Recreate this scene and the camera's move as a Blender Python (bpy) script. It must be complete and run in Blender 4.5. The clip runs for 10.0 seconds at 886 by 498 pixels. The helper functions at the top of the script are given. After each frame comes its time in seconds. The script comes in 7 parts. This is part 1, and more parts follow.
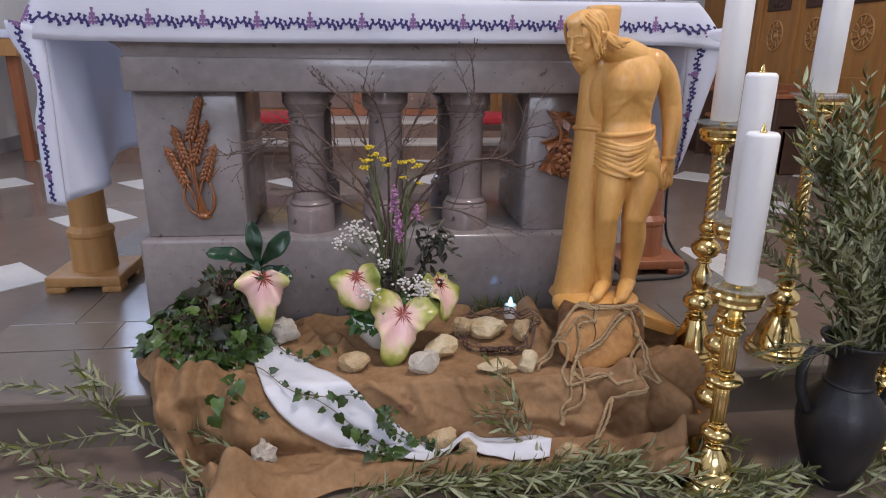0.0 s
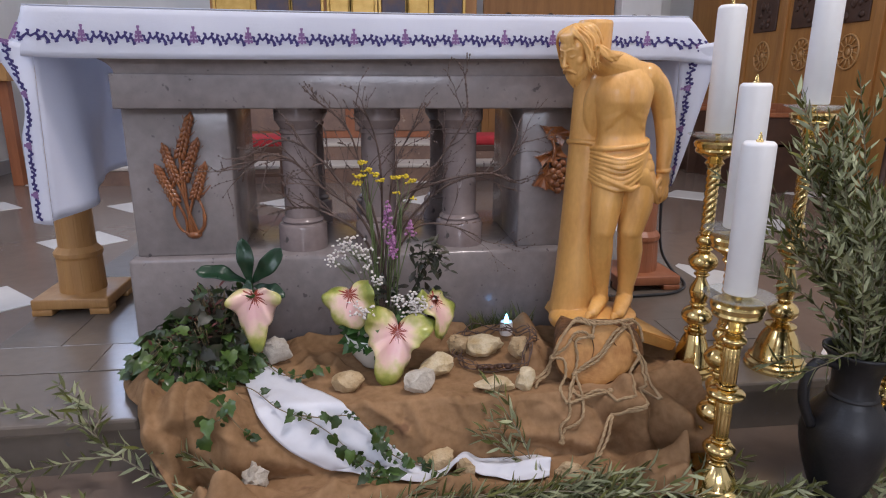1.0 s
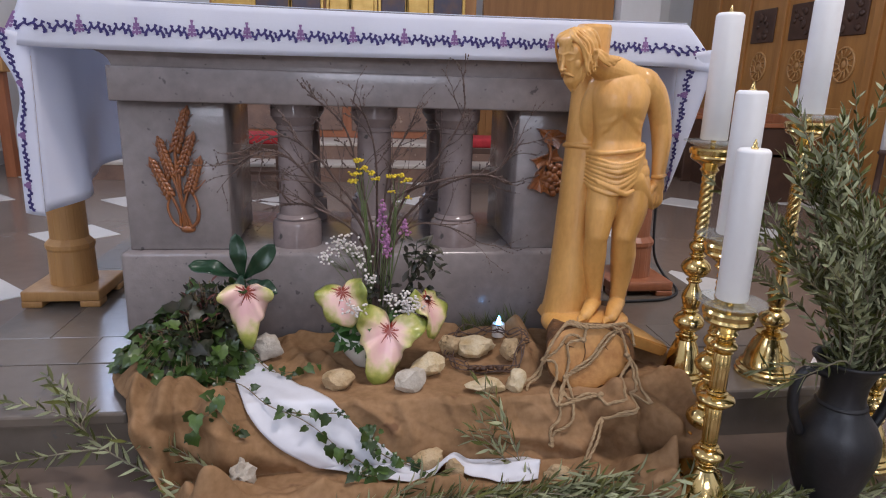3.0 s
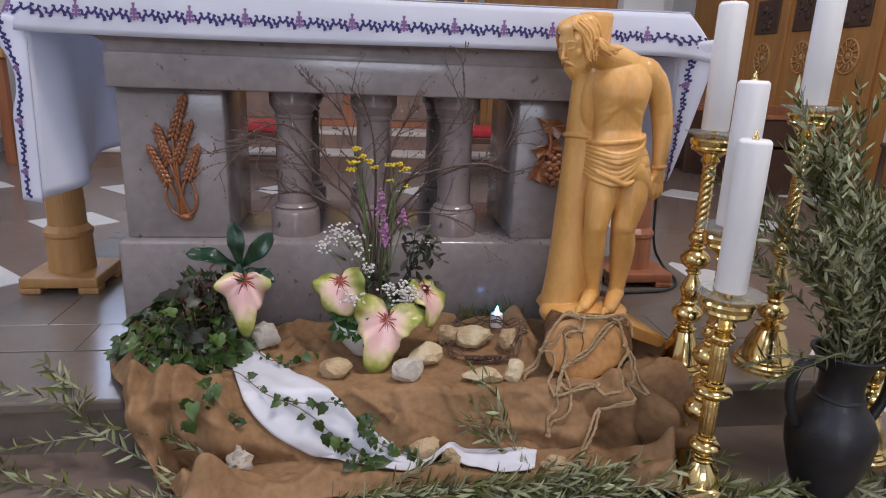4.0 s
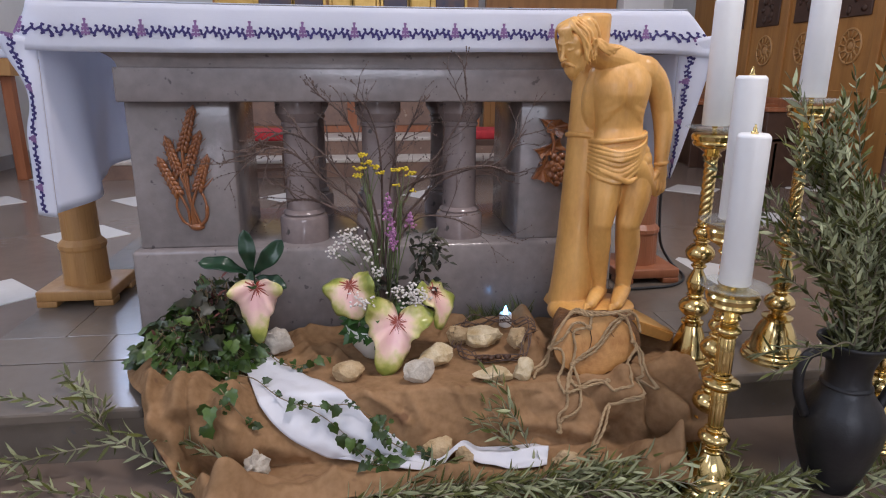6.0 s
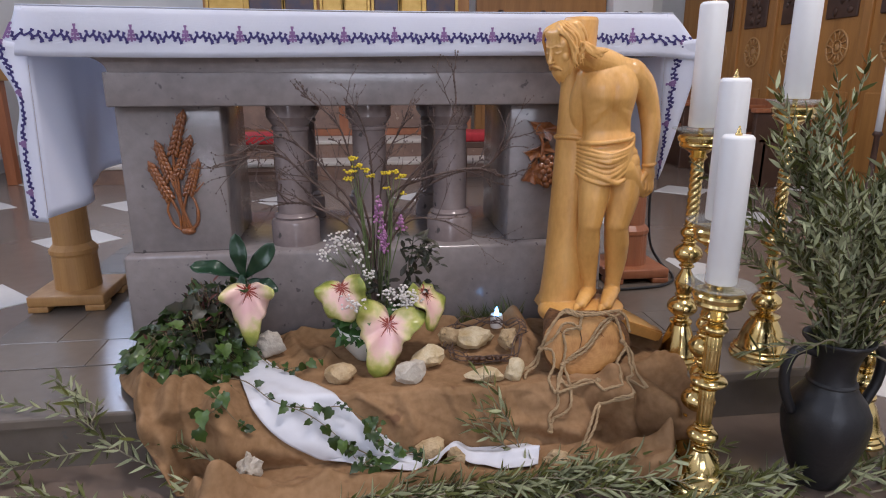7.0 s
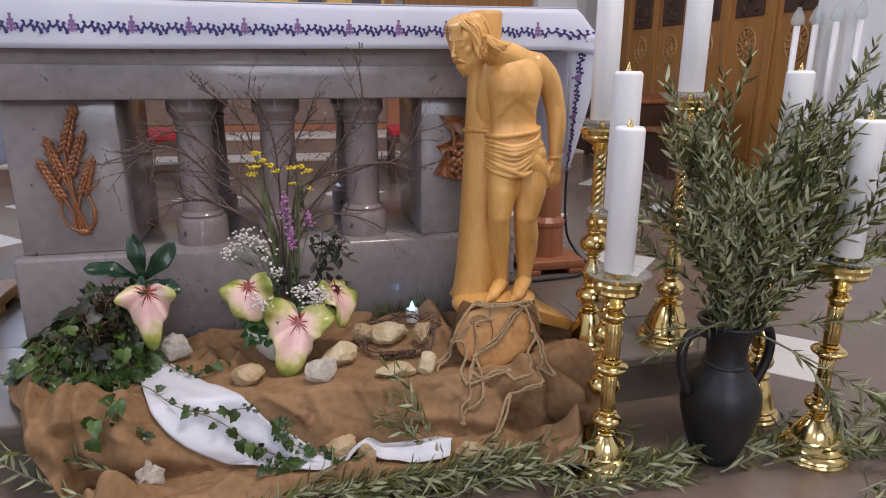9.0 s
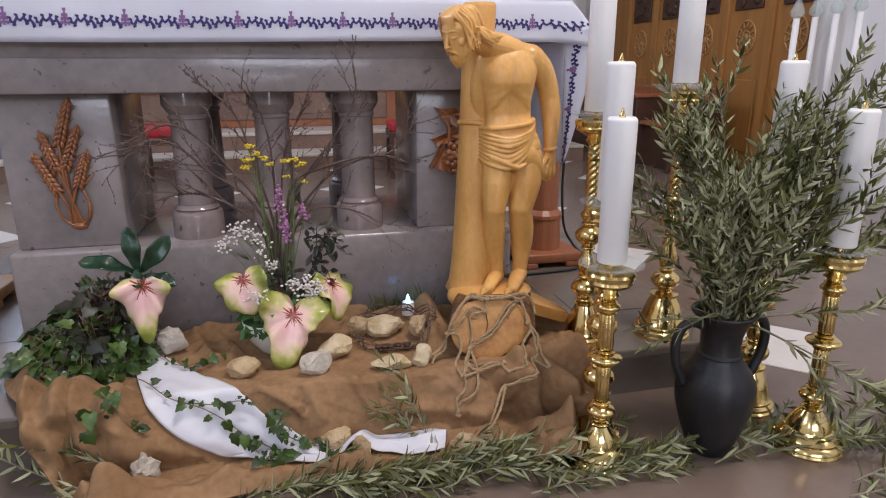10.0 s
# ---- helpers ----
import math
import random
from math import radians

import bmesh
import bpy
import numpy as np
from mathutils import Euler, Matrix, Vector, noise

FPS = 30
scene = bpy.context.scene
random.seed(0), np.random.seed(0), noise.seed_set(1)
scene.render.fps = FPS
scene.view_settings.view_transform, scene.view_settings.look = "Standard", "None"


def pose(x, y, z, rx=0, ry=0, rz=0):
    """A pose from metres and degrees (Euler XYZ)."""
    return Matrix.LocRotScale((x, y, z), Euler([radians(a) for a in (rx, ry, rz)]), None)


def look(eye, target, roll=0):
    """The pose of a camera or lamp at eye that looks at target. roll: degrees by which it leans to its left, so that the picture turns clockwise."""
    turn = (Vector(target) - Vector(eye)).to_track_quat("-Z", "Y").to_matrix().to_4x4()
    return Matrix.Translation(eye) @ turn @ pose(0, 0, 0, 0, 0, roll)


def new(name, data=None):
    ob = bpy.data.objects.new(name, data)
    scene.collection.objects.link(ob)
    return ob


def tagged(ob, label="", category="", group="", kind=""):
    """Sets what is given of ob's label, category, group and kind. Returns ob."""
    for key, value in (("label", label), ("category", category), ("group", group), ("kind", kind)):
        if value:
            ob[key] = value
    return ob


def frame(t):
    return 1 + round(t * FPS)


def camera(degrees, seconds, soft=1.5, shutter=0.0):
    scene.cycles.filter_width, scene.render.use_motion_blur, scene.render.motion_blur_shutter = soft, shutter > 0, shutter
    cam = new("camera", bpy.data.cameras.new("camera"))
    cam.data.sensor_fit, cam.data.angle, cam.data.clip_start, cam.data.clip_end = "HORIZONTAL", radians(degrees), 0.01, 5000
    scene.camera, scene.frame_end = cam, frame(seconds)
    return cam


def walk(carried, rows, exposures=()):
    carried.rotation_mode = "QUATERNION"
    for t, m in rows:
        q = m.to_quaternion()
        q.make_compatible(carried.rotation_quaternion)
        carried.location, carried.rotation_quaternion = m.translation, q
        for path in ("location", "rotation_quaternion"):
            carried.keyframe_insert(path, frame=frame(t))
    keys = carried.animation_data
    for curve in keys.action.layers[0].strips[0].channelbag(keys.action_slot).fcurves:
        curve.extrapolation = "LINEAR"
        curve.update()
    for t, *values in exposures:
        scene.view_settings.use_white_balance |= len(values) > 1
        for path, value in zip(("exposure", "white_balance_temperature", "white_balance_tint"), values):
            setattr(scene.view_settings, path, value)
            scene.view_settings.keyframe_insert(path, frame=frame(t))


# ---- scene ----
cam = camera(70.0, 10.0, soft=1.1)
EXPOSURES = [(0.0, -0.02, 5950, 19), (7.0, 0.0, 5950, 19), (10.0, 0.05, 6100, 20)]
PATH = [
    (0, (0.707, -2.047, 0.875), (0.932, -0.15, 0.283), 0.7),
    (0.5, (0.698, -2.036, 0.856), (0.943, -0.128, 0.31), 0.4),
    (1, (0.704, -2.027, 0.848), (0.954, -0.113, 0.326), 0.3),
    (1.5, (0.707, -2.024, 0.844), (0.956, -0.108, 0.33), 0.8),
    (2, (0.704, -2.024, 0.844), (0.963, -0.108, 0.332), 1.0),
    (2.5, (0.702, -2.03, 0.843), (0.969, -0.114, 0.334), 1.4),
    (4, (0.712, -2.023, 0.837), (0.978, -0.117, 0.294), 2.2),
    (4.5, (0.714, -2.033, 0.839), (0.97, -0.129, 0.283), 1.7),
    (5, (0.715, -2.038, 0.843), (0.952, -0.133, 0.285), 0.6),
    (5.5, (0.71, -2.044, 0.843), (0.947, -0.135, 0.296), 0.4),
    (7, (0.716, -2.064, 0.846), (0.979, -0.153, 0.317), 0.0),
    (7.5, (0.73, -2.074, 0.848), (1.018, -0.166, 0.321), 0.3),
    (8, (0.764, -2.078, 0.843), (1.068, -0.173, 0.316), 0.6),
    (8.5, (0.768, -2.064, 0.845), (1.182, -0.183, 0.305), -0.1),
    (9, (0.801, -2.071, 0.84), (1.251, -0.199, 0.298), 0.2),
    (9.5, (0.809, -2.079, 0.839), (1.263, -0.211, 0.287), -0.1),
    (10, (0.821, -2.079, 0.83), (1.264, -0.209, 0.276), -0.1),
]
walk(cam, [(t, look(eye, target, roll)) for t, eye, target, roll in PATH], EXPOSURES)

# ---- light ----
LOW = -0.16          # level of the church floor; the altar platform is at 0
world = bpy.data.worlds.new("world")
scene.world = world
world.use_nodes = True
world.node_tree.nodes["Background"].inputs[0].default_value = (0.62, 0.75, 1.0, 1)
world.node_tree.nodes["Background"].inputs[1].default_value = 0.6


def area(name, eye, target, sx, sy, power, colour):
    la = bpy.data.lights.new(name, "AREA")
    la.shape, la.size, la.size_y, la.energy, la.color = "RECTANGLE", sx, sy, power, colour
    ob = new(name, la)
    ob.matrix_world = look(eye, target)
    return ob


DAY, WARM = (0.66, 0.79, 1.0), (1.0, 0.92, 0.82)
# daylight lamps before solid west and apse walls stand in for unseen windows
for y, power in ((-6.5, 50), (-2.5, 75), (2.4, 190)):
    area("window_light_west", (-2.98, y, 3.7), (0, y, 2.6), 1.3, 3.0, power, DAY)
# added side fill; no east window is known
area("fill_light_east", (5.24, -3.5, 3.9), (2.0, -1.5, 1.5), 1.3, 3.0, 52, (0.95, 0.93, 0.90))
area("window_light_apse", (-2.74, 7.3, 3.6), (-1.0, 1, 0.5), 0.5, 3.2, 75, DAY)
# nave: added frontal fill and overhead key, with no window or hanging lamp there
area("fill_light_south", (1.0, -8.9, 3.3), (1.0, 0, 0.7), 4.0, 2.6, 255, (0.90, 0.95, 1.0))
area("overhead_key_light", (2.3, -1.5, 5.6), (1.3, -0.4, 0.0), 0.8, 0.8, 160, (1.0, 0.90, 0.78))
# lamp for an unseen glass door, inferred from the glint on the architrave
area("door_light_south", (0.37, -8.95, 0.55), (0.37, 0, 0.6), 0.55, 0.8, 18, (0.92, 0.95, 1.0))

# ---- materials ----


def mat(name, c1, c2=None, rough=0.5, metal=0.0, scale=6.0, bump=0.0, bscale=40.0, spot=None, fine=0.25, rvar=0.1, stretch=None, spec=0.5, vary=0.0, sss=0.0, coat=0.0, bdist=0.004, spotscale=38.0):
    m = bpy.data.materials.new(name)
    m.use_nodes = True
    nt = m.node_tree
    n, l = nt.nodes, nt.links
    b = n["Principled BSDF"]
    c2 = c2 or tuple(v * 0.7 for v in c1)
    tc = n.new("ShaderNodeTexCoord")
    mp = n.new("ShaderNodeMapping")
    l.new(tc.outputs["Object"], mp.inputs["Vector"])
    if stretch:
        mp.inputs["Scale"].default_value = stretch
    n1 = n.new("ShaderNodeTexNoise")
    n1.inputs["Scale"].default_value, n1.inputs["Detail"].default_value = scale, 6
    n2 = n.new("ShaderNodeTexNoise")
    n2.inputs["Scale"].default_value, n2.inputs["Detail"].default_value = scale * 9, 4
    l.new(mp.outputs[0], n1.inputs["Vector"])
    l.new(mp.outputs[0], n2.inputs["Vector"])
    mx = n.new("ShaderNodeMix")
    mx.inputs["Factor"].default_value = fine
    l.new(n1.outputs["Fac"], mx.inputs["A"])
    l.new(n2.outputs["Fac"], mx.inputs["B"])
    rp = n.new("ShaderNodeMapRange")
    rp.inputs["From Min"].default_value, rp.inputs["From Max"].default_value = 0.33, 0.67
    l.new(mx.outputs["Result"], rp.inputs["Value"])
    col = n.new("ShaderNodeMix")
    col.data_type = "RGBA"
    col.inputs["A"].default_value, col.inputs["B"].default_value = (*c1, 1), (*c2, 1)
    l.new(rp.outputs["Result"], col.inputs["Factor"])
    out = col.outputs["Result"]
    if spot:
        v = n.new("ShaderNodeTexNoise")
        v.inputs["Scale"].default_value, v.inputs["Detail"].default_value = spotscale, 2
        l.new(mp.outputs[0], v.inputs["Vector"])
        r2 = n.new("ShaderNodeMapRange")
        r2.inputs["From Min"].default_value, r2.inputs["From Max"].default_value = 0.68, 0.74
        l.new(v.outputs["Fac"], r2.inputs["Value"])
        m2 = n.new("ShaderNodeMix")
        m2.data_type = "RGBA"
        l.new(r2.outputs["Result"], m2.inputs["Factor"])
        l.new(out, m2.inputs["A"])
        m2.inputs["B"].default_value = (*spot, 1)
        out = m2.outputs["Result"]
    if vary:
        oi = n.new("ShaderNodeNewGeometry")
        r3 = n.new("ShaderNodeMapRange")
        r3.inputs["To Min"].default_value, r3.inputs["To Max"].default_value = 1 - vary, 1 + vary
        l.new(oi.outputs["Random Per Island"], r3.inputs["Value"])
        hs = n.new("ShaderNodeHueSaturation")
        l.new(r3.outputs["Result"], hs.inputs["Value"])
        l.new(out, hs.inputs["Color"])
        out = hs.outputs["Color"]
    l.new(out, b.inputs["Base Color"])
    rr = n.new("ShaderNodeMapRange")
    rr.inputs["To Min"].default_value, rr.inputs["To Max"].default_value = max(0.02, rough - rvar), min(1, rough + rvar)
    l.new(mx.outputs["Result"], rr.inputs["Value"])
    l.new(rr.outputs["Result"], b.inputs["Roughness"])
    b.inputs["Metallic"].default_value = metal
    b.inputs["Specular IOR Level"].default_value = spec
    if coat:
        b.inputs["Coat Weight"].default_value, b.inputs["Coat Roughness"].default_value = coat, 0.15
    if sss:
        b.inputs["Subsurface Weight"].default_value, b.inputs["Subsurface Radius"].default_value = sss, (0.02, 0.015, 0.012)
    if bump:
        n3 = n.new("ShaderNodeTexNoise")
        n3.inputs["Scale"].default_value, n3.inputs["Detail"].default_value = bscale, 5
        l.new(mp.outputs[0], n3.inputs["Vector"])
        bp = n.new("ShaderNodeBump")
        bp.inputs["Strength"].default_value, bp.inputs["Distance"].default_value = bump, bdist
        l.new(n3.outputs["Fac"], bp.inputs["Height"])
        l.new(bp.outputs["Normal"], b.inputs["Normal"])
    return m


def weave(m, freq, strength):
    """Crossed threads as fine relief on a fabric material."""
    n, l = m.node_tree.nodes, m.node_tree.links
    tc = n.new("ShaderNodeTexCoord")
    w = []
    for d in ("X", "Y"):
        t = n.new("ShaderNodeTexWave")
        t.bands_direction = d
        t.inputs["Scale"].default_value, t.inputs["Distortion"].default_value = freq, 1.5
        t.inputs["Detail Scale"].default_value = 3
        l.new(tc.outputs["Object"], t.inputs["Vector"])
        w.append(t)
    ad = n.new("ShaderNodeMath")
    ad.operation = "ADD"
    l.new(w[0].outputs["Fac"], ad.inputs[0])
    l.new(w[1].outputs["Fac"], ad.inputs[1])
    bp = n.new("ShaderNodeBump")
    bp.inputs["Strength"].default_value, bp.inputs["Distance"].default_value = strength, 0.002
    l.new(ad.outputs[0], bp.inputs["Height"])
    l.new(bp.outputs["Normal"], n["Principled BSDF"].inputs["Normal"])
    return m


STONE = mat("altar_limestone", (0.325, 0.285, 0.272), (0.215, 0.187, 0.178), rough=0.17, scale=3, fine=0.38, bump=0.15, bscale=90, spot=(0.13, 0.115, 0.112), spotscale=42)
COLUMN = mat("column_limestone", (0.33, 0.270, 0.255), (0.21, 0.165, 0.155), rough=0.16, scale=5, bump=0.1, bscale=60, spot=(0.10, 0.09, 0.085), spotscale=26)
PLATFORM = mat("platform_limestone", (0.185, 0.152, 0.122), (0.130, 0.107, 0.086), rough=0.22, scale=3, bump=0.05, bscale=50, spot=(0.15, 0.135, 0.12), rvar=0.06)
FLOOR = mat("church_floor_stone", (0.21, 0.155, 0.12), (0.155, 0.115, 0.09), rough=0.18, scale=2.2, bump=0.05, bscale=50, rvar=0.06)
TILE = mat("white_floor_tile", (0.74, 0.71, 0.66), (0.64, 0.61, 0.56), rough=0.16, scale=5)
PLASTER = mat("white_plaster", (0.79, 0.775, 0.745), (0.73, 0.715, 0.685), rough=0.8, scale=1.5, bump=0.15, bscale=30)
GREYBASE = mat("grey_skirting_stone", (0.38, 0.37, 0.37), (0.3, 0.29, 0.29), rough=0.4, scale=3)
# the bluish tinge of daylight is put into the linen's white
LINEN = weave(mat("white_linen", (0.90, 0.91, 0.96), (0.86, 0.87, 0.94), rough=0.8, scale=10, rvar=0.05, spec=0.2), 300, 0.15)
SATIN = weave(mat("white_satin_cloth", (0.73, 0.735, 0.77), (0.66, 0.665, 0.71), rough=0.6, scale=8, rvar=0.05), 400, 0.1)
BLUE = mat("blue_thread", (0.055, 0.045, 0.19), (0.04, 0.03, 0.13), rough=0.8, scale=90, bump=0.6, bscale=600)
PURPLE = mat("purple_thread", (0.30, 0.17, 0.36), (0.22, 0.12, 0.28), rough=0.8, scale=90, bump=0.6, bscale=600)
BURLAP = weave(mat("brown_burlap", (0.380, 0.230, 0.120), (0.235, 0.136, 0.064), rough=0.9, scale=5, spec=0.1, fine=0.55, spot=(0.20, 0.11, 0.06), spotscale=14), 270, 0.25)
CARVED = mat("varnished_lime_wood", (0.84, 0.475, 0.140), (0.60, 0.300, 0.070), rough=0.42, scale=12, bump=0.60, bscale=40, stretch=(1, 1, 0.45), rvar=0.10, coat=0.28, bdist=0.003)
CUTWOOD = mat("sawn_log_wood", (0.68, 0.38, 0.13), (0.40, 0.18, 0.05), rough=0.5, scale=7, fine=0.35, spot=(0.30, 0.12, 0.03), spotscale=11)
n, l = CUTWOOD.node_tree.nodes, CUTWOOD.node_tree.links
tc, mp = n.new("ShaderNodeTexCoord"), n.new("ShaderNodeMapping")
mp.inputs["Location"].default_value = (-1.36, 0.0, -0.115)
rg = n.new("ShaderNodeTexWave")
rg.wave_type, rg.rings_direction = "RINGS", "Y"
rg.inputs["Scale"].default_value, rg.inputs["Distortion"].default_value, rg.inputs["Detail"].default_value = 40, 9.0, 5
bp = n.new("ShaderNodeBump")
bp.inputs["Strength"].default_value, bp.inputs["Distance"].default_value = 0.10, 0.002
l.new(tc.outputs["Object"], mp.inputs["Vector"])
l.new(mp.outputs[0], rg.inputs["Vector"])
l.new(rg.outputs["Fac"], bp.inputs["Height"])
l.new(bp.outputs["Normal"], n["Principled BSDF"].inputs["Normal"])
BARK = mat("brown_bark", (0.26, 0.12, 0.04), (0.06, 0.03, 0.014), rough=0.85, scale=22, bump=0.9, bscale=60, bdist=0.01)
OAK = mat("oak_wood", (0.50, 0.28, 0.10), (0.38, 0.19, 0.06), rough=0.42, scale=7, bump=0.12, bscale=60, stretch=(3, 3, 0.3))
REDWOOD = mat("reddish_beech_wood", (0.36, 0.13, 0.055), (0.26, 0.09, 0.035), rough=0.4, scale=7, stretch=(3, 3, 0.3))
STALL = mat("choir_stall_wood", (0.43, 0.20, 0.050), (0.31, 0.135, 0.032), rough=0.45, scale=5, stretch=(2.5, 2.5, 0.25))
DARKWOOD = mat("dark_stained_wood", (0.075, 0.035, 0.018), (0.05, 0.022, 0.012), rough=0.5, scale=8)
BRASS = mat("polished_brass", (0.83, 0.66, 0.30), (0.66, 0.47, 0.17), rough=0.17, metal=1.0, scale=14, rvar=0.1, bump=0.05, bscale=120)
WAX = mat("white_candle_wax", (0.86, 0.85, 0.82), (0.82, 0.80, 0.77), rough=0.35, scale=4, sss=0.0)
COPPER = mat("carved_reddish_wood", (0.34, 0.130, 0.042), (0.19, 0.062, 0.020), rough=0.28, scale=25, bump=0.2, bscale=90, coat=0.5)
BLACKCLAY = mat("black_fired_clay", (0.017, 0.017, 0.019), (0.010, 0.010, 0.011), rough=0.42, scale=10, bump=0.25, bscale=70, rvar=0.1)
OLIVE = mat("olive_leaf", (0.048, 0.058, 0.009), (0.120, 0.124, 0.024), rough=0.62, scale=9, vary=0.45, fine=0.1)
OLIVESTEM = mat("olive_twig", (0.30, 0.26, 0.18), (0.18, 0.15, 0.09), rough=0.7, scale=30)
IVY = mat("ivy_leaf", (0.018, 0.046, 0.009), (0.068, 0.112, 0.022), rough=0.30, scale=14, vary=0.5)
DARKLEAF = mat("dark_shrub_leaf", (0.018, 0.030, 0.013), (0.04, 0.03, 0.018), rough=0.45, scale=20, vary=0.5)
REDLEAF = mat("dark_red_leaf", (0.13, 0.030, 0.028), (0.06, 0.03, 0.02), rough=0.5, scale=20, vary=0.4)
GLOSSLEAF = mat("rubber_leaf", (0.010, 0.036, 0.018), (0.018, 0.055, 0.024), rough=0.3, scale=14)
TWIG = mat("bare_twig", (0.15, 0.095, 0.072), (0.06, 0.040, 0.032), rough=0.5, scale=40)
IVYSTEM = mat("ivy_stem", (0.24, 0.17, 0.09), (0.14, 0.11, 0.05), rough=0.7, scale=40)
ROPE = mat("hemp_rope", (0.50, 0.36, 0.20), (0.34, 0.23, 0.12), rough=0.9, scale=60, bump=0.8, bscale=350)
ROCK = mat("pale_limestone_rock", (0.68, 0.58, 0.39), (0.46, 0.32, 0.14), rough=0.8, scale=24, bump=0.9, bscale=70, bdist=0.008, spot=(0.40, 0.24, 0.08), spotscale=24)
SANDROCK = mat("ochre_sandstone_rock", (0.58, 0.44, 0.26), (0.38, 0.25, 0.11), rough=0.85, scale=26, bump=0.9, bscale=90, bdist=0.008, spot=(0.2, 0.15, 0.09), spotscale=60)
GREYROCK = mat("grey_rock", (0.64, 0.59, 0.50), (0.42, 0.36, 0.28), rough=0.75, scale=26, bump=0.8, bscale=70, bdist=0.008)
CERAMIC = mat("white_glazed_ceramic", (0.72, 0.72, 0.66), (0.66, 0.66, 0.60), rough=0.2, scale=5)
YELLOW = mat("yellow_petals", (0.72, 0.55, 0.03), (0.55, 0.40, 0.02), rough=0.7, scale=60, vary=0.2)
MAUVE = mat("mauve_petals", (0.42, 0.20, 0.36), (0.30, 0.12, 0.25), rough=0.7, scale=60, vary=0.3)
WHITEPETAL = mat("white_petals", (0.82, 0.78, 0.74), (0.70, 0.64, 0.58), rough=0.7, scale=60)
REDFAB = mat("red_cushion_fabric", (0.42, 0.02, 0.025), (0.30, 0.012, 0.016), rough=0.8, scale=20, bump=0.3, bscale=200)
CABLE = mat("black_rubber_cable", (0.015, 0.015, 0.016), (0.01, 0.01, 0.01), rough=0.5)
GILT = mat("gilded_wood", (0.62, 0.40, 0.11), (0.48, 0.29, 0.06), rough=0.35, metal=0.4, scale=12)
PAINTING = mat("dark_painted_panel", (0.045, 0.05, 0.09), (0.13, 0.075, 0.06), rough=0.5, scale=9, spot=(0.30, 0.20, 0.14), spotscale=7)
MARBLE = mat("brown_marble_step", (0.25, 0.155, 0.11), (0.16, 0.10, 0.075), rough=0.3, scale=6, spot=(0.36, 0.27, 0.2), spotscale=18)
LIGHTSTEP = mat("light_stone_edge", (0.55, 0.49, 0.42), (0.45, 0.39, 0.33), rough=0.4, scale=6)


def glass(name):
    """Thin clear glass: mostly see-through, with a polished surface."""
    m = bpy.data.materials.new(name)
    m.use_nodes = True
    n, l = m.node_tree.nodes, m.node_tree.links
    b = n["Principled BSDF"]
    b.inputs["Base Color"].default_value, b.inputs["Roughness"].default_value = (0.85, 0.88, 0.86, 1), 0.08
    tr = n.new("ShaderNodeBsdfTransparent")
    tr.inputs["Color"].default_value = (0.95, 0.97, 0.96, 1)
    mx = n.new("ShaderNodeMixShader")
    mx.inputs[0].default_value = 0.16
    l.new(tr.outputs[0], mx.inputs[1])
    l.new(b.outputs[0], mx.inputs[2])
    l.new(mx.outputs[0], n["Material Output"].inputs["Surface"])
    return m


def translucent(m, amount):
    """Lets part of the light through a thin cloth."""
    n, l = m.node_tree.nodes, m.node_tree.links
    t = n.new("ShaderNodeBsdfTranslucent")
    t.inputs["Color"].default_value = (0.80, 0.84, 0.95, 1)
    mx = n.new("ShaderNodeMixShader")
    mx.inputs[0].default_value = amount
    l.new(n["Principled BSDF"].outputs[0], mx.inputs[1])
    l.new(t.outputs[0], mx.inputs[2])
    l.new(mx.outputs[0], n["Material Output"].inputs["Surface"])


translucent(LINEN, 0.38)
GLASS = glass("clear_glass")


def glow(name, colour, strength):
    m = bpy.data.materials.new(name)
    m.use_nodes = True
    b = m.node_tree.nodes["Principled BSDF"]
    b.inputs["Base Color"].default_value = (*colour, 1)
    b.inputs["Emission Color"].default_value, b.inputs["Emission Strength"].default_value = (*colour, 1), strength
    return m


# ---- mesh helpers ----


def finish(bm, smooth=True):
    me = bpy.data.meshes.new("mesh")
    bm.normal_update()
    bm.to_mesh(me)
    bm.free()
    if smooth:
        me.shade_smooth()
    return me


def part(name, bm, material, parent=None, label="", smooth=True, m=None):
    """One mesh object, under a thing or a part when a parent is given."""
    me = bm if isinstance(bm, bpy.types.Mesh) else finish(bm, smooth)
    if not me.materials:
        me.materials.append(material)
    ob = new(name, me)
    if parent is not None:
        ob.parent = parent
    if m is not None:
        ob.matrix_basis = m
    if label:
        ob["label"] = label
    return ob


def thing(name, label, category, group="", kind="", at=(0, 0, 0)):
    ob = new(name)
    ob.empty_display_size = 0.05
    ob.location = at
    return tagged(ob, label, category, group, kind)


def solid(name, bm, material, label, category, group="", kind="", smooth=True):
    return tagged(part(name, bm, material, smooth=smooth), label, category, group, kind)


def box(x0, y0, z0, x1, y1, z1, bevel=0.0, bm=None, seg=2):
    b = bmesh.new()
    bmesh.ops.create_cube(b, size=1)
    for v in b.verts:
        v.co = Vector((x0 + (v.co.x + 0.5) * (x1 - x0), y0 + (v.co.y + 0.5) * (y1 - y0), z0 + (v.co.z + 0.5) * (z1 - z0)))
    if bevel:
        bmesh.ops.bevel(b, geom=b.edges[:], offset=bevel, segments=seg, affect="EDGES", profile=0.5)
    return merge(bm, b)


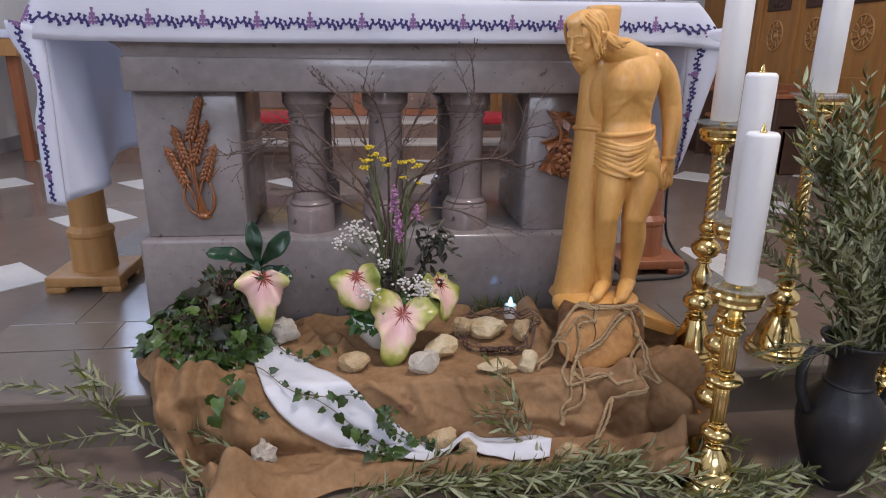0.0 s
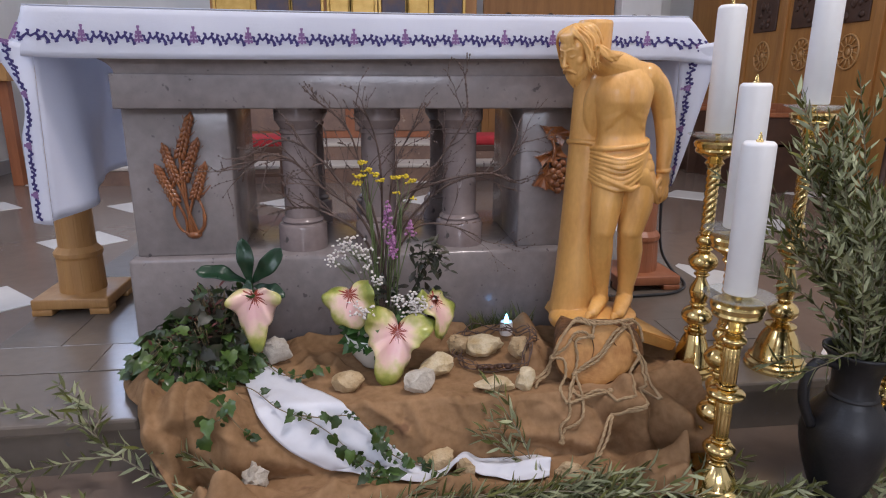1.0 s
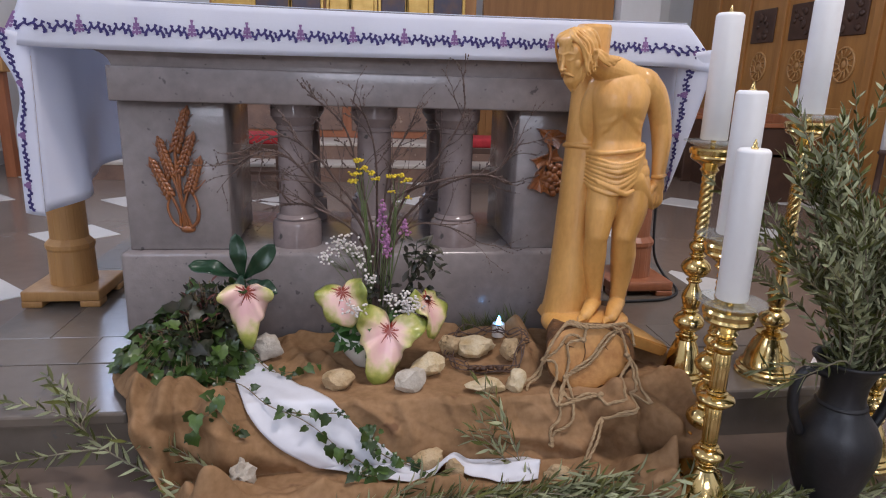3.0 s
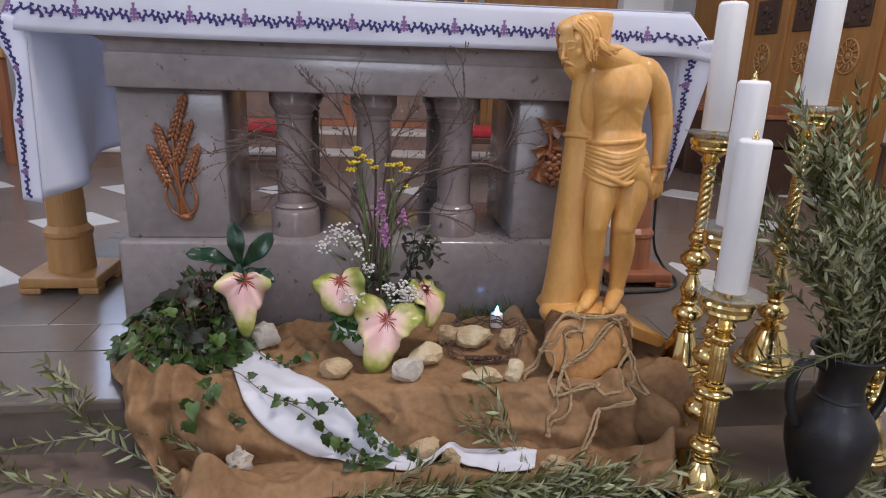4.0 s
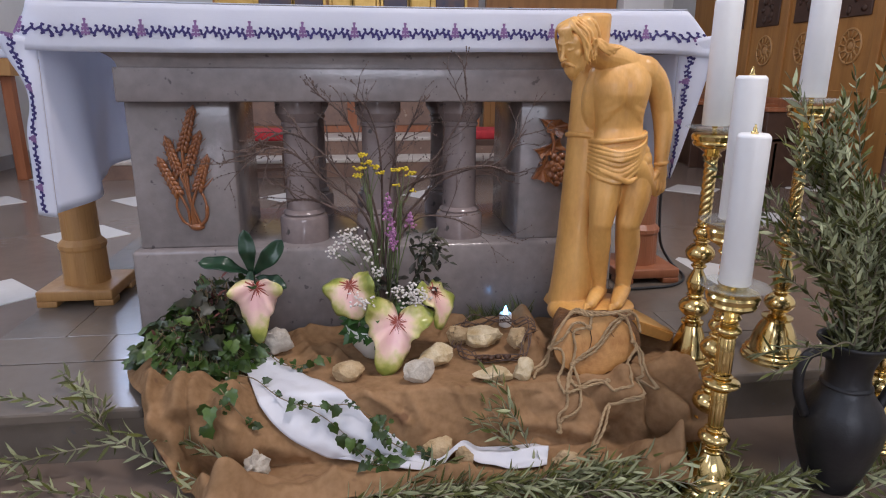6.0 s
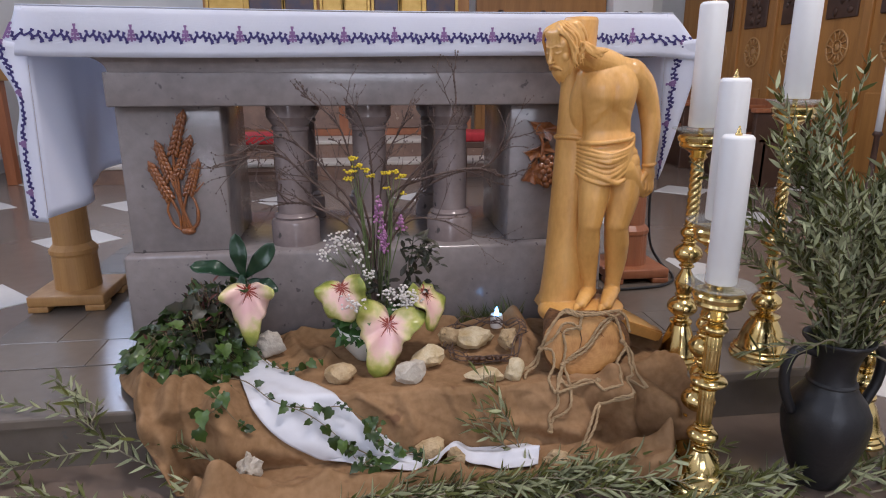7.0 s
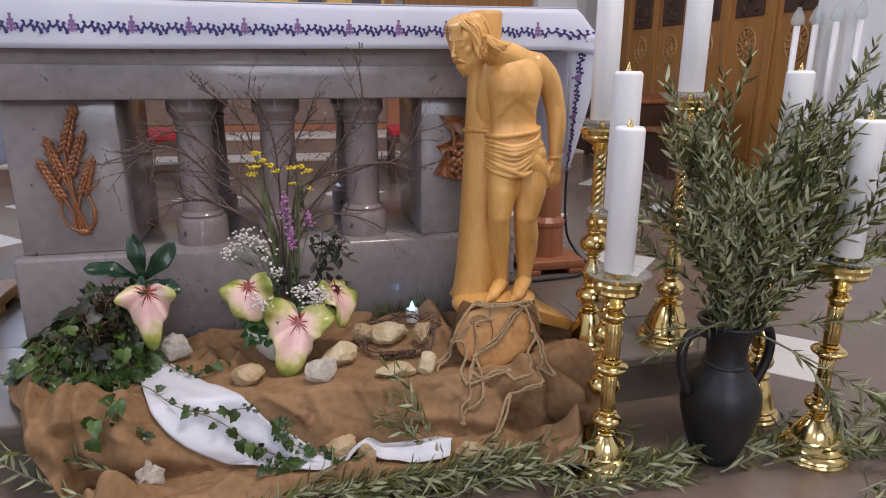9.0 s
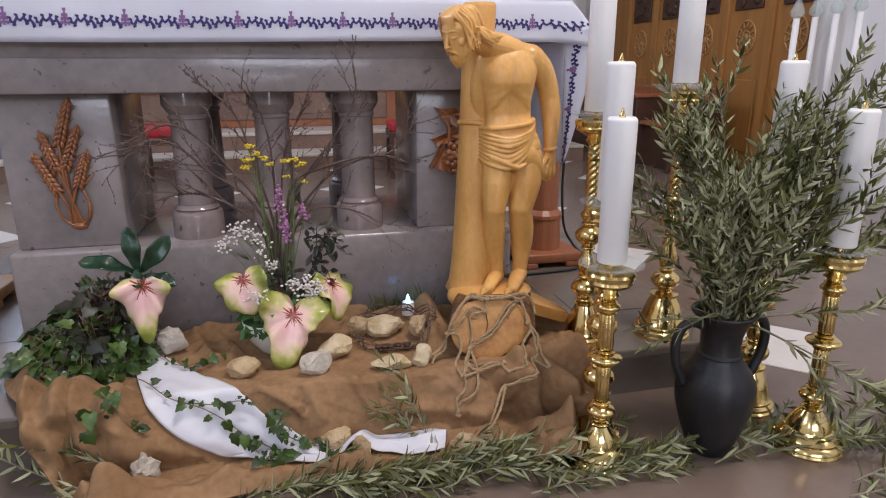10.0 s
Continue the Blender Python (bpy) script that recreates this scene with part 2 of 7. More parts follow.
def merge(bm, b, m=None):
    """Add b (then freed) to bm, moved by m."""
    if m is not None:
        bmesh.ops.transform(b, matrix=m, verts=b.verts)
    if bm is None:
        return b
    me = bpy.data.meshes.new("t")
    b.to_mesh(me)
    b.free()
    bm.from_mesh(me)
    bpy.data.meshes.remove(me)
    return bm


def lathe(profile, seg=40, bm=None, centre=(0, 0, 0), twist=None):
    """Solid of revolution; profile is rows of (radius, height)."""
    bm = bm or bmesh.new()
    cx, cy, cz = centre
    rings = []
    for r, z in profile:
        if r < 1e-5:
            rings.append([bm.verts.new((cx, cy, cz + z))])
        else:
            rings.append([bm.verts.new((cx + r * math.cos(2 * math.pi * k / seg), cy + r * math.sin(2 * math.pi * k / seg), cz + z)) for k in range(seg)])
    for a, b in zip(rings, rings[1:]):
        for k in range(seg):
            j = (k + 1) % seg
            if len(a) == 1 and len(b) > 1:
                bm.faces.new((a[0], b[j], b[k]))
            elif len(b) == 1 and len(a) > 1:
                bm.faces.new((a[k], a[j], b[0]))
            elif len(a) > 1:
                bm.faces.new((a[k], a[j], b[j], b[k]))
    return bm


def tube(points, radius, seg=6, bm=None, cap=True):
    """A round bar along points; radius is one number or one per point."""
    bm = bm or bmesh.new()
    pts = [Vector(p) for p in points]
    n = len(pts)
    rad = [radius] * n if isinstance(radius, (int, float)) else list(radius)
    t0 = (pts[1] - pts[0]).normalized()
    side = t0.orthogonal().normalized()
    rings = []
    for i, p in enumerate(pts):
        t = (pts[min(i + 1, n - 1)] - pts[max(i - 1, 0)])
        t = t.normalized() if t.length > 1e-9 else t0
        side = (side - t * side.dot(t))
        side = side.normalized() if side.length > 1e-6 else t.orthogonal().normalized()
        up = t.cross(side)
        rings.append([bm.verts.new(p + (side * math.cos(2 * math.pi * k / seg) + up * math.sin(2 * math.pi * k / seg)) * rad[i]) for k in range(seg)])
    for a, b in zip(rings, rings[1:]):
        for k in range(seg):
            j = (k + 1) % seg
            bm.faces.new((a[k], a[j], b[j], b[k]))
    if cap and seg > 2:
        bm.faces.new(rings[0][::-1])
        bm.faces.new(rings[-1])
    return bm


def spline(pts, n=6):
    """Points along a smooth curve through pts."""
    p = [Vector(q) for q in pts]
    p = [2 * p[0] - p[1]] + p + [2 * p[-1] - p[-2]]
    out = []
    for i in range(1, len(p) - 2):
        for k in range(n):
            t = k / n
            out.append(0.5 * (2 * p[i] + (p[i + 1] - p[i - 1]) * t + (2 * p[i - 1] - 5 * p[i] + 4 * p[i + 1] - p[i + 2]) * t * t + (3 * p[i] - p[i - 1] - 3 * p[i + 1] + p[i + 2]) * t ** 3))
    return out + [p[-2]]


def sheet(f, nu, nv, bm=None):
    """A grid surface from f(u, v), both running 0 to 1."""
    bm = bm or bmesh.new()
    g = [[bm.verts.new(f(i / nu, j / nv)) for j in range(nv + 1)] for i in range(nu + 1)]
    for i in range(nu):
        for j in range(nv):
            bm.faces.new((g[i][j], g[i + 1][j], g[i + 1][j + 1], g[i][j + 1]))
    return bm


def blob(centre, radii, bm=None, sub=2, turn=None):
    b = bmesh.new()
    bmesh.ops.create_icosphere(b, subdivisions=sub, radius=1)
    m = Matrix.Translation(centre) @ (turn or Matrix()) @ Matrix.Diagonal((*radii, 1))
    return merge(bm, b, m)


def thicken(ob, t):
    md = ob.modifiers.new("thickness", "SOLIDIFY")
    md.thickness, md.offset = t, 0
    return ob


def smoothstep(a, b, x):
    t = min(1, max(0, (x - a) / (b - a)))
    return t * t * (3 - 2 * t)

# ---- setting: church floor, platform, walls ----
solid("floor", box(-3.05, -9.0, LOW - 0.2, 5.3, 7.4, LOW), FLOOR, "polished brown-grey stone church floor", "floor", kind="structure", smooth=False)
floor = bpy.data.objects["floor"]
tile_mesh = None
for i in range(-1, 6):
    for j in range(-1, 4):
        x, y = -1.05 + 1.172 * i, 0.93 + 1.165 * j
        if (-0.75 < x < 2.43 and -0.75 < y < 1.75) or not (-2.8 < x < 5.0):
            continue
        if tile_mesh is None:
            b = box(-0.192, -0.192, -0.01, 0.192, 0.192, 0.004, 0.0015, seg=1)
            tile_mesh = finish(b, False)
        part("tile", tile_mesh, TILE, floor, m=pose(x, y, LOW, 0, 0, 45))

PX0, PX1, PY0, PY1 = -0.485, 2.16, -0.488, 1.45
b = box(PX0 + 0.02, PY0 + 0.02, LOW - 0.05, PX1 - 0.02, PY1 - 0.02, -0.035)
solid("platform", b, PLATFORM, "grey stone altar platform with rounded step edge", "platform", kind="structure", smooth=False)
platform = bpy.data.objects["platform"]
# slabs of the platform, each its own piece, with a darker border strip
rnd = random.Random(4)
ys = [PY0, -0.18, 0.02, 0.40, 0.80, 1.12, PY1]
xs_rows = [[PX0, 0.12, 0.74, 1.36, PX1], [PX0, -0.12, 0.5, 1.2, 1.75, PX1], [PX0, -0.28, 0.3, 1.0, 1.7, PX1], [PX0, 0.1, 0.8, 1.5, PX1], [PX0, -0.2, 0.6, 1.4, PX1], [PX0, 0.2, 0.9, 1.6, PX1]]
for r, (y0, y1) in enumerate(zip(ys, ys[1:])):
    row = xs_rows[r]
    for x0, x1 in zip(row, row[1:]):
        h = rnd.uniform(-0.0008, 0.0)
        part("slab", box(x0 + 0.001, y0 + 0.001, -0.036, x1 - 0.001, y1 - 0.001, h, 0.0016 if r else 0.008), PLATFORM, platform, smooth=False)

solid("wall_west", box(-3.25, -9.0, LOW, -3.05, 7.4, 7.0), PLASTER, "white plastered side wall", "wall", kind="structure", smooth=False)
wall_west = bpy.data.objects["wall_west"]
solid("wall_east", box(5.3, -9.0, LOW, 5.5, 7.4, 7.0), PLASTER, "white plastered side wall", "wall", kind="structure", smooth=False)
# south wall and ceiling are out of view, added to close in bounced light
solid("wall_south", box(-3.25, -9.2, LOW, 5.5, -9.0, 7.0), PLASTER, "white plastered nave end wall", "wall", kind="structure", smooth=False)
solid("wall_north", box(-3.25, 7.4, LOW, 5.5, 7.6, 7.0), PLASTER, "white plastered apse wall", "wall", kind="structure", smooth=False)
solid("ceiling", box(-3.25, -9.2, 7.0, 5.5, 7.6, 7.2), PLASTER, "white plastered church ceiling", "ceiling", kind="structure", smooth=False)
solid("baseboard", box(-3.05, -9.0, LOW, -3.025, 7.4, LOW + 0.14), GREYBASE, "grey stone skirting along the white wall", "baseboard", kind="structure", smooth=False)
# ---- the altar ----
altar = thing("stone_altar", "grey polished limestone altar with columns and thick table slab", "altar")
part("plinth", box(-0.022, -0.038, 0.0, 1.553, 0.62, 0.297, 0.014), STONE, altar)
for x0 in (0.0, 1.222):
    part("pillar", box(x0, 0.0, 0.297, x0 + 0.309, 0.42, 0.757, 0.006), STONE, altar)
colprof = [(0, 0), (0.080, 0), (0.080, 0.075), (0.076, 0.083), (0.066, 0.088), (0.070, 0.094), (0.066, 0.100), (0.057, 0.106), (0.055, 0.375), (0.060, 0.379), (0.060, 0.388), (0.056, 0.392), (0.062, 0.400), (0.075, 0.420), (0.075, 0.46), (0, 0.46)]
cm = finish(lathe(colprof, 48), True)
cm.set_sharp_from_angle(angle=radians(32))
for y in (0.085, 0.50):
    for x in (0.507, 0.762, 1.035):
        part("column", cm, COLUMN, altar, m=pose(x, y, 0.297))
part("architrave", box(0.0, -0.062, 0.757, 1.531, 0.66, 0.856, 0.005), STONE, altar)


def cove(u, v):
    # concave moulding round the altar between the lower and the upper slab
    a = v * math.pi / 2
    out = 0.085 * (1 - math.cos(a))
    x0, x1, y0, y1 = 0.012 - out, 1.519 + out, -0.05 - out * 0.35, 0.65 + out * 0.4
    ring = [(x0, y1), (x0, y0), (x1, y0), (x1, y1), (x0, y1)]
    k = min(3, int(u * 4))
    t = u * 4 - k
    return (ring[k][0] * (1 - t) + ring[k + 1][0] * t, ring[k][1] * (1 - t) + ring[k + 1][1] * t, 0.856 + 0.048 * math.sin(a))


part("cove_moulding", sheet(cove, 16, 8), STONE, altar, smooth=False)
part("table_slab", box(-0.165, -0.082, 0.904, 1.696, 0.69, 1.028, 0.006), STONE, altar)

# ---- altar cloth ----
XL, XR, YF = -0.19, 1.715, -0.094
cloth = thing("altar_cloth", "white linen altar cloth with blue and purple embroidered border", "altar cloth")


def front(u, v):
    """Front fall of the cloth; v from the upper edge (0) to the hem (1)."""
    x = XL + (XR - XL) * u
    flare = v ** 1.5 * smoothstep(0.06, 0.0, u) * -0.062 + v ** 0.9 * smoothstep(0.935, 1.0, u) * 0.112
    wave = 0.005 * v * math.sin(u * 19) + 0.003 * v * math.sin(u * 43 + 1)
    drop = 0.130 + 0.005 * math.sin(u * 5.0 + 0.6) - 0.004 * smoothstep(0.05, 0, u) + 0.014 * smoothstep(0.95, 1.0, u)
    z = 1.030 - drop * v - 0.006 * math.sin(math.pi * u) * (1 - v)
    y = YF + 0.01 * (1 - v) ** 3 + wave - 0.012 * v * (smoothstep(0.05, 0, u) + smoothstep(0.95, 1, u))
    return Vector((x + flare, y, z))


def top(u, v):
    x = XL + (XR - XL) * u
    y = YF + 0.01 + (0.79) * v
    return Vector((x, y, 1.034 - 0.006 * math.sin(math.pi * u) * max(0, 1 - 6 * v)))


def side_l(u, v):
    """West end of the cloth: u from the front fold to the back, v downwards."""
    y = -0.088 + 0.80 * u
    x = -0.172 - 0.022 * v + 0.045 * v * math.sin(u * 7.5) - 0.012 * v * math.cos(u * 17)
    drop = 0.60 * v * (1 - 0.16 * u)
    return Vector((x, y + 0.03 * v, 1.031 - drop))


def side_r(u, v):
    y = -0.088 + 0.80 * u
    x = 1.694 + 0.012 * v - 0.035 * v * math.sin(u * 8.0) + 0.01 * v * math.cos(u * 15)
    return Vector((x, y + 0.03 * v, 1.031 - 0.52 * v * (1 - 0.1 * u)))


def band_l(u, v):
    """Embroidered front edge of the west end, folded out to face forwards; u from the fold outwards."""
    a = side_l(0, 0.17 + 0.83 * v)
    w = (0.088 if v < 0.01 else 0.09) * (1 - smoothstep(0.0, 0.45, v)) + 0.048 * smoothstep(0.2, 0.55, v)
    sway = 0.02 * math.sin(v * 6)
    return a + Vector((-w * u, -0.022 * math.sin(u * 2.2) * (1 - 0.5 * v) + 0.02 * u * sway - 0.004, 0.018 * u * (1 - v) - 0.012 * (1 - u) * smoothstep(0.8, 1, v)))


def band_r(u, v):
    a = side_r(0, 0.17 + 0.83 * v)
    w = 0.122 * (1 - v) ** 0.9 + 0.004
    return a + Vector((w * u, -0.02 * math.sin(u * 2.2) * (1 - 0.5 * v) - 0.004, 0.02 * u * (1 - v)))


b = sheet(top, 40, 12)
sheet(front, 160, 8, b)
thicken(part("cloth_top", b, LINEN, cloth), 0.0022)
thicken(part("side_fall", sheet(side_l, 40, 20), LINEN, cloth), 0.002)
thicken(part("side_fall", sheet(side_r, 40, 20), LINEN, cloth), 0.002)
thicken(part("folded_edge", sheet(band_l, 8, 30), LINEN, cloth), 0.002)
thicken(part("folded_edge", sheet(band_r, 8, 30), LINEN, cloth), 0.002)


def stroke(bm, f, pts, w, off):
    """A stitched line on the surface f, through points (along, across) in its own units."""
    p = [f(*q) for q in pts]
    for a, c in zip(p, p[1:]):
        d = (c - a)
        if d.length < 1e-6:
            continue
        n = off.cross(d).normalized() * w
        e = d.normalized() * w * 0.6
        vs = [bm.verts.new(q + off * 0.0028) for q in (a - n - e, c - n + e, c + n + e, a + n - e)]
        bm.faces.new(vs)


def border(f, length, unit, depth, base, blue, purple, off, w=0.0029):
    """Repeats of two branching waves and a small tree along a hem; base is the height over the hem."""
    def put(bm, s, pts):
        stroke(bm, lambda a, c: f(min(1, max(0, (s + a) / length)), 1 - (base + c) / depth), pts, w, off)
    n = int(length / unit) + 1
    for k in range(n):
        s = k * unit
        for half in (0.0, 0.5):
            o = s + (half + 0.11) * unit * 0.86
            q = unit * 0.40
            if o + q > length + 0.02:
                continue
            line = [(q * t, 0.010 * math.sin(t * math.pi) + 0.0035 * (-1) ** i - 0.001) for i, t in enumerate((0, 0.14, 0.28, 0.42, 0.57, 0.71, 0.86, 1.0))]
            put(blue, o, line)
            for t, up in ((0.06, 1), (0.22, -1), (0.34, 1), (0.56, 1), (0.62, -1), (0.80, 1), (0.90, -1)):
                zz = 0.010 * math.sin(t * math.pi) - 0.001
                dx = 0.004 if t > 0.45 else -0.004
                put(blue, o, [(q * t, zz), (q * t + dx, zz + 0.0115 * up)])
                put(blue, o, [(q * t + dx - 0.0025, zz + 0.0115 * up), (q * t + dx + 0.0025, zz + 0.0095 * up)])
        put(purple, s, [(0, -0.004), (0, 0.034)])
        for h, d in ((0.003, 0.009), (0.013, 0.007), (0.022, 0.005)):
            put(purple, s, [(-d, h - 0.003), (0, h), (d, h - 0.003)])
            put(purple, s, [(-d, h - 0.005), (-d, h)])
            put(purple, s, [(d, h - 0.005), (d, h)])
        put(purple, s, [(-0.0025, 0.034), (0.0025, 0.034)])


blue, purple = bmesh.new(), bmesh.new()
FW = Vector((0, -1, 0))
border(lambda s, v: front(s, v), XR - XL, 0.1475, 0.122, 0.045, blue, purple, FW)
border(lambda s, v: band_l(0.55 - (v - 0.64) * 1.0, s), 0.52, 0.145, 0.122, 0.045, blue, purple, FW)
border(lambda s, v: band_r(0.35 + (v - 0.64) * 0.9, s), 0.50, 0.145, 0.122, 0.045, blue, purple, FW)
tagged(part("blue_embroidery", blue, BLUE, cloth, "dark blue branching stitch border", smooth=False), kind="stuff")
tagged(part("purple_embroidery", purple, PURPLE, cloth, "purple stitched little trees", smooth=False), kind="stuff")

# ---- wooden pedestals beside the altar ----


def pedestal(x, y, material, label):
    t = thing("wooden_pedestal", label, "pedestal", "wooden pedestals beside the altar", at=(x, y, 0))
    part("foot_board", box(-0.134, -0.134, 0.022, 0.134, 0.134, 0.062, 0.006), material, t)
    for sx in (-1, 1):
        for sy in (-1, 1):
            part("foot", box(sx * 0.134 - (0.07 if sx > 0 else 0), sy * 0.134 - (0.07 if sy > 0 else 0), 0.0, sx * 0.134 + (0.07 if sx < 0 else 0), sy * 0.134 + (0.07 if sy < 0 else 0), 0.0225, 0.003), material, t)
    b = lathe([(0, 0.06), (0.082, 0.06), (0.079, 0.19), (0.084, 0.20), (0.084, 0.214), (0.074, 0.226), (0.066, 0.235), (0.060, 0.75), (0.075, 0.80), (0.075, 0.86), (0, 0.86)], 16)
    bmesh.ops.bevel(b, geom=[e for e in b.edges if abs(e.verts[0].co.z - e.verts[1].co.z) > 0.02], offset=0.004, segments=2, affect="EDGES")
    part("shaft", b, material, t, smooth=False)
    return t


pedestal(-0.365, 0.44, OAK, "light oak pedestal with turned many-sided shaft and square foot")
pedestal(1.872, 0.46, REDWOOD, "reddish wooden pedestal with turned shaft and square foot")

# ---- burlap ----


def fold_noise(x, y, s, seed):
    return noise.noise(Vector((x * s, y * s, seed)))


EDGE, FOOT = 0.44, 0.64   # lengths along the cloth, from its back hem, to the step's edge and to the floor


def reach(x):
    """How far the hanging part stands out from the step at its foot: more at both ends."""
    return 0.055 + 0.105 * smoothstep(0.62, 0.30, x) + 0.07 * smoothstep(1.22, 1.45, x)


def draped(x, s):
    """The burlap without folds, s metres along it from its back hem: point and outward direction."""
    def at(q):
        if q <= EDGE:
            return -0.062 - q, 0.012
        k = (q - EDGE) / (FOOT - EDGE)
        if k <= 1:
            return -0.502 - reach(x) * k ** 1.2, 0.012 - 0.16 * k ** 1.25
        return -0.502 - reach(x) - (q - FOOT), -0.148
    y, z = at(s)
    (ya, za), (yb, zb) = at(s - 0.014), at(s + 0.014)
    n = Vector((0, zb - za, ya - yb))
    return Vector((x, y, z)), n.normalized()


# single folds: start and end as (across, along), half width, height
FOLDS = [
    (0.50, 0.045, 0.57, 0.275, 0.020, 0.034), (0.57, 0.285, 0.62, 0.215, 0.018, 0.036), (0.53, 0.035, 0.70, 0.045, 0.022, 0.045),
    (0.47, 0.225, 0.60, 0.155, 0.016, 0.026), (0.85, 0.035, 1.05, 0.015, 0.022, 0.036), (0.95, 0.085, 1.25, 0.04, 0.018, 0.024),
    (1.20, 0.26, 1.23, 0.06, 0.026, 0.050), (1.22, 0.05, 1.26, 0.22, 0.03, 0.045), (1.58, 0.10, 1.66, 0.26, 0.034, 0.050),
]
FOLDS += [
    (0.10, 0.28, 0.16, 0.56, 0.045, 0.050), (0.26, 0.36, 0.24, 0.64, 0.034, 0.040), (0.35, 0.44, 0.40, 0.60, 0.026, 0.030),
    (0.16, 0.52, 0.27, 0.68, 0.030, 0.045), (0.22, 0.42, 0.36, 0.50, 0.030, 0.022), (0.42, 0.46, 0.50, 0.66, 0.022, 0.022),
    (0.66, 0.39, 0.80, 0.55, 0.013, 0.013), (0.80, 0.45, 0.86, 0.58, 0.014, 0.008), (0.93, 0.43, 1.00, 0.60, 0.016, 0.008),
]
FOLDS += [
    (1.36, 0.495, 1.55, 0.545, 0.034, 0.062), (1.60, 0.34, 1.61, 0.52, 0.030, 0.060),
    (1.61, 0.50, 1.53, 0.67, 0.028, 0.075), (1.52, 0.64, 1.47, 0.74, 0.026, 0.060), (1.40, 0.44, 1.58, 0.40, 0.026, 0.040),
    (1.00, 0.555, 1.30, 0.600, 0.020, 0.012), (1.30, 0.60, 1.33, 0.72, 0.020, 0.030), (1.40, 0.66, 1.39, 0.76, 0.020, 0.028),
]
FOLDS += [(1.39, 0.575, 1.47, 0.650, 0.040, -0.085), (0.19, 0.55, 0.29, 0.66, 0.020, -0.060), (0.42, 0.605, 0.64, 0.660, 0.026, -0.050), (1.06, 0.60, 1.30, 0.64, 0.020, -0.020)]
FOLDS += [(0.36, 0.752, 0.62, 0.775, 0.026, 0.055), (0.62, 0.770, 0.95, 0.785, 0.022, 0.045), (0.95, 0.78, 1.30, 0.79, 0.020, 0.025), (0.25, 0.67, 0.36, 0.75, 0.030, 0.032), (0.40, 0.69, 0.55, 0.71, 0.02, 0.018)]


def ridge(x, s, f):
    """A rounded fold with a steeper lower side."""
    x0, s0, x1, s1, w, h = f
    dx, ds = x1 - x0, s1 - s0
    t = ((x - x0) * dx + (s - s0) * ds) / (dx * dx + ds * ds)
    tt = min(1, max(0, t))
    ex, es = x - x0 - dx * tt, s - s0 - ds * tt
    d2 = (ex * ex + es * es) / (w * w)
    if d2 > 9:
        return 0.0
    return h * math.exp(-d2) * (0.70 + 0.30 * math.sin(3.1 * tt + 7 * x0)) * smoothstep(-0.12, 0.12, t + 0.06) * smoothstep(1.15, 0.90, t)


# deep hollows under the hanging cloth: start and end, half width, depth
HOLLOWS = [(0.26, 0.585, 0.62, 0.690, 0.030, 0.085), (0.24, 0.50, 0.30, 0.60, 0.020, 0.040), (1.36, 0.590, 1.49, 0.655, 0.040, 0.095), (1.52, 0.44, 1.56, 0.58, 0.020, 0.050), (1.30, 0.46, 1.36, 0.56, 0.018, 0.035), (0.62, 0.69, 0.86, 0.735, 0.020, 0.030)]

# the white strip: its two edges, as (across, along) on the burlap
STRIP_A = spline([(0.357, 0.110, 0), (0.438, 0.215, 0), (0.523, 0.326, 0), (0.597, 0.393, 0), (0.659, 0.465, 0), (0.705, 0.535, 0), (0.786, 0.598, 0), (0.862, 0.665, 0), (0.954, 0.641, 0), (1.017, 0.634, 0), (1.085, 0.644, 0), (1.158, 0.648, 0), (1.185, 0.680, 0)], 8)
STRIP_B = spline([(0.307, 0.125, 0), (0.353, 0.259, 0), (0.398, 0.400, 0), (0.430, 0.480, 0), (0.478, 0.545, 0), (0.545, 0.600, 0), (0.660, 0.668, 0), (0.830, 0.725, 0), (0.926, 0.715, 0), (0.998, 0.722, 0), (1.060, 0.745, 0), (1.124, 0.758, 0), (1.160, 0.745, 0)], 8)


def under_strip(x, s):
    """1 where the white strip lies, fading to 0 beside it."""
    k = min(range(0, len(STRIP_A), 4), key=lambda i: (0.5 * (STRIP_A[i].x + STRIP_B[i].x) - x) ** 2 + (0.5 * (STRIP_A[i].y + STRIP_B[i].y) - s) ** 2)
    c = (STRIP_A[k] + STRIP_B[k]) / 2
    w = (STRIP_A[k] - STRIP_B[k]).length / 2
    return smoothstep(w + 0.055, w, math.hypot(c.x - x, c.y - s))


def fan(x, s, cx, cs, freq, seed):
    """Folds that spread from the gathered point (cx, cs): sharp valleys, soft crests."""
    a = math.atan2(x - cx, s - cs + 0.08)
    r = math.hypot(x - cx, s - cs)
    q = freq * a + 1.6 * fold_noise(a * 2, r * 5, 1.5, seed) + 2.2 * (r - 0.2)
    return abs(math.sin(q * 0.5)) ** 0.8 * max(0, 0.6 + 0.7 * fold_noise(a * 3, r * 3, 1.3, seed + 5))


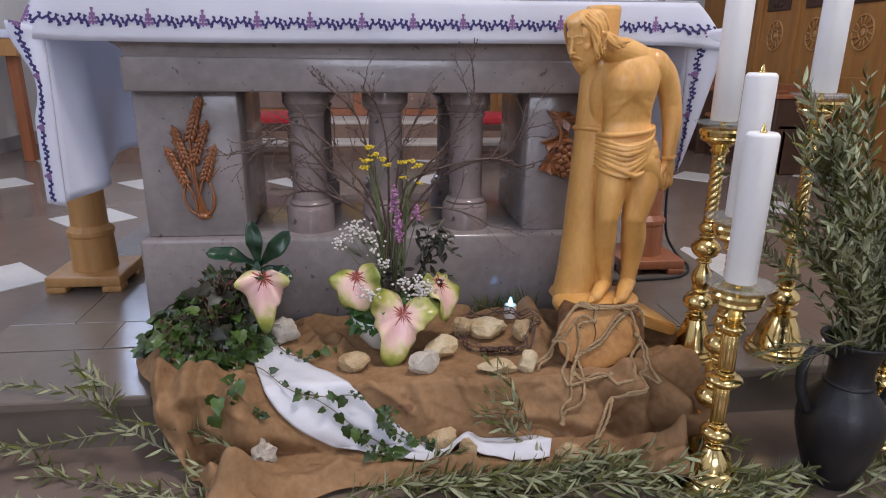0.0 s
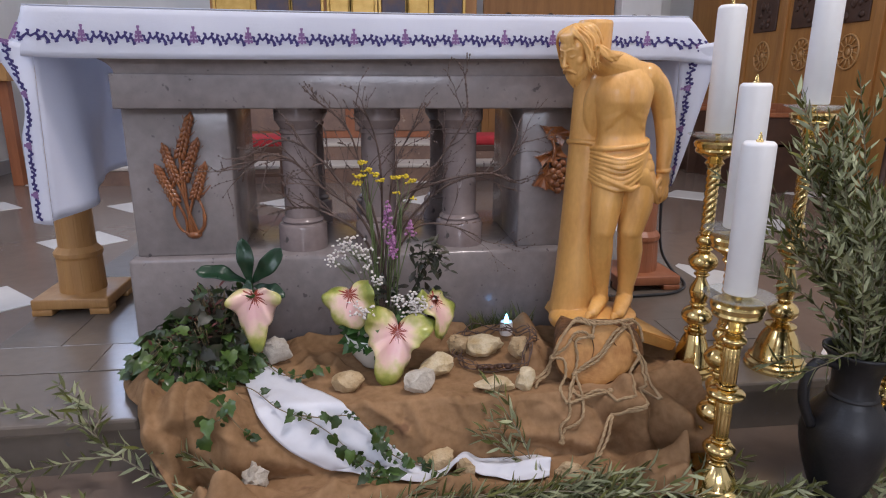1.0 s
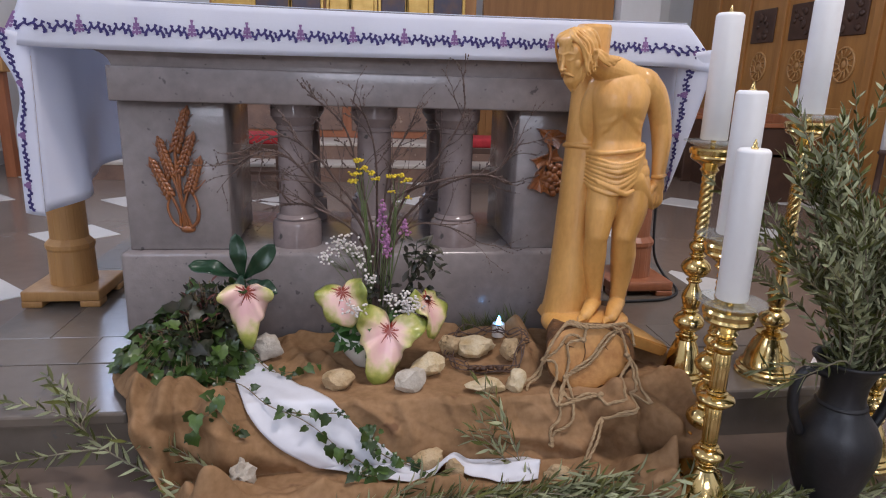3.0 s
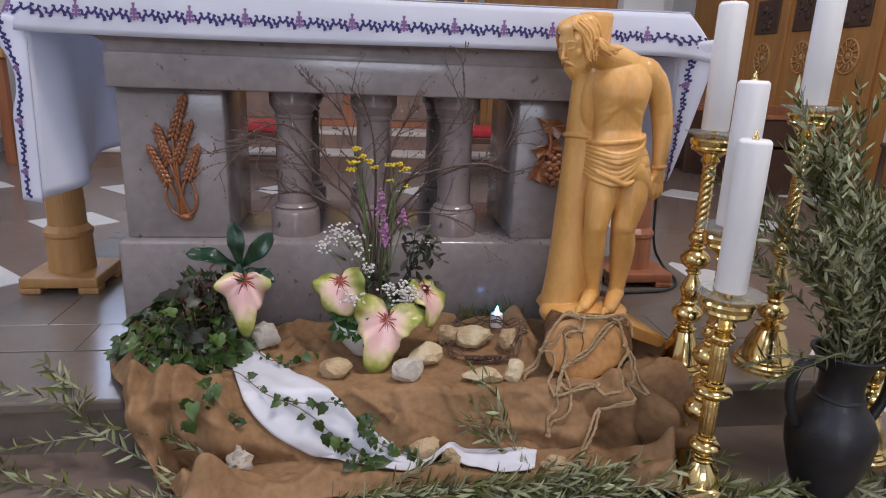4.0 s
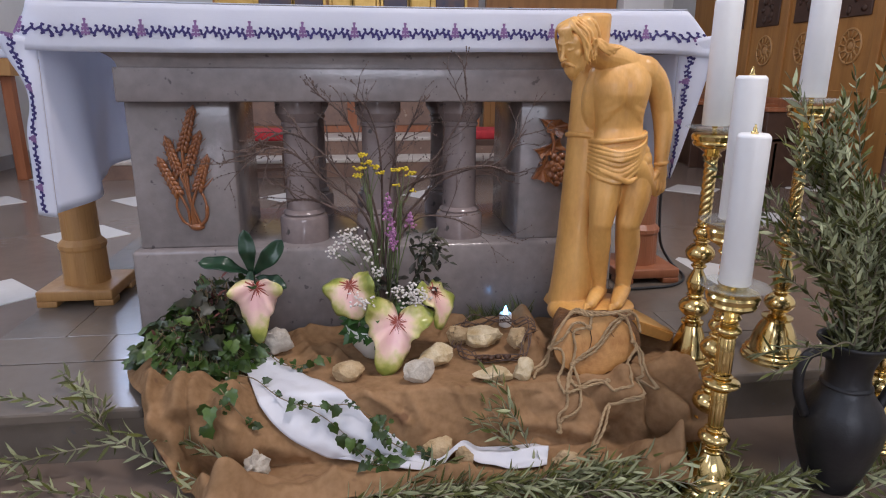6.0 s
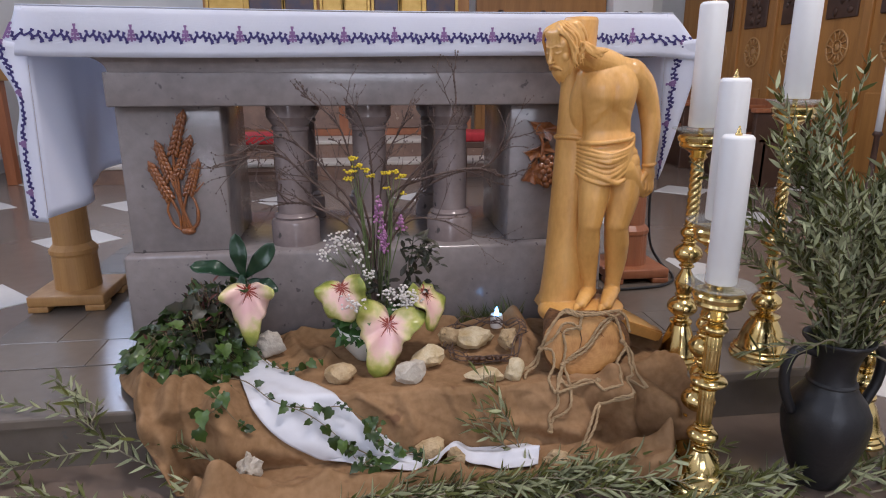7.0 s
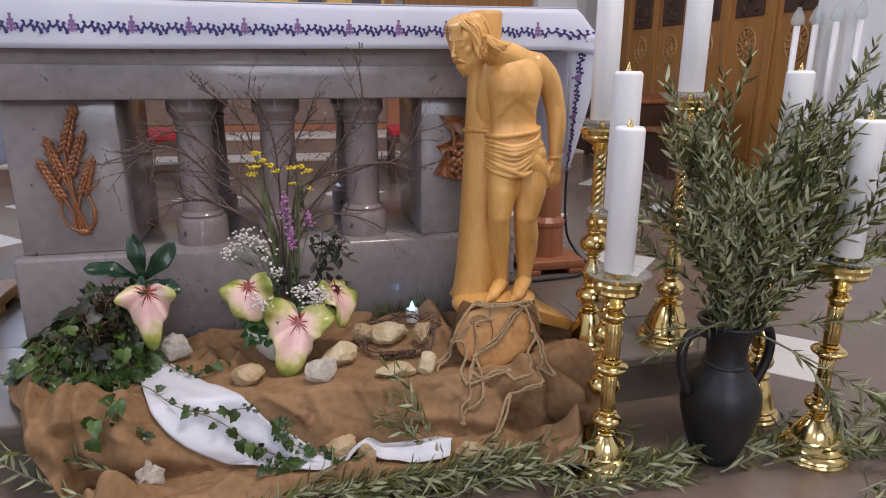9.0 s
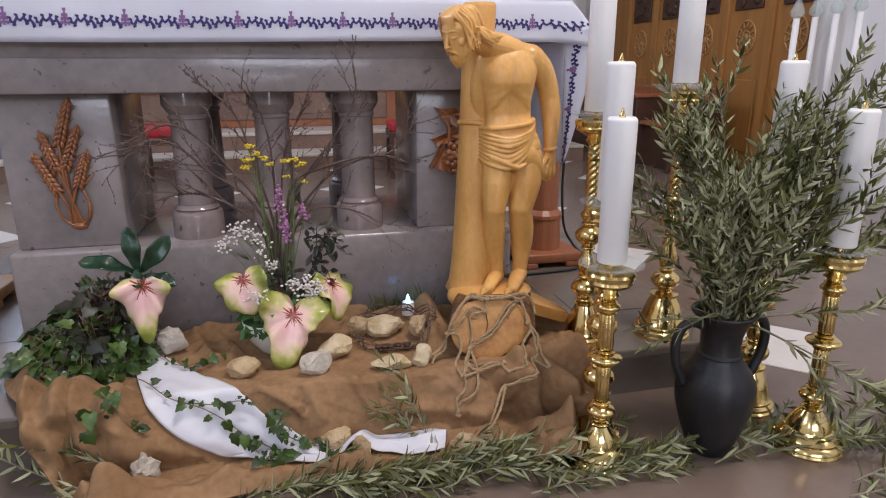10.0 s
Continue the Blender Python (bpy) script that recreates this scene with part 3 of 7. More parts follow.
def folds(x, s):
    wx, ws = x + 0.022 * fold_noise(x, s, 5, 11.0), s + 0.022 * fold_noise(x, s, 5, 15.0)
    h = 0.0
    for f in FOLDS:
        if min(f[0], f[2]) - 0.13 < x < max(f[0], f[2]) + 0.13:
            h += ridge(wx, ws, f)
    h *= 1.25
    hang = smoothstep(0.40, 0.50, s)
    h += 0.105 * smoothstep(0.50, 0.36, x) * smoothstep(0.34, 0.50, s) * fan(wx, ws, 0.27, 0.20, 13, 2.0)
    h += 0.110 * smoothstep(1.34, 1.46, x) * hang * fan(wx, ws, 1.33, 0.26, 15, 7.0)
    h += 0.016 * hang * smoothstep(0.50, 0.62, x) * smoothstep(1.34, 1.2, x) * fan(wx, ws, 0.80, 0.10, 20, 4.0)
    ends = smoothstep(0.56, 0.40, x) + smoothstep(1.22, 1.38, x)
    h += 0.014 * hang * ends * max(0, fold_noise(x * 1.6 + 0.6 * s, s * 0.7, 8, 2.0) + 0.2)
    h += 0.010 * smoothstep(0.24, 0.10, s) * smoothstep(0.42, 0.5, x) * (1 + fold_noise(x, s * 1.5, 9, 6.0))
    low = smoothstep(0.64, 0.72, s)
    h += low * 0.032 * (0.3 + ends) * (fold_noise(x * 0.9, s * 1.2, 13, 8.0) + 0.15)
    crease = max(0, 1 - abs(fold_noise(x * 0.9 + 0.5 * s, s * 1.3 - 0.4 * x, 6, 21.0)) * 4)
    h += 0.008 * crease ** 2 * (0.4 + ends)
    h += 0.0035 * fold_noise(x, s, 9, 5.0) + 0.0028 * fold_noise(x + 0.5 * s, s, 26, 9.0) * (0.4 + hang)
    k = under_strip(x, s)
    h *= 1 - 0.82 * k
    for f in HOLLOWS:
        if min(f[0], f[2]) - 0.13 < x < max(f[0], f[2]) + 0.13:
            h -= ridge(wx, ws, f) * (1 - 0.9 * smoothstep(0.75, 1.0, k))
    room = 0.75 * reach(x) * smoothstep(EDGE, FOOT, s) * smoothstep(FOOT + 0.05, FOOT, s)
    return max(-0.004 - room, h)


def burlap_on(x, s):
    p, n = draped(x, s)
    p = p + n * folds(x, s)
    p.z = max(p.z, 0.005 if p.y > -0.496 else LOW + 0.005)
    return p, n


def along(x, y):
    """Length along the burlap at which it lies y metres deep."""
    if y > -0.502:
        return -0.062 - y
    k = (-0.502 - y) / reach(x)
    return EDGE + (FOOT - EDGE) * k ** (1 / 1.2) if k <= 1 else FOOT + (-0.502 - reach(x) - y)


def burlap_at(x, y):
    """A point of the burlap and the direction in which it faces."""
    return burlap_on(x, along(x, y))


def cloth_z(x, y):
    """Height of the burlap, for what lies on its flat parts."""
    return burlap_at(x, y)[0].z


def burlap_f(u, v):
    s = 0.83 * v
    left = 0.012 + 0.012 * math.sin(v * 11) + 0.135 * smoothstep(0.22, 0.58, v) + 0.17 * smoothstep(0.58, 0.90, v)
    right = 1.690 - 0.06 * smoothstep(0.35, 0.60, v) - 0.13 * smoothstep(0.62, 0.92, v) + 0.012 * math.sin(v * 17)
    x = left + (right - left) * u
    s += 0.025 * math.sin(u * 11 + 1) * v * v
    p, n = burlap_on(x, s)
    edge = min(smoothstep(0, 0.02, u), smoothstep(1, 0.98, u), smoothstep(1.0, 0.96, v))
    q = draped(x, s)[0]
    return q.lerp(p, 0.35 + 0.65 * edge)


burlap = thicken(solid("burlap", sheet(burlap_f, 340, 210), BURLAP, "crumpled brown burlap draped over the step before the altar", "fabric"), 0.003)

# ---- white cloth strip ----


def strip_f(u, v):
    k = u * (len(STRIP_A) - 1)
    i = min(int(k), len(STRIP_A) - 2)
    a, c = STRIP_A[i].lerp(STRIP_A[i + 1], k - i), STRIP_B[i].lerp(STRIP_B[i + 1], k - i)
    q = a.lerp(c, v)
    b2, nn = draped(q.x, q.y)
    under = max(folds(q.x, q.y), 0.25 * (folds(a.x, a.y) + folds(c.x, c.y)))
    lift = 0.010 + under + 0.010 * math.sin(math.pi * v) * (0.5 + 0.5 * math.sin(v * 5 + u * 7))
    lift += 0.006 * math.sin(v * 11 + u * 9) * math.sin(math.pi * v) * smoothstep(0.05, 0.3, u)
    # arch over a stone, then the rumpled end
    lift += 0.046 * math.exp(-((u - 0.675) / 0.035) ** 2) * (0.4 + 0.6 * v) + 0.016 * smoothstep(0.80, 0.92, u) * math.sin(math.pi * v)
    lift += 0.004 * fold_noise(q.x, q.y, 22, 7.0)
    p = b2 + nn * lift
    p.z = max(p.z, LOW + 0.012)
    return p


white_strip = thicken(solid("white_cloth_strip", sheet(strip_f, 170, 26), SATIN, "white cloth strip winding over the brown burlap", "cloth"), 0.002)

# ---- log and statue ----
b = bmesh.new()
rings = []
SEG = 56
for i in range(13):
    t = i / 12
    ring = []
    for k in range(SEG):
        a = 2 * math.pi * k / SEG
        lump = 1 + 0.03 * math.sin(3 * a + 0.5) + 0.015 * math.sin(5 * a + 2) + 0.018 * fold_noise(math.cos(a) * 3, math.sin(a) * 3 + t * 2, 2, 4)
        x = 1.354 + 0.10 * t + 0.132 * lump * math.cos(a)
        z = 0.094 + 0.091 * lump * math.sin(a)
        y = -0.445 + 0.31 * t + (0.30 * (z - 0.10) if i == 0 else 0.30 * (z - 0.10) * (1 - t))
        z = min(z, 0.152 + 0.05 * max(0, -0.36 - y)) if t > 0.1 else z
        ring.append(b.verts.new((x, y, max(z, 0.013))))
    rings.append(ring)
for r0, r1 in zip(rings, rings[1:]):
    for k in range(SEG):
        j = (k + 1) % SEG
        b.faces.new((r0[k], r0[j], r1[j], r1[k]))
b.faces.new(rings[0][::-1])
log = thing("log_base", "sawn log with bark, carrying the carved statue, bound with rope", "log")
part("bark", b, BARK, log)
b = bmesh.new()
n_r = 10
for i in range(n_r + 1):
    s = i / n_r * 0.93
    ring = []
    for k in range(SEG):
        a = 2 * math.pi * k / SEG
        lump = 1 + 0.03 * math.sin(3 * a + 0.5) + 0.015 * math.sin(5 * a + 2)
        x, z = 1.349 + 0.132 * lump * s * math.cos(a), 0.098 + 0.091 * lump * s * math.sin(a)
        y = -0.4465 + 0.30 * (z - 0.10) - 0.006 * (1 - (s / 0.93) ** 8) - 0.0015 * fold_noise(x, z, 60, 1)
        ring.append(b.verts.new((x, y, z)))
    if i:
        for k in range(SEG):
            j = (k + 1) % SEG
            b.faces.new((prev[k], prev[j], ring[j], ring[k]))
    prev = ring
part("sawn_face", b, CUTWOOD, log, "smooth sawn wood face")
for pts in ([(1.37, 0.175), (1.365, 0.15), (1.368, 0.125), (1.358, 0.095), (1.345, 0.07)], [(1.30, 0.16), (1.315, 0.145), (1.335, 0.14)], [(1.43, 0.165), (1.425, 0.145), (1.435, 0.13)]):
    line = [(x - 0.028, -0.4535 + 0.30 * (z - 0.112), z - 0.012) for x, z in pts]
    part("crack", tube(spline(line, 4), [0.0006 + 0.0009 * math.sin(math.pi * i / (4 * (len(line) - 1))) for i in range(4 * (len(line) - 1) + 1)], 4), BARK, log)

b = bmesh.new()
tops = [(1.30, -0.13), (1.30, -0.27), (1.32, -0.32), (1.37, -0.365), (1.50, -0.395), (1.640, -0.365), (1.60, -0.27), (1.48, -0.12)]
zt = lambda x, y: 0.150 - 0.46 * max(0, x - 1.49)
up = [b.verts.new((x, y, zt(x, y))) for x, y in tops]
dn = [b.verts.new((x - 0.012, y + 0.01, zt(x, y) - 0.035)) for x, y in tops]
b.faces.new(up)
b.faces.new(dn[::-1])
for k in range(len(up)):
    j = (k + 1) % len(up)
    b.faces.new((up[j], up[k], dn[k], dn[j]))
bmesh.ops.bevel(b, geom=b.edges[:], offset=0.006, segments=2, affect="EDGES")
part("footing_board", b, CARVED, log, "varnished carved foot board", smooth=False)


def chain(bm, pts, rs, squash=(1, 1, 1), sub=2):
    """Overlapping balls along a smooth line, radii between the given ones, flattened by squash."""
    line = spline(pts, 10)
    n = len(line) - 1
    for i, p in enumerate(line):
        t = i / n * (len(rs) - 1)
        k = min(int(t), len(rs) - 2)
        r = rs[k] + (rs[k + 1] - rs[k]) * (t - k)
        blob(p, (r * squash[0], r * squash[1], r * squash[2]), bm, sub)


def statue():
    b = bmesh.new()
    # standing post behind the figure, a little leaning, wider at the foot
    chain(b, [(1.350, -0.205, 0.175), (1.354, -0.205, 0.40), (1.360, -0.205, 0.65), (1.365, -0.205, 0.86)], [0.060, 0.053, 0.048, 0.048], sub=3)
    merge(b, lathe([(0, 0), (0.076, 0), (0.070, 0.03), (0.064, 0.09), (0.059, 0.20), (0.051, 0.45), (0.047, 0.66), (0.0495, 0.836), (0.046, 0.845), (0, 0.845)], 40), Matrix.Translation((1.350, -0.205, 0.150)) @ Matrix.Shear("XY", 4, (0.02, 0)))
    # trunk in one sweep: hips, narrow waist, ribs, flat chest; the belly sinks under the arch of the ribs
    LEVELS = [(0.545, 1.444, -0.264, 0.080, 0.052), (0.590, 1.444, -0.264, 0.084, 0.055), (0.640, 1.445, -0.266, 0.081, 0.051), (0.680, 1.441, -0.268, 0.070, 0.046), (0.720, 1.436, -0.270, 0.071, 0.048), (0.765, 1.434, -0.272, 0.081, 0.052), (0.800, 1.434, -0.272, 0.087, 0.051), (0.828, 1.435, -0.270, 0.085, 0.047), (0.852, 1.437, -0.265, 0.075, 0.042), (0.874, 1.440, -0.259, 0.052, 0.030)]

    def body(u, v):
        t = v * (len(LEVELS) - 1)
        k = min(int(t), len(LEVELS) - 2)
        w = t - k
        p0, p1, p2, p3 = LEVELS[max(k - 1, 0)], LEVELS[k], LEVELS[k + 1], LEVELS[min(k + 2, len(LEVELS) - 1)]
        z, cx, cy, rx, ry = [0.5 * (2 * q1 + (q2 - q0) * w + (2 * q0 - 5 * q1 + 4 * q2 - q3) * w * w + (3 * q1 - q0 - 3 * q2 + q3) * w ** 3) for q0, q1, q2, q3 in zip(p0, p1, p2, p3)]
        a = 2 * math.pi * u
        ca, sa = math.cos(a), math.sin(a)
        x = cx + rx * math.copysign(abs(ca) ** 0.85, ca)
        y = cy + ry * math.copysign(abs(sa) ** 0.85, sa)
        if sa < 0:
            ahead = -sa
            off = x - cx
            arch = 0.752 - 0.55 * abs(off) - 6 * off * off
            y += ahead * 0.0075 * smoothstep(0.012, -0.012, z - arch) * smoothstep(0.655, 0.69, z)
            y += ahead * 0.0035 * math.exp(-(off / 0.008) ** 2) * smoothstep(0.69, 0.74, z) * smoothstep(0.85, 0.82, z)
            for g, wd in ((-0.040, 0.036), (0.042, 0.038)):
                y -= ahead * 0.0065 * math.exp(-((off - g) / wd) ** 2) * smoothstep(0.750, 0.780, z) * smoothstep(0.855, 0.80, z)
            y += ahead * 0.0011 * math.sin((z + 0.35 * abs(off)) * 2 * math.pi / 0.021) * smoothstep(0.02, 0.05, abs(off)) * smoothstep(0.69, 0.71, z) * smoothstep(0.77, 0.75, z)
        return x, y, z

    torso = sheet(body, 72, 90)
    bmesh.ops.remove_doubles(torso, verts=torso.verts[:], dist=1e-5)
    bmesh.ops.holes_fill(torso, edges=[e for e in torso.edges if e.is_boundary], sides=0)
    bmesh.ops.recalc_face_normals(torso, faces=torso.faces[:])
    merge(b, torso)
    blob((1.434, -0.262, 0.846), (0.070, 0.034, 0.024), b, 3)
    blob((1.450, -0.264, 0.556), (0.076, 0.048, 0.040), b, 3)
    # collar bones, shoulders and the neck stretched forwards
    chain(b, [(1.372, -0.264, 0.830), (1.40, -0.260, 0.848), (1.46, -0.258, 0.854), (1.512, -0.258, 0.838)], [0.030, 0.034, 0.037, 0.043], sub=3)
    chain(b, [(1.455, -0.258, 0.858), (1.415, -0.268, 0.872), (1.372, -0.284, 0.880), (1.330, -0.305, 0.895)], [0.040, 0.040, 0.036, 0.036], sub=3)
    chain(b, [(1.375, -0.300, 0.856), (1.408, -0.296, 0.846), (1.436, -0.292, 0.843)], [0.006, 0.006, 0.004], sub=2)
    chain(b, [(1.452, -0.290, 0.848), (1.480, -0.290, 0.852), (1.508, -0.280, 0.858)], [0.004, 0.006, 0.006], sub=2)
    # bowed head, turned aside: L across the face, U up, F ahead
    L, U, F, C = Vector((0.515, -0.857, 0)), Vector((-0.257, -0.155, 0.954)), Vector((-0.818, -0.491, -0.30)), Vector((1.280, -0.330, 0.908))

    def hd(*rows):
        return [C + L * a + U * u + F * f for a, u, f in rows]

    blob(hd((0, 0.015, -0.014))[0], (0.049, 0.050, 0.050), b, 4)
    chain(b, hd((0, 0.012, 0.014), (0, -0.026, 0.022), (0, -0.050, 0.026)), [0.040, 0.032, 0.022], sub=3)
    chain(b, hd((0, 0.014, 0.052), (0, -0.006, 0.059), (0, -0.021, 0.066)), [0.0040, 0.0050, 0.0062], sub=2)
    for g in (-1, 1):
        blob(hd((g * 0.0065, -0.022, 0.060))[0], (0.0042, 0.0042, 0.0040), b, 2)
        blob(hd((g * 0.024, -0.014, 0.032))[0], (0.012, 0.012, 0.014), b, 3)
        chain(b, hd((g * 0.006, 0.014, 0.0525), (g * 0.017, 0.017, 0.0500), (g * 0.029, 0.012, 0.040)), [0.0028, 0.0030, 0.0020], sub=1)
        chain(b, hd((g * 0.009, 0.001, 0.0500), (g * 0.016, -0.002, 0.0505), (g * 0.024, 0.000, 0.0455)), [0.0022, 0.0036, 0.0022], sub=1)
        chain(b, hd((0, -0.031, 0.0600), (g * 0.010, -0.034, 0.0575), (g * 0.020, -0.045, 0.048)), [0.0034, 0.0040, 0.0022], sub=1)
    chain(b, hd((-0.009, -0.040, 0.0525), (0, -0.040, 0.0550), (0.009, -0.040, 0.0525)), [0.0022, 0.0034, 0.0022], sub=1)
    # short beard in locks
    for k in range(15):
        a = -1 + k / 7
        chain(b, hd((0.036 * a, -0.044 + 0.022 * a * a, 0.046 - 0.030 * a * a), (0.032 * a, -0.060 + 0.014 * a * a, 0.048 - 0.030 * a * a), (0.018 * a + 0.003 * math.sin(k * 2.3), -0.086 + 0.014 * a * a + 0.004 * math.sin(k * 1.7), 0.040 - 0.018 * a * a)), [0.0050, 0.0054, 0.0014], sub=1)
    # long hair parted over the brow, in separate strands before and behind the ear
    for g, n, low in ((1, 8, -0.060), (-1, 7, -0.050)):
        for k in range(n):
            t = k / (n - 1)
            out = 0.0035 * (k % 2) + 0.0015 * math.sin(k * 2.7)
            end = low + 0.020 * t + 0.011 * math.sin(k * 2.2)
            wave = 0.004 * math.sin(k * 1.9)
            chain(b, hd((g * 0.004, 0.064 + out, 0.020 - 0.030 * t), (g * (0.024 + out), 0.053 + out, 0.038 - 0.042 * t), (g * (0.042 + out), 0.030, 0.032 - 0.050 * t + wave), (g * (0.046 + out), -0.004, 0.026 - 0.044 * t - wave), (g * (0.045 + out), -0.030, 0.024 - 0.040 * t + wave), (g * (0.046 + out + wave), end, 0.018 - 0.036 * t)), [0.0034, 0.0046, 0.0044, 0.0042, 0.0036, 0.0012], sub=1)
    # fringe falling over the forehead
    for k in range(9):
        a = -0.022 + 0.0056 * k
        chain(b, hd((a * 0.4, 0.064, 0.016), (a * 0.9, 0.050, 0.040), (a + 0.004, 0.030 - 0.005 * (k % 2) - 0.25 * max(0, a), 0.050 - 14 * a * a)), [0.0032, 0.0036, 0.0010], sub=1)
    for k in range(11):
        a = math.pi * (0.06 + 0.88 * k / 10)
        o = 1 + 0.07 * (k % 2)
        chain(b, hd((0, 0.066, 0.0), (0.036 * o * math.cos(a), 0.055, -0.006 - 0.040 * o * math.sin(a)), (0.048 * o * math.cos(a), 0.024, -0.012 - 0.050 * o * math.sin(a)), (0.049 * o * math.cos(a), -0.016, -0.014 - 0.050 * o * math.sin(a))), [0.0044, 0.0056, 0.0056, 0.0030], sub=1)
    # wavy locks swept back behind the ear
    for k in range(7):
        t = k / 6
        w = 0.006 * math.sin(k * 2.0)
        chain(b, hd((0.048, 0.006 - 0.006 * t, -0.012 - 0.026 * t), (0.056 + 0.005 * t, -0.018 + w, -0.024 - 0.030 * t), (0.062 + 0.010 * t, -0.036 - w, -0.044 - 0.026 * t), (0.066 + 0.012 * t, -0.030 + w, -0.066 - 0.020 * t)), [0.0046, 0.0052, 0.0044, 0.0012], sub=1)
    # ear
    chain(b, hd((0.050, 0.000, 0.000), (0.056, 0.010, -0.004), (0.058, 0.004, -0.012), (0.056, -0.010, -0.008), (0.051, -0.016, -0.002)), [0.0038, 0.0042, 0.0042, 0.0038, 0.0030], sub=1)
    # arm drawn behind the post
    chain(b, [(1.374, -0.266, 0.822), (1.362, -0.254, 0.775), (1.364, -0.238, 0.715), (1.374, -0.226, 0.665)], [0.032, 0.032, 0.029, 0.022], sub=3)
    # hanging arm, hand half closed against the thigh
    chain(b, [(1.506, -0.260, 0.842), (1.540, -0.254, 0.816), (1.565, -0.247, 0.776), (1.580, -0.242, 0.732)], [0.042, 0.038, 0.033, 0.031], sub=3)
    chain(b, [(1.580, -0.242, 0.732), (1.586, -0.246, 0.690), (1.584, -0.256, 0.640), (1.578, -0.268, 0.585)], [0.031, 0.0295, 0.0245, 0.0195], sub=3)
    chain(b, [(1.578, -0.270, 0.578), (1.574, -0.276, 0.552), (1.570, -0.280, 0.530)], [0.018, 0.023, 0.021], (1.0, 0.7, 1), sub=3)
    for k in range(4):
        chain(b, [(1.586 - 0.011 * k, -0.284 - 0.003 * k, 0.532), (1.582 - 0.012 * k, -0.292 - 0.003 * k, 0.512), (1.570 - 0.009 * k, -0.288 - 0.003 * k, 0.490 + 0.004 * abs(k - 1))], [0.0080, 0.0074, 0.0050], sub=1)
    chain(b, [(1.558, -0.288, 0.556), (1.546, -0.298, 0.540), (1.544, -0.302, 0.516)], [0.009, 0.0080, 0.0055])
    chain(b, [(1.560, -0.272, 0.580), (1.578, -0.292, 0.582), (1.598, -0.270, 0.586)], [0.0055, 0.0055, 0.0055])
    # belt and loincloth with sweeping folds, its corner hanging by the hand
    chain(b, [(1.360, -0.255, 0.648), (1.382, -0.306, 0.650), (1.430, -0.322, 0.655), (1.485, -0.318, 0.662), (1.512, -0.294, 0.670), (1.522, -0.258, 0.672)], [0.0065] * 6, (1, 1, 1.25), sub=1)
    for c, r in (((1.420, -0.274, 0.588), (0.060, 0.050, 0.044)), ((1.482, -0.272, 0.592), (0.064, 0.052, 0.050)), ((1.450, -0.280, 0.622), (0.084, 0.046, 0.032))):
        blob(c, r, b, 3)
    for k in range(8):
        t = k / 7
        z0, z1 = 0.632 - 0.075 * t, 0.655 - 0.040 * t
        chain(b, [(1.362 - 0.002 * t, -0.258, z0 + 0.004), (1.380 - 0.004 * t, -0.306, z0 - 0.008 * t), (1.432, -0.328, z0 - 0.010 - 0.010 * t + 0.004 * math.sin(k)), (1.490, -0.320, (z0 + z1) / 2 - 0.004), (1.520, -0.282, z1 + 0.006)], [0.0060, 0.0072 + 0.002 * (k % 2), 0.0080 + 0.0025 * (k % 3), 0.0072, 0.0060], (1, 1, 0.9), sub=1)
    chain(b, [(1.380, -0.312, 0.568), (1.420, -0.330, 0.553), (1.452, -0.332, 0.540), (1.478, -0.328, 0.548)], [0.007, 0.009, 0.009, 0.006], sub=2)
    chain(b, [(1.490, -0.318, 0.575), (1.515, -0.314, 0.545), (1.540, -0.304, 0.515), (1.556, -0.298, 0.492)], [0.026, 0.020, 0.013, 0.004], (1, 0.42, 1), sub=3)
    # legs, apart below the cloth, knees bent forwards
    chain(b, [(1.412, -0.274, 0.560), (1.406, -0.284, 0.490), (1.396, -0.294, 0.415)], [0.047, 0.045, 0.035], sub=3)
    blob((1.395, -0.298, 0.412), (0.026, 0.025, 0.034), b, 3)
    chain(b, [(1.395, -0.293, 0.410), (1.402, -0.277, 0.350), (1.410, -0.262, 0.295), (1.418, -0.258, 0.235), (1.420, -0.256, 0.200)], [0.033, 0.0345, 0.031, 0.0225, 0.022], sub=3)
    chain(b, [(1.424, -0.250, 0.190), (1.398, -0.292, 0.190), (1.370, -0.328, 0.176)], [0.024, 0.022, 0.018], (1, 1, 0.85), sub=3)
    chain(b, [(1.500, -0.272, 0.560), (1.497, -0.282, 0.490), (1.480, -0.294, 0.413)], [0.052, 0.049, 0.037], sub=3)
    blob((1.479, -0.298, 0.411), (0.029, 0.026, 0.036), b, 3)
    chain(b, [(1.480, -0.293, 0.408), (1.492, -0.276, 0.350), (1.500, -0.260, 0.295), (1.499, -0.256, 0.235), (1.497, -0.254, 0.200)], [0.035, 0.038, 0.034, 0.025, 0.024], sub=3)
    chain(b, [(1.500, -0.250, 0.192), (1.472, -0.300, 0.190), (1.444, -0.342, 0.174)], [0.026, 0.024, 0.019], (1, 1, 0.85), sub=3)
    for fx, fy in ((1.364, -0.332), (1.436, -0.348)):
        for k in range(5):
            chain(b, [(fx - 0.014 + 0.009 * k, fy - 0.004 + 0.004 * k, 0.175), (fx - 0.022 + 0.009 * k, fy - 0.022 + 0.006 * k, 0.169)], [0.0080 - 0.0005 * k, 0.0064 - 0.0005 * k], sub=1)
    # cord carved round the post
    for k in range(60):
        a = 2 * math.pi * k / 60
        blob((1.360 + 0.053 * math.cos(a), -0.205 + 0.053 * math.sin(a), 0.662 + 0.003 * math.sin(2 * a)), (0.0055, 0.0055, 0.008), b, 1)
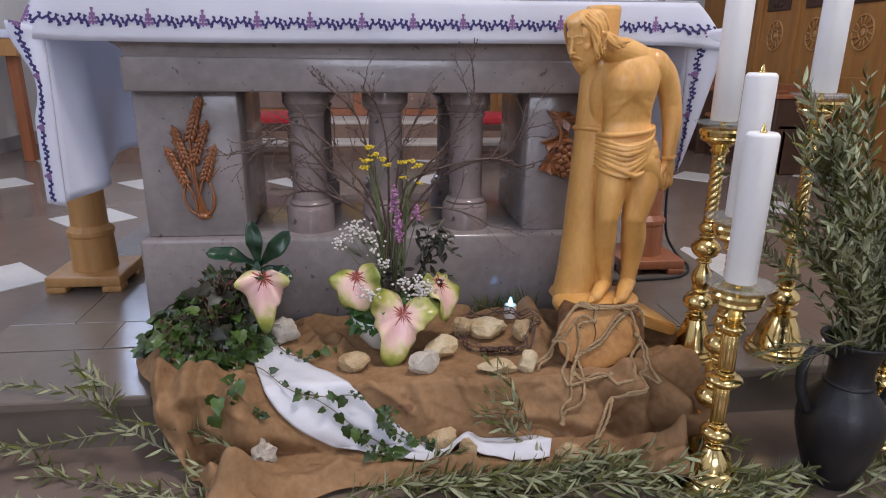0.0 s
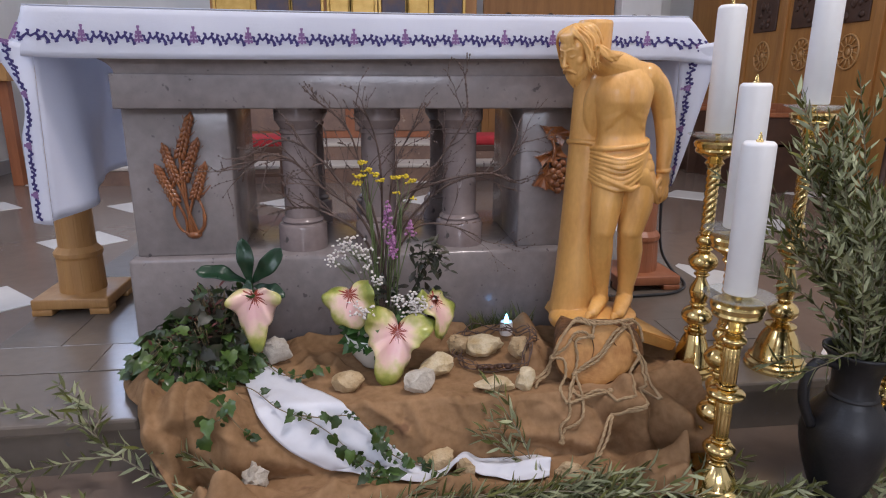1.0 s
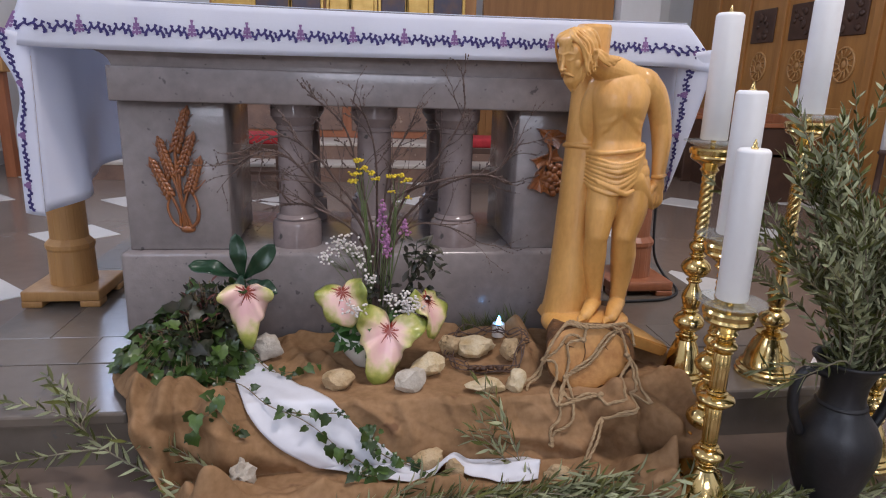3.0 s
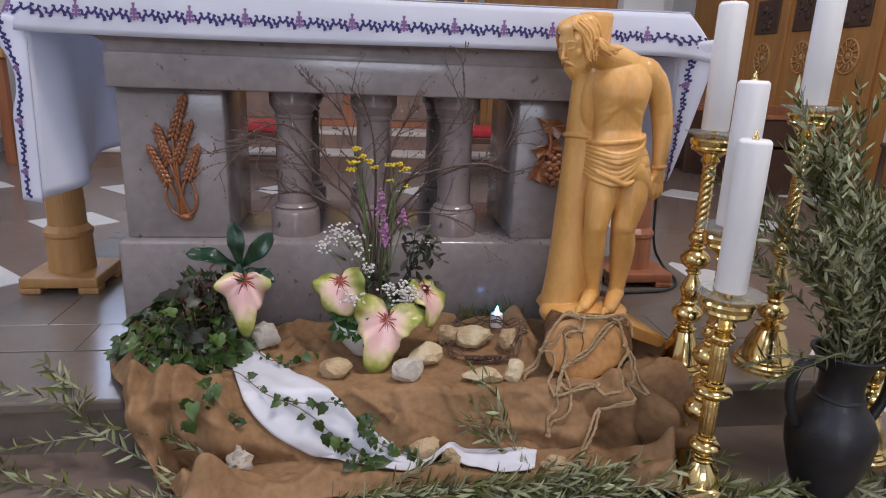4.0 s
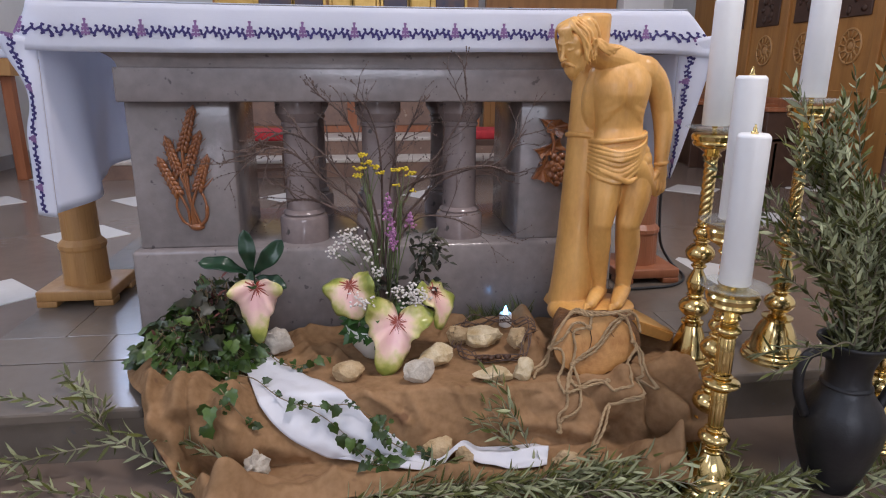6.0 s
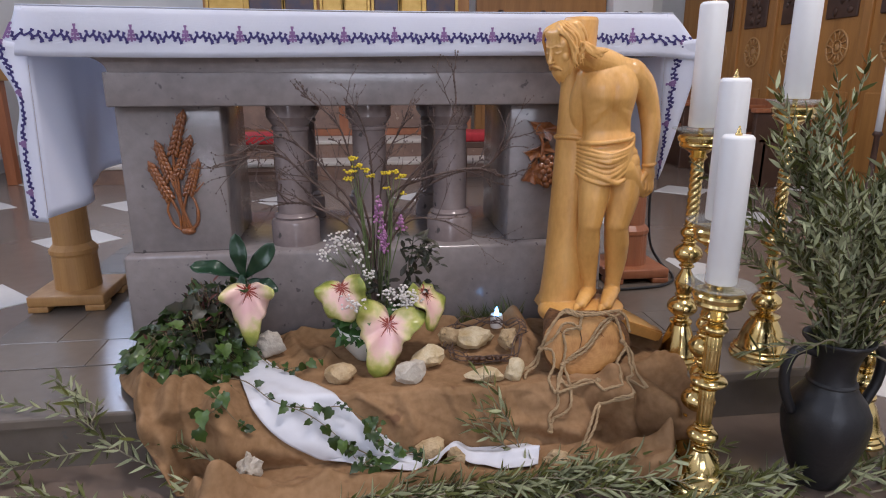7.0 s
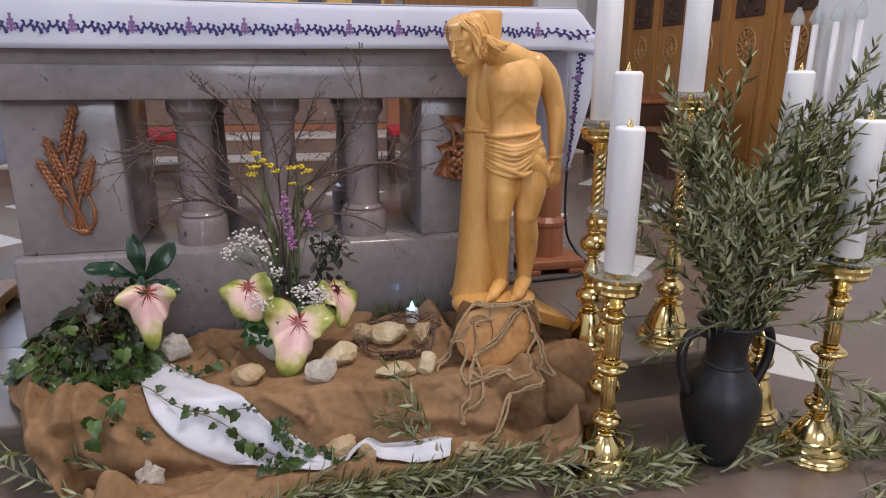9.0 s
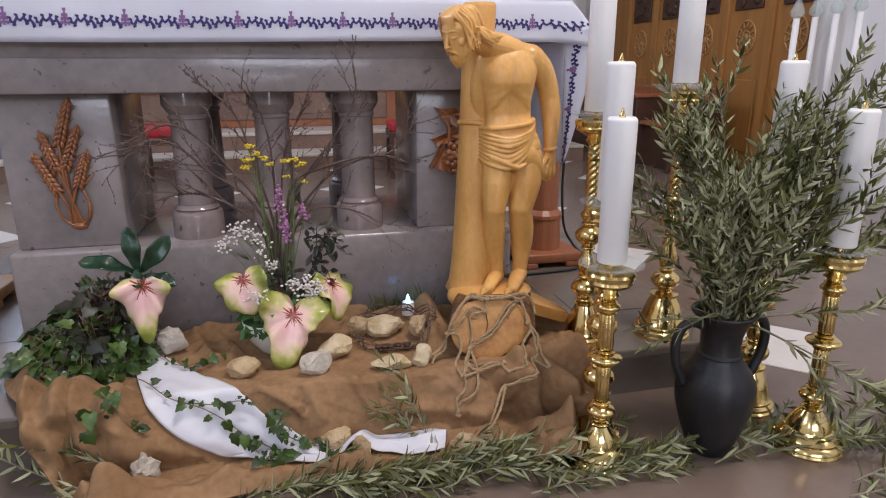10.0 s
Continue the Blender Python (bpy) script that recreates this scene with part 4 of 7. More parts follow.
    # low carved ground under the feet
    blob((1.41, -0.262, 0.148), (0.120, 0.100, 0.022), b, 4)
    blob((1.325, -0.250, 0.128), (0.062, 0.072, 0.036), b, 4)
    bmesh.ops.transform(b, matrix=Matrix.Translation((0.007, 0, -0.0024)) @ Matrix.Diagonal((1, 1, 1.014, 1)), verts=b.verts)
    ob = solid("statue", b, CARVED, "varnished light wooden statue of a bowed man at a post", "statue")
    md = ob.modifiers.new("skin", "REMESH")
    md.mode, md.voxel_size, md.use_smooth_shade = "VOXEL", 0.0018, True
    sm = ob.modifiers.new("polish", "SMOOTH")
    sm.factor, sm.iterations = 0.5, 2
    return ob


statue()

# ---- candlesticks ----


def fluted(h0, h1, r, bm, n=10):
    """Upright shaft with shallow flutes."""
    seg = n * 4
    rings = []
    for z in (h0, h0 + 0.004, h1 - 0.004, h1):
        e = 0.86 if z in (h0, h1) else 1.0
        rings.append([bm.verts.new((r * e * (1 - 0.10 * (k % 4 == 0)) * math.cos(2 * math.pi * k / seg), r * e * (1 - 0.10 * (k % 4 == 0)) * math.sin(2 * math.pi * k / seg), z)) for k in range(seg)])
    for a, c in zip(rings, rings[1:]):
        for k in range(seg):
            j = (k + 1) % seg
            bm.faces.new((a[k], a[j], c[j], c[k]))
    return bm


def twisted(h0, h1, r, bm, lobes=4, turns=2.5):
    """Rope-twisted shaft."""
    seg, n = lobes * 8, 60
    rings = []
    for i in range(n + 1):
        t = i / n
        ring = []
        for k in range(seg):
            a = 2 * math.pi * k / seg
            rr = r * (0.80 + 0.20 * abs(math.cos(lobes * a / 2)))
            b2 = a + turns * 2 * math.pi * t
            ring.append(bm.verts.new((rr * math.cos(b2), rr * math.sin(b2), h0 + (h1 - h0) * t)))
        rings.append(ring)
    for a, c in zip(rings, rings[1:]):
        for k in range(seg):
            j = (k + 1) % seg
            bm.faces.new((a[k], a[j], c[j], c[k]))
    return bm


def knob(z, r, h, core=0.016):
    """Profile rows of a turned rounded knob with a bead above and below."""
    rows = [(core, z - h * 0.60)]
    rows += [(core + 0.006 * math.sin(math.pi * i / 6), z - h * 0.58 + h * 0.14 * i / 6) for i in range(7)]
    rows += [(core + (r - core) * math.sin(math.pi * i / 12) ** 0.75, z - h * 0.40 + h * 0.80 * i / 12) for i in range(13)]
    rows += [(core + 0.007 * math.sin(math.pi * i / 6), z + h * 0.42 + h * 0.14 * i / 6) for i in range(7)]
    return rows + [(core, z + h * 0.60)]


def sharp(ob_mesh):
    ob_mesh.set_sharp_from_angle(angle=radians(40))
    return ob_mesh


def candlestick(x, y, z, top_z, candle_h, style, cr, label, br=0.078, tip=True, wreath=False):
    H = top_z - z
    t = thing("candlestick", label, "candlestick", "brass candlesticks beside the altar", at=(x, y, z))
    base = [(0, 0), (br, 0), (br + 0.001, 0.006), (br - 0.003, 0.012), (br - 0.001, 0.016), (br - 0.006, 0.026), (br - 0.012, 0.030), (br - 0.011, 0.036), (br * 0.74, 0.052), (br * 0.62, 0.058), (br * 0.56, 0.075), (br * 0.40, 0.095), (br * 0.28, 0.108), (br * 0.30, 0.114), (br * 0.22, 0.120), (0, 0.122)]
    if style != "fluted":
        base = [(0, 0), (br, 0), (br, 0.008), (br - 0.005, 0.013), (br - 0.003, 0.022), (br - 0.012, 0.028), (br - 0.010, 0.036), (br * 0.78, 0.044), (br * 0.70, 0.075), (br * 0.56, 0.105), (br * 0.42, 0.125), (br * 0.50, 0.131), (br * 0.50, 0.137), (br * 0.30, 0.144), (0, 0.146)]
    part("base", sharp(finish(lathe(base, 48))), BRASS, t)
    b0 = base[-1][1]
    if style == "fluted":
        k1, k2 = b0 + 0.028, b0 + (H - b0) * 0.42
        part("lower_knob", sharp(finish(lathe(knob(k1, 0.038, 0.046, 0.017), 40))), BRASS, t)
        part("shaft", sharp(finish(fluted(k1 + 0.03, k2 - 0.02, 0.0185, bmesh.new()))), BRASS, t, "fluted brass shaft")
        part("middle_knob", sharp(finish(lathe(knob(k2, 0.043, 0.036, 0.018), 40))), BRASS, t)
        k3 = H - 0.105
        part("shaft", sharp(finish(fluted(k2 + 0.024, k3 - 0.018, 0.0195, bmesh.new()))), BRASS, t, "fluted brass shaft")
        part("upper_knob", sharp(finish(lathe(knob(k3, 0.030, 0.03, 0.016), 40))), BRASS, t)
    else:
        k1, k2 = b0 + 0.035, b0 + (H - b0) * 0.36
        part("lower_knob", sharp(finish(lathe(knob(k1, 0.044, 0.075, 0.018), 40))), BRASS, t)
        part("baluster", sharp(finish(lathe([(0.016, k1 + 0.035), (0.022, k1 + 0.045), (0.030, k1 + 0.075), (0.026, k1 + 0.09), (0.014, k2 - 0.052), (0.014, k2 - 0.03)], 36))), BRASS, t)
        part("middle_knob", sharp(finish(lathe(knob(k2, 0.041, 0.075, 0.016), 40))), BRASS, t)
        k3 = k2 + 0.062
        part("upper_knob", sharp(finish(lathe(knob(k3, 0.027, 0.045, 0.014), 36))), BRASS, t)
        part("shaft", finish(twisted(k3 + 0.02, H - 0.075, 0.0185, bmesh.new())), BRASS, t, "rope-twisted brass shaft")
    part("cup", sharp(finish(lathe([(0, H - 0.084), (0.018, H - 0.084), (0.026, H - 0.074), (0.020, H - 0.066), (0.036, H - 0.054), (0.052, H - 0.046), (0.055, H - 0.040), (0.052, H - 0.034), (0.058, H - 0.030), (0.060, H - 0.020), (0.056, H - 0.014), (0.03, H - 0.016), (0, H - 0.016)], 44))), BRASS, t)
    part("pin", lathe([(0, H - 0.018), (0.007, H - 0.018), (0.007, H + 0.012), (0, H + 0.012)], 12), BRASS, t)
    # drip dish of pressed glass
    dish = [(0.012, H - 0.008), (0.045, H - 0.010), (0.064, H - 0.003), (0.078, H + 0.004), (0.0765, H + 0.0058), (0.063, H + 0.000), (0.044, H - 0.0065), (0.012, H - 0.0045)]
    dish.append(dish[0])
    dish_ob = part("drip_dish", lathe(dish, 40), GLASS, t, "clear pressed glass dish")
    c = thing("candle", "plain white oil candle with a small brass burner" if tip else "tall plain white altar candle", "candle", "white candles on the candlesticks", at=(x, y, top_z + 0.008))
    h = candle_h
    part("wax", lathe([(0, 0), (cr - 0.002, 0), (cr, 0.003), (cr, h - 0.010), (cr - 0.001, h - 0.005), (cr - 0.006, h), (0.010, h - 0.0015), (0, h - 0.0015)], 40), WAX, c)
    part("burner", lathe([(0, h - 0.002), (0.0075, h - 0.002), (0.0075, h + 0.003), (0.0045, h + 0.005), (0.004, h + 0.012), (0.0025, h + 0.014), (0.0022, h + 0.019), (0, h + 0.019)], 16), BRASS, c, "small brass burner")
    return t


candlestick(1.542, -0.774, LOW, 0.376, 0.338, "fluted", 0.0345, "polished brass candlestick with ringed shaft on the church floor", 0.080)
candlestick(1.590, -0.662, LOW, 0.500, 0.333, "twisted", 0.0345, "tall polished brass candlestick with twisted shaft on the church floor", 0.070)
candlestick(1.668, -0.398, 0.0, 0.700, 0.325, "twisted", 0.0355, "tall polished brass candlestick with twisted shaft on the platform", 0.064)
candlestick(1.945, -0.392, 0.0, 0.775, 0.300, "twisted", 0.0355, "tall polished brass candlestick with wide bell base on the platform", 0.088)
candlestick(2.108, -0.622, LOW, 0.518, 0.318, "twisted", 0.0345, "tall polished brass candlestick behind the black jug", 0.078)
candlestick(2.130, -0.836, LOW, 0.394, 0.332, "fluted", 0.0345, "polished brass candlestick with ringed shaft on the church floor", 0.090)

# ---- black jug ----
jug = thing("black_jug", "matt black clay two-handled jug holding olive branches", "jug", at=(1.858, -0.790, LOW))
outer = [(0, 0), (0.048, 0), (0.053, 0.005), (0.064, 0.032), (0.082, 0.086), (0.096, 0.139), (0.100, 0.176), (0.097, 0.206), (0.083, 0.236), (0.064, 0.261), (0.053, 0.282), (0.049, 0.305), (0.051, 0.334), (0.059, 0.362), (0.072, 0.384), (0.079, 0.392), (0.079, 0.397), (0.075, 0.399)]
inner = [(0.068, 0.392), (0.054, 0.362), (0.046, 0.334), (0.044, 0.305), (0.055, 0.268), (0.088, 0.18), (0.044, 0.02), (0, 0.012)]
part("body", lathe(outer + inner, 64), BLACKCLAY, jug)
part("neck_ring", lathe([(0.054, 0.276), (0.058, 0.279), (0.057, 0.284), (0.050, 0.289)], 48), BLACKCLAY, jug)
for s in (-1, 1):
    pts = spline([(s * 0.050, 0, 0.358), (s * 0.084, 0, 0.372), (s * 0.116, 0, 0.362), (s * 0.130, 0, 0.322), (s * 0.124, 0, 0.266), (s * 0.096, 0, 0.205)], 7)
    part("handle", tube(pts, [0.0125] * len(pts), 12), BLACKCLAY, jug)

# ---- background of the sanctuary ----
for k in range(2):
    y0, z0, z1 = 4.28 + 0.38 * k, LOW + 0.175 * k, LOW + 0.175 * (k + 1)
    st = solid("sanctuary_step", box(-2.2, y0 + 0.01, z0, 3.9, 5.6, z1 - 0.035), MARBLE, "brown marble step below the retable with light stone edge", "step", "steps below the retable", kind="structure", smooth=False)
    part("step_edge", box(-2.2, y0, z1 - 0.035, 3.9, 5.6, z1, 0.006), LIGHTSTEP, st, "light worn stone tread")

retable = thing("retable", "gilded wooden retable with dark painted panels on a wooden base", "retable")
part("base", box(-0.85, 5.25, 0.19, 2.05, 5.6, 0.62, 0.01), REDWOOD, retable, smooth=False)
part("base_panel", box(-0.7, 5.235, 0.27, 0.55, 5.25, 0.55, 0.01), MARBLE, retable, smooth=False)
part("base_panel", box(0.65, 5.235, 0.27, 1.9, 5.25, 0.55, 0.01), MARBLE, retable, smooth=False)
part("ledge", box(-0.95, 5.15, 0.62, 2.15, 5.6, 0.70, 0.008), STALL, retable, smooth=False)
part("back_board", box(-0.85, 5.45, 0.70, 2.05, 5.6, 2.6, 0.01), STALL, retable, smooth=False)
for x0, x1, mt in ((-0.78, -0.42, GILT), (-0.36, -0.02, PAINTING), (0.02, 0.32, PAINTING), (0.42, 0.62, GILT), (0.66, 0.90, GILT), (0.98, 1.24, PAINTING), (1.28, 1.50, GILT), (1.56, 1.88, PAINTING)):
    part("painted_panel" if mt is PAINTING else "gilded_panel", box(x0, 5.41, 0.86, x1, 5.45, 2.3, 0.008), mt, retable, smooth=False)
    b = box(x0 - 0.035, 5.40, 0.80, x0 - 0.002, 5.46, 2.36, 0.006)
    box(x1 + 0.002, 5.40, 0.80, x1 + 0.035, 5.46, 2.36, 0.006, b)
    part("gilded_frame", b, GILT, retable, smooth=False)
wick = glow("lamp_white", (1.0, 0.95, 0.85), 0.6)
cand = None
for x, h in ((-0.62, 1.42), (-0.40, 1.44), (-0.24, 1.40), (-0.08, 1.46), (0.10, 1.40), (1.02, 1.39), (1.14, 1.47), (1.25, 1.38), (1.50, 1.37), (1.62, 1.45), (1.76, 1.36)):
    c = thing("retable_candle", "slim white candle standing on the retable ledge", "candle", "slim candles on the retable", at=(x, 5.28, 0.70))
    part("wax", lathe([(0, 0), (0.02, 0), (0.02, h - 0.70), (0.012, h - 0.69), (0, h - 0.688)], 12), WAX, c)
    part("foot", lathe([(0, 0), (0.045, 0), (0.04, 0.02), (0.022, 0.05), (0.0215, 0.06)], 12), BRASS, c)


def red_chair(x, y, turn):
    t = thing("red_cushioned_chair", "dark wooden chair with bright red seat cushion", "chair", "chairs behind the altar", at=(x, y, LOW))
    t.rotation_euler[2] = radians(turn)
    for sx in (-0.2, 0.2):
        for sy in (-0.2, 0.2):
            part("leg", box(sx - 0.02, sy - 0.02, 0, sx + 0.02, sy + 0.02, 0.42, 0.004), DARKWOOD, t, smooth=False)
    part("seat_frame", box(-0.225, -0.225, 0.37, 0.225, 0.225, 0.425, 0.006), DARKWOOD, t, smooth=False)
    part("stretcher", box(-0.2, -0.21, 0.16, 0.2, -0.19, 0.19, 0.003), DARKWOOD, t, smooth=False)
    part("cushion", box(-0.22, -0.22, 0.42, 0.22, 0.22, 0.505, 0.025, seg=3), REDFAB, t)
    return t


red_chair(-0.20, 3.85, 6)
red_chair(1.92, 3.85, -4)

# east wall panelling with carved medallions
XE = 5.3
panelling = thing("choir_panelling", "orange-brown wooden wall panelling with dark carved panels and round medallions", "panelling")
part("back_board", box(XE - 0.06, 2.55, LOW, XE, 6.6, 2.4, 0.0), STALL, panelling, smooth=False)
for k in range(6):
    y = 2.62 + 0.66 * k
    part("stile", box(XE - 0.09, y - 0.05, LOW, XE - 0.058, y + 0.05, 2.4, 0.006), STALL, panelling, smooth=False)
    if k == 5:
        break
    yc = y + 0.33
    part("carved_panel", box(XE - 0.08, yc - 0.20, 1.36, XE - 0.058, yc + 0.20, 1.72, 0.008), DARKWOOD, panelling, "dark carved rectangular panel", smooth=False)
    b = bmesh.new()
    rng = random.Random(k)
    for i in range(9):
        yy, zz = yc + rng.uniform(-0.14, 0.14), 1.54 + rng.uniform(-0.12, 0.12)
        blob((XE - 0.082, yy, zz), (0.008, rng.uniform(0.02, 0.05), rng.uniform(0.02, 0.06)), b, 1)
    part("carving", b, DARKWOOD, panelling, "carved leaf relief")
    med = bmesh.new()
    tube([(XE - 0.066, yc + 0.135 * math.cos(a), 1.10 + 0.155 * math.sin(a)) for a in [2 * math.pi * i / 40 for i in range(41)]], 0.011, 6, med)
    tube([(XE - 0.066, yc + 0.055 * math.cos(a), 1.10 + 0.065 * math.sin(a)) for a in [2 * math.pi * i / 28 for i in range(29)]], 0.009, 6, med)
    for i in range(12):
        a = 2 * math.pi * i / 12
        tube([(XE - 0.066, yc + 0.062 * math.cos(a), 1.10 + 0.072 * math.sin(a)), (XE - 0.068, yc + 0.128 * math.cos(a + 0.13), 1.10 + 0.148 * math.sin(a + 0.13))], 0.008, 5, med)
    blob((XE - 0.062, yc, 1.10), (0.015, 0.035, 0.04), med, 2)
    part("medallion", med, OAK, panelling, "carved round medallion")
    part("lower_panel", box(XE - 0.075, yc - 0.22, 0.0, XE - 0.058, yc + 0.22, 0.70, 0.008), STALL, panelling, smooth=False)
bench = thing("choir_bench", "dark brown wooden choir bench along the panelled wall", "bench")
part("seat", box(4.35, 3.3, 0.25, 4.8, 5.9, 0.29, 0.008), REDWOOD, bench, smooth=False)
part("apron", box(4.40, 3.3, LOW, 4.43, 5.9, 0.245, 0.003), DARKWOOD, bench, smooth=False)
for y in (3.3, 3.95, 4.6, 5.25, 5.86):
    part("end_panel", box(4.30, y, LOW, 4.85, y + 0.05, 0.52, 0.01), DARKWOOD, bench, smooth=False)
    part("arm_rest", box(4.28, y - 0.02, 0.52, 4.87, y + 0.07, 0.56, 0.01), REDWOOD, bench, smooth=False)
part("backrest", box(4.82, 3.3, 0.30, 4.86, 5.9, 0.62, 0.008), REDWOOD, bench, smooth=False)

# north panelling with knobs, between the retable and the pilaster
north = thing("sacristy_panelling", "brown wooden cupboard wall with dark carved panels and round knobs", "panelling")
part("back_board", box(2.3, 6.3, LOW, 4.0, 6.4, 2.6), STALL, north, smooth=False)
for k in range(3):
    x = 2.42 + 0.55 * k
    part("carved_panel", box(x, 6.28, 1.38, x + 0.36, 6.30, 1.52, 0.006), DARKWOOD, north, smooth=False)
    part("knob", lathe([(0, 0), (0.03, 0), (0.05, 0.03), (0.04, 0.06), (0, 0.07)], 16), DARKWOOD, north, m=pose(x + 0.18, 6.28, 1.60, 90))
    part("panel_door", box(x - 0.04, 6.285, 0.2, x + 0.44, 6.30, 1.30, 0.006), STALL, north, smooth=False)
solid("pilaster_1", box(4.02, 6.1, LOW, 4.55, 6.45, 7.0, 0.01), PLASTER, "white plastered pilaster between wooden panels", "pilaster", kind="structure", smooth=False)
br = thing("wall_bracket", "dark carved wooden bracket on the white pilaster", "bracket")
for dx in (0.0, 0.19):
    part("bracket_arm", tube(spline([(4.17 + dx, 6.08, 1.60), (4.18 + dx, 6.02, 1.52), (4.20 + dx, 6.04, 1.44), (4.20 + dx, 6.07, 1.38)], 6), [0.05 - 0.0018 * i for i in range(19)], 10), DARKWOOD, br)
# white wall pier with electric candles
solid("pilaster_2", box(4.98, 1.2, LOW, 5.3, 2.5, 7.0, 0.02), PLASTER, "white plastered pier beside the wooden panelling", "pilaster", kind="structure", smooth=False)
for x, y, h in ((4.689, 2.35, 1.203), (4.922, 2.42, 1.224), (4.909, 2.2, 1.232), (4.978, 2.05, 1.234)):
    c = thing("processional_candle", "tall white candle with clear glass shade on a floor stand", "candle", "tall candles with glass shades by the pier", at=(x, y, LOW))
    part("stand", lathe([(0, 0), (0.12, 0), (0.11, 0.03), (0.025, 0.06), (0.02, 0.55), (0.04, 0.57), (0.02, 0.6)], 20), DARKWOOD, c)
    part("wax", lathe([(0, 0.58), (0.024, 0.58), (0.024, h - LOW - 0.02), (0, h - LOW - 0.02)], 20), WAX, c)
    z = h - LOW - 0.02
    part("glass_shade", lathe([(0.03, z + 0.005), (0.055, z + 0.03), (0.045, z + 0.07), (0.015, z + 0.14), (0.013, z + 0.14), (0.043, z + 0.069), (0.053, z + 0.03), (0.028, z + 0.006), (0.03, z + 0.005)], 20), GLASS, c, "clear glass flame guard")

table = thing("credence_table", "light wooden side table with white cloth against the wall", "table")
part("top", box(-3.03, 4.3, 0.80, -2.42, 5.3, 0.955, 0.008), OAK, table, smooth=False)
part("table_cover", box(-3.035, 4.28, 0.957, -2.41, 5.32, 1.03, 0.02, seg=3), LINEN, table, "white cloth cover")
for x in (-2.98, -2.56):
    for y in (4.38, 5.2):
        part("leg", box(x, y, LOW, x + 0.09, y + 0.09, 0.80, 0.006), REDWOOD, table, smooth=False)
cable = solid("power_cable", tube(spline([(1.98, 0.50, 0.46), (1.978, 0.50, 0.30), (1.995, 0.50, 0.136), (2.04, 0.49, 0.05), (2.062, 0.40, 0.008), (2.00, 0.31, 0.006), (1.88, 0.265, 0.006), (1.6, 0.30, 0.006), (1.45, 0.70, 0.006)], 8), 0.006, 8), CABLE, "black power cable lying round the pedestal foot", "cable")
b = tube(spline([(1.42, 1.20, 0.006), (1.25, 1.15, 0.03), (1.16, 1.18, 0.10), (1.13, 1.22, 0.18)], 8), 0.007, 8)
solid("floor_cable", b, CABLE, "black cable curling up from the platform behind the altar", "cable")

# ---- carved reliefs on the altar pillars ----
wheat = thing("wheat_relief", "reddish carved bundle of wheat ears fixed to the stone pillar", "relief")


def wheat_ear(p, d, length, rows, w):
    """Ear of paired plump grains that overlap like scales, with short awns."""
    b = bmesh.new()
    d = Vector(d).normalized()
    s = d.cross(Vector((0, -1, 0))).normalized()
    p = Vector(p)
    ang = math.degrees(math.atan2(d.x, d.z))
    tube([p, p + d * length], [0.005, 0.004], 6, b)
    for i in range(rows):
        t = i / (rows - 1)
        ww = w * (1.0 - 0.40 * t) * (0.8 + 0.2 * min(1, 4 * t + 0.3))
        for k in (-1, 1):
            q = p + d * (length * t + (0.004 if k > 0 else 0.0)) + s * k * ww * 0.80 + Vector((0, -0.010, 0))
            blob(q, (0.0070, 0.0085, 0.0135), b, 2, pose(0, 0, 0, 0, ang - 24 * k, 0))
        blob(p + d * (length * t + 0.008) + Vector((0, -0.016, 0)), (0.0052, 0.0065, 0.0105), b, 2, pose(0, 0, 0, 0, ang, 0))
        if i % 2 == 0:
            for k in (-1, 1):
                q = p + d * length * t + s * k * ww * 1.3
                tube([q + Vector((0, -0.006, 0)), q + d * 0.020 + s * k * 0.011 + Vector((0, -0.004, 0))], [0.0018, 0.0008], 4, b)
    blob(p + d * (length + 0.010) + Vector((0, -0.010, 0)), (0.0055, 0.006, 0.013), b, 2, pose(0, 0, 0, 0, ang, 0))
    return b


for (x0, z0), (x1, z1), foot in (((0.158, 0.613), (0.196, 0.726), 0.182), ((0.142, 0.535), (0.116, 0.634), 0.172), ((0.134, 0.474), (0.091, 0.572), 0.158), ((0.165, 0.543), (0.208, 0.650), 0.192), ((0.191, 0.486), (0.224, 0.577), 0.168)):
    ln = math.hypot(x1 - x0, z1 - z0)
    part("wheat_ear", wheat_ear((x0, 0, z0), (x1 - x0, 0, z1 - z0), ln, 8, 0.0125), COPPER, wheat)
    part("stalk", tube(spline([(foot, -0.008, 0.368), ((foot + x0) / 2 + (0.012 if x0 < 0.15 else -0.010), -0.013, (0.368 + z0) / 2), (x0, -0.012, z0 + 0.01)], 8), 0.0046, 6), COPPER, wheat)
part("leaf_blade", tube(spline([(0.172, -0.008, 0.366), (0.140, -0.011, 0.388), (0.125, -0.012, 0.435), (0.134, -0.008, 0.474)], 7), 0.0042, 6), COPPER, wheat)
part("leaf_blade", tube(spline([(0.182, -0.008, 0.364), (0.210, -0.012, 0.392), (0.215, -0.012, 0.432), (0.208, -0.010, 0.465), (0.196, -0.006, 0.484)], 7), [0.0060] * 15 + [0.004] * 14, 6), COPPER, wheat)
part("leaf_blade", tube(spline([(0.196, -0.006, 0.490), (0.220, -0.012, 0.500), (0.242, -0.010, 0.524)], 7), [0.004 - 0.0002 * i for i in range(15)], 6), COPPER, wheat)
part("binding", blob((0.179, -0.006, 0.367), (0.024, 0.011, 0.013), None, 2), COPPER, wheat)

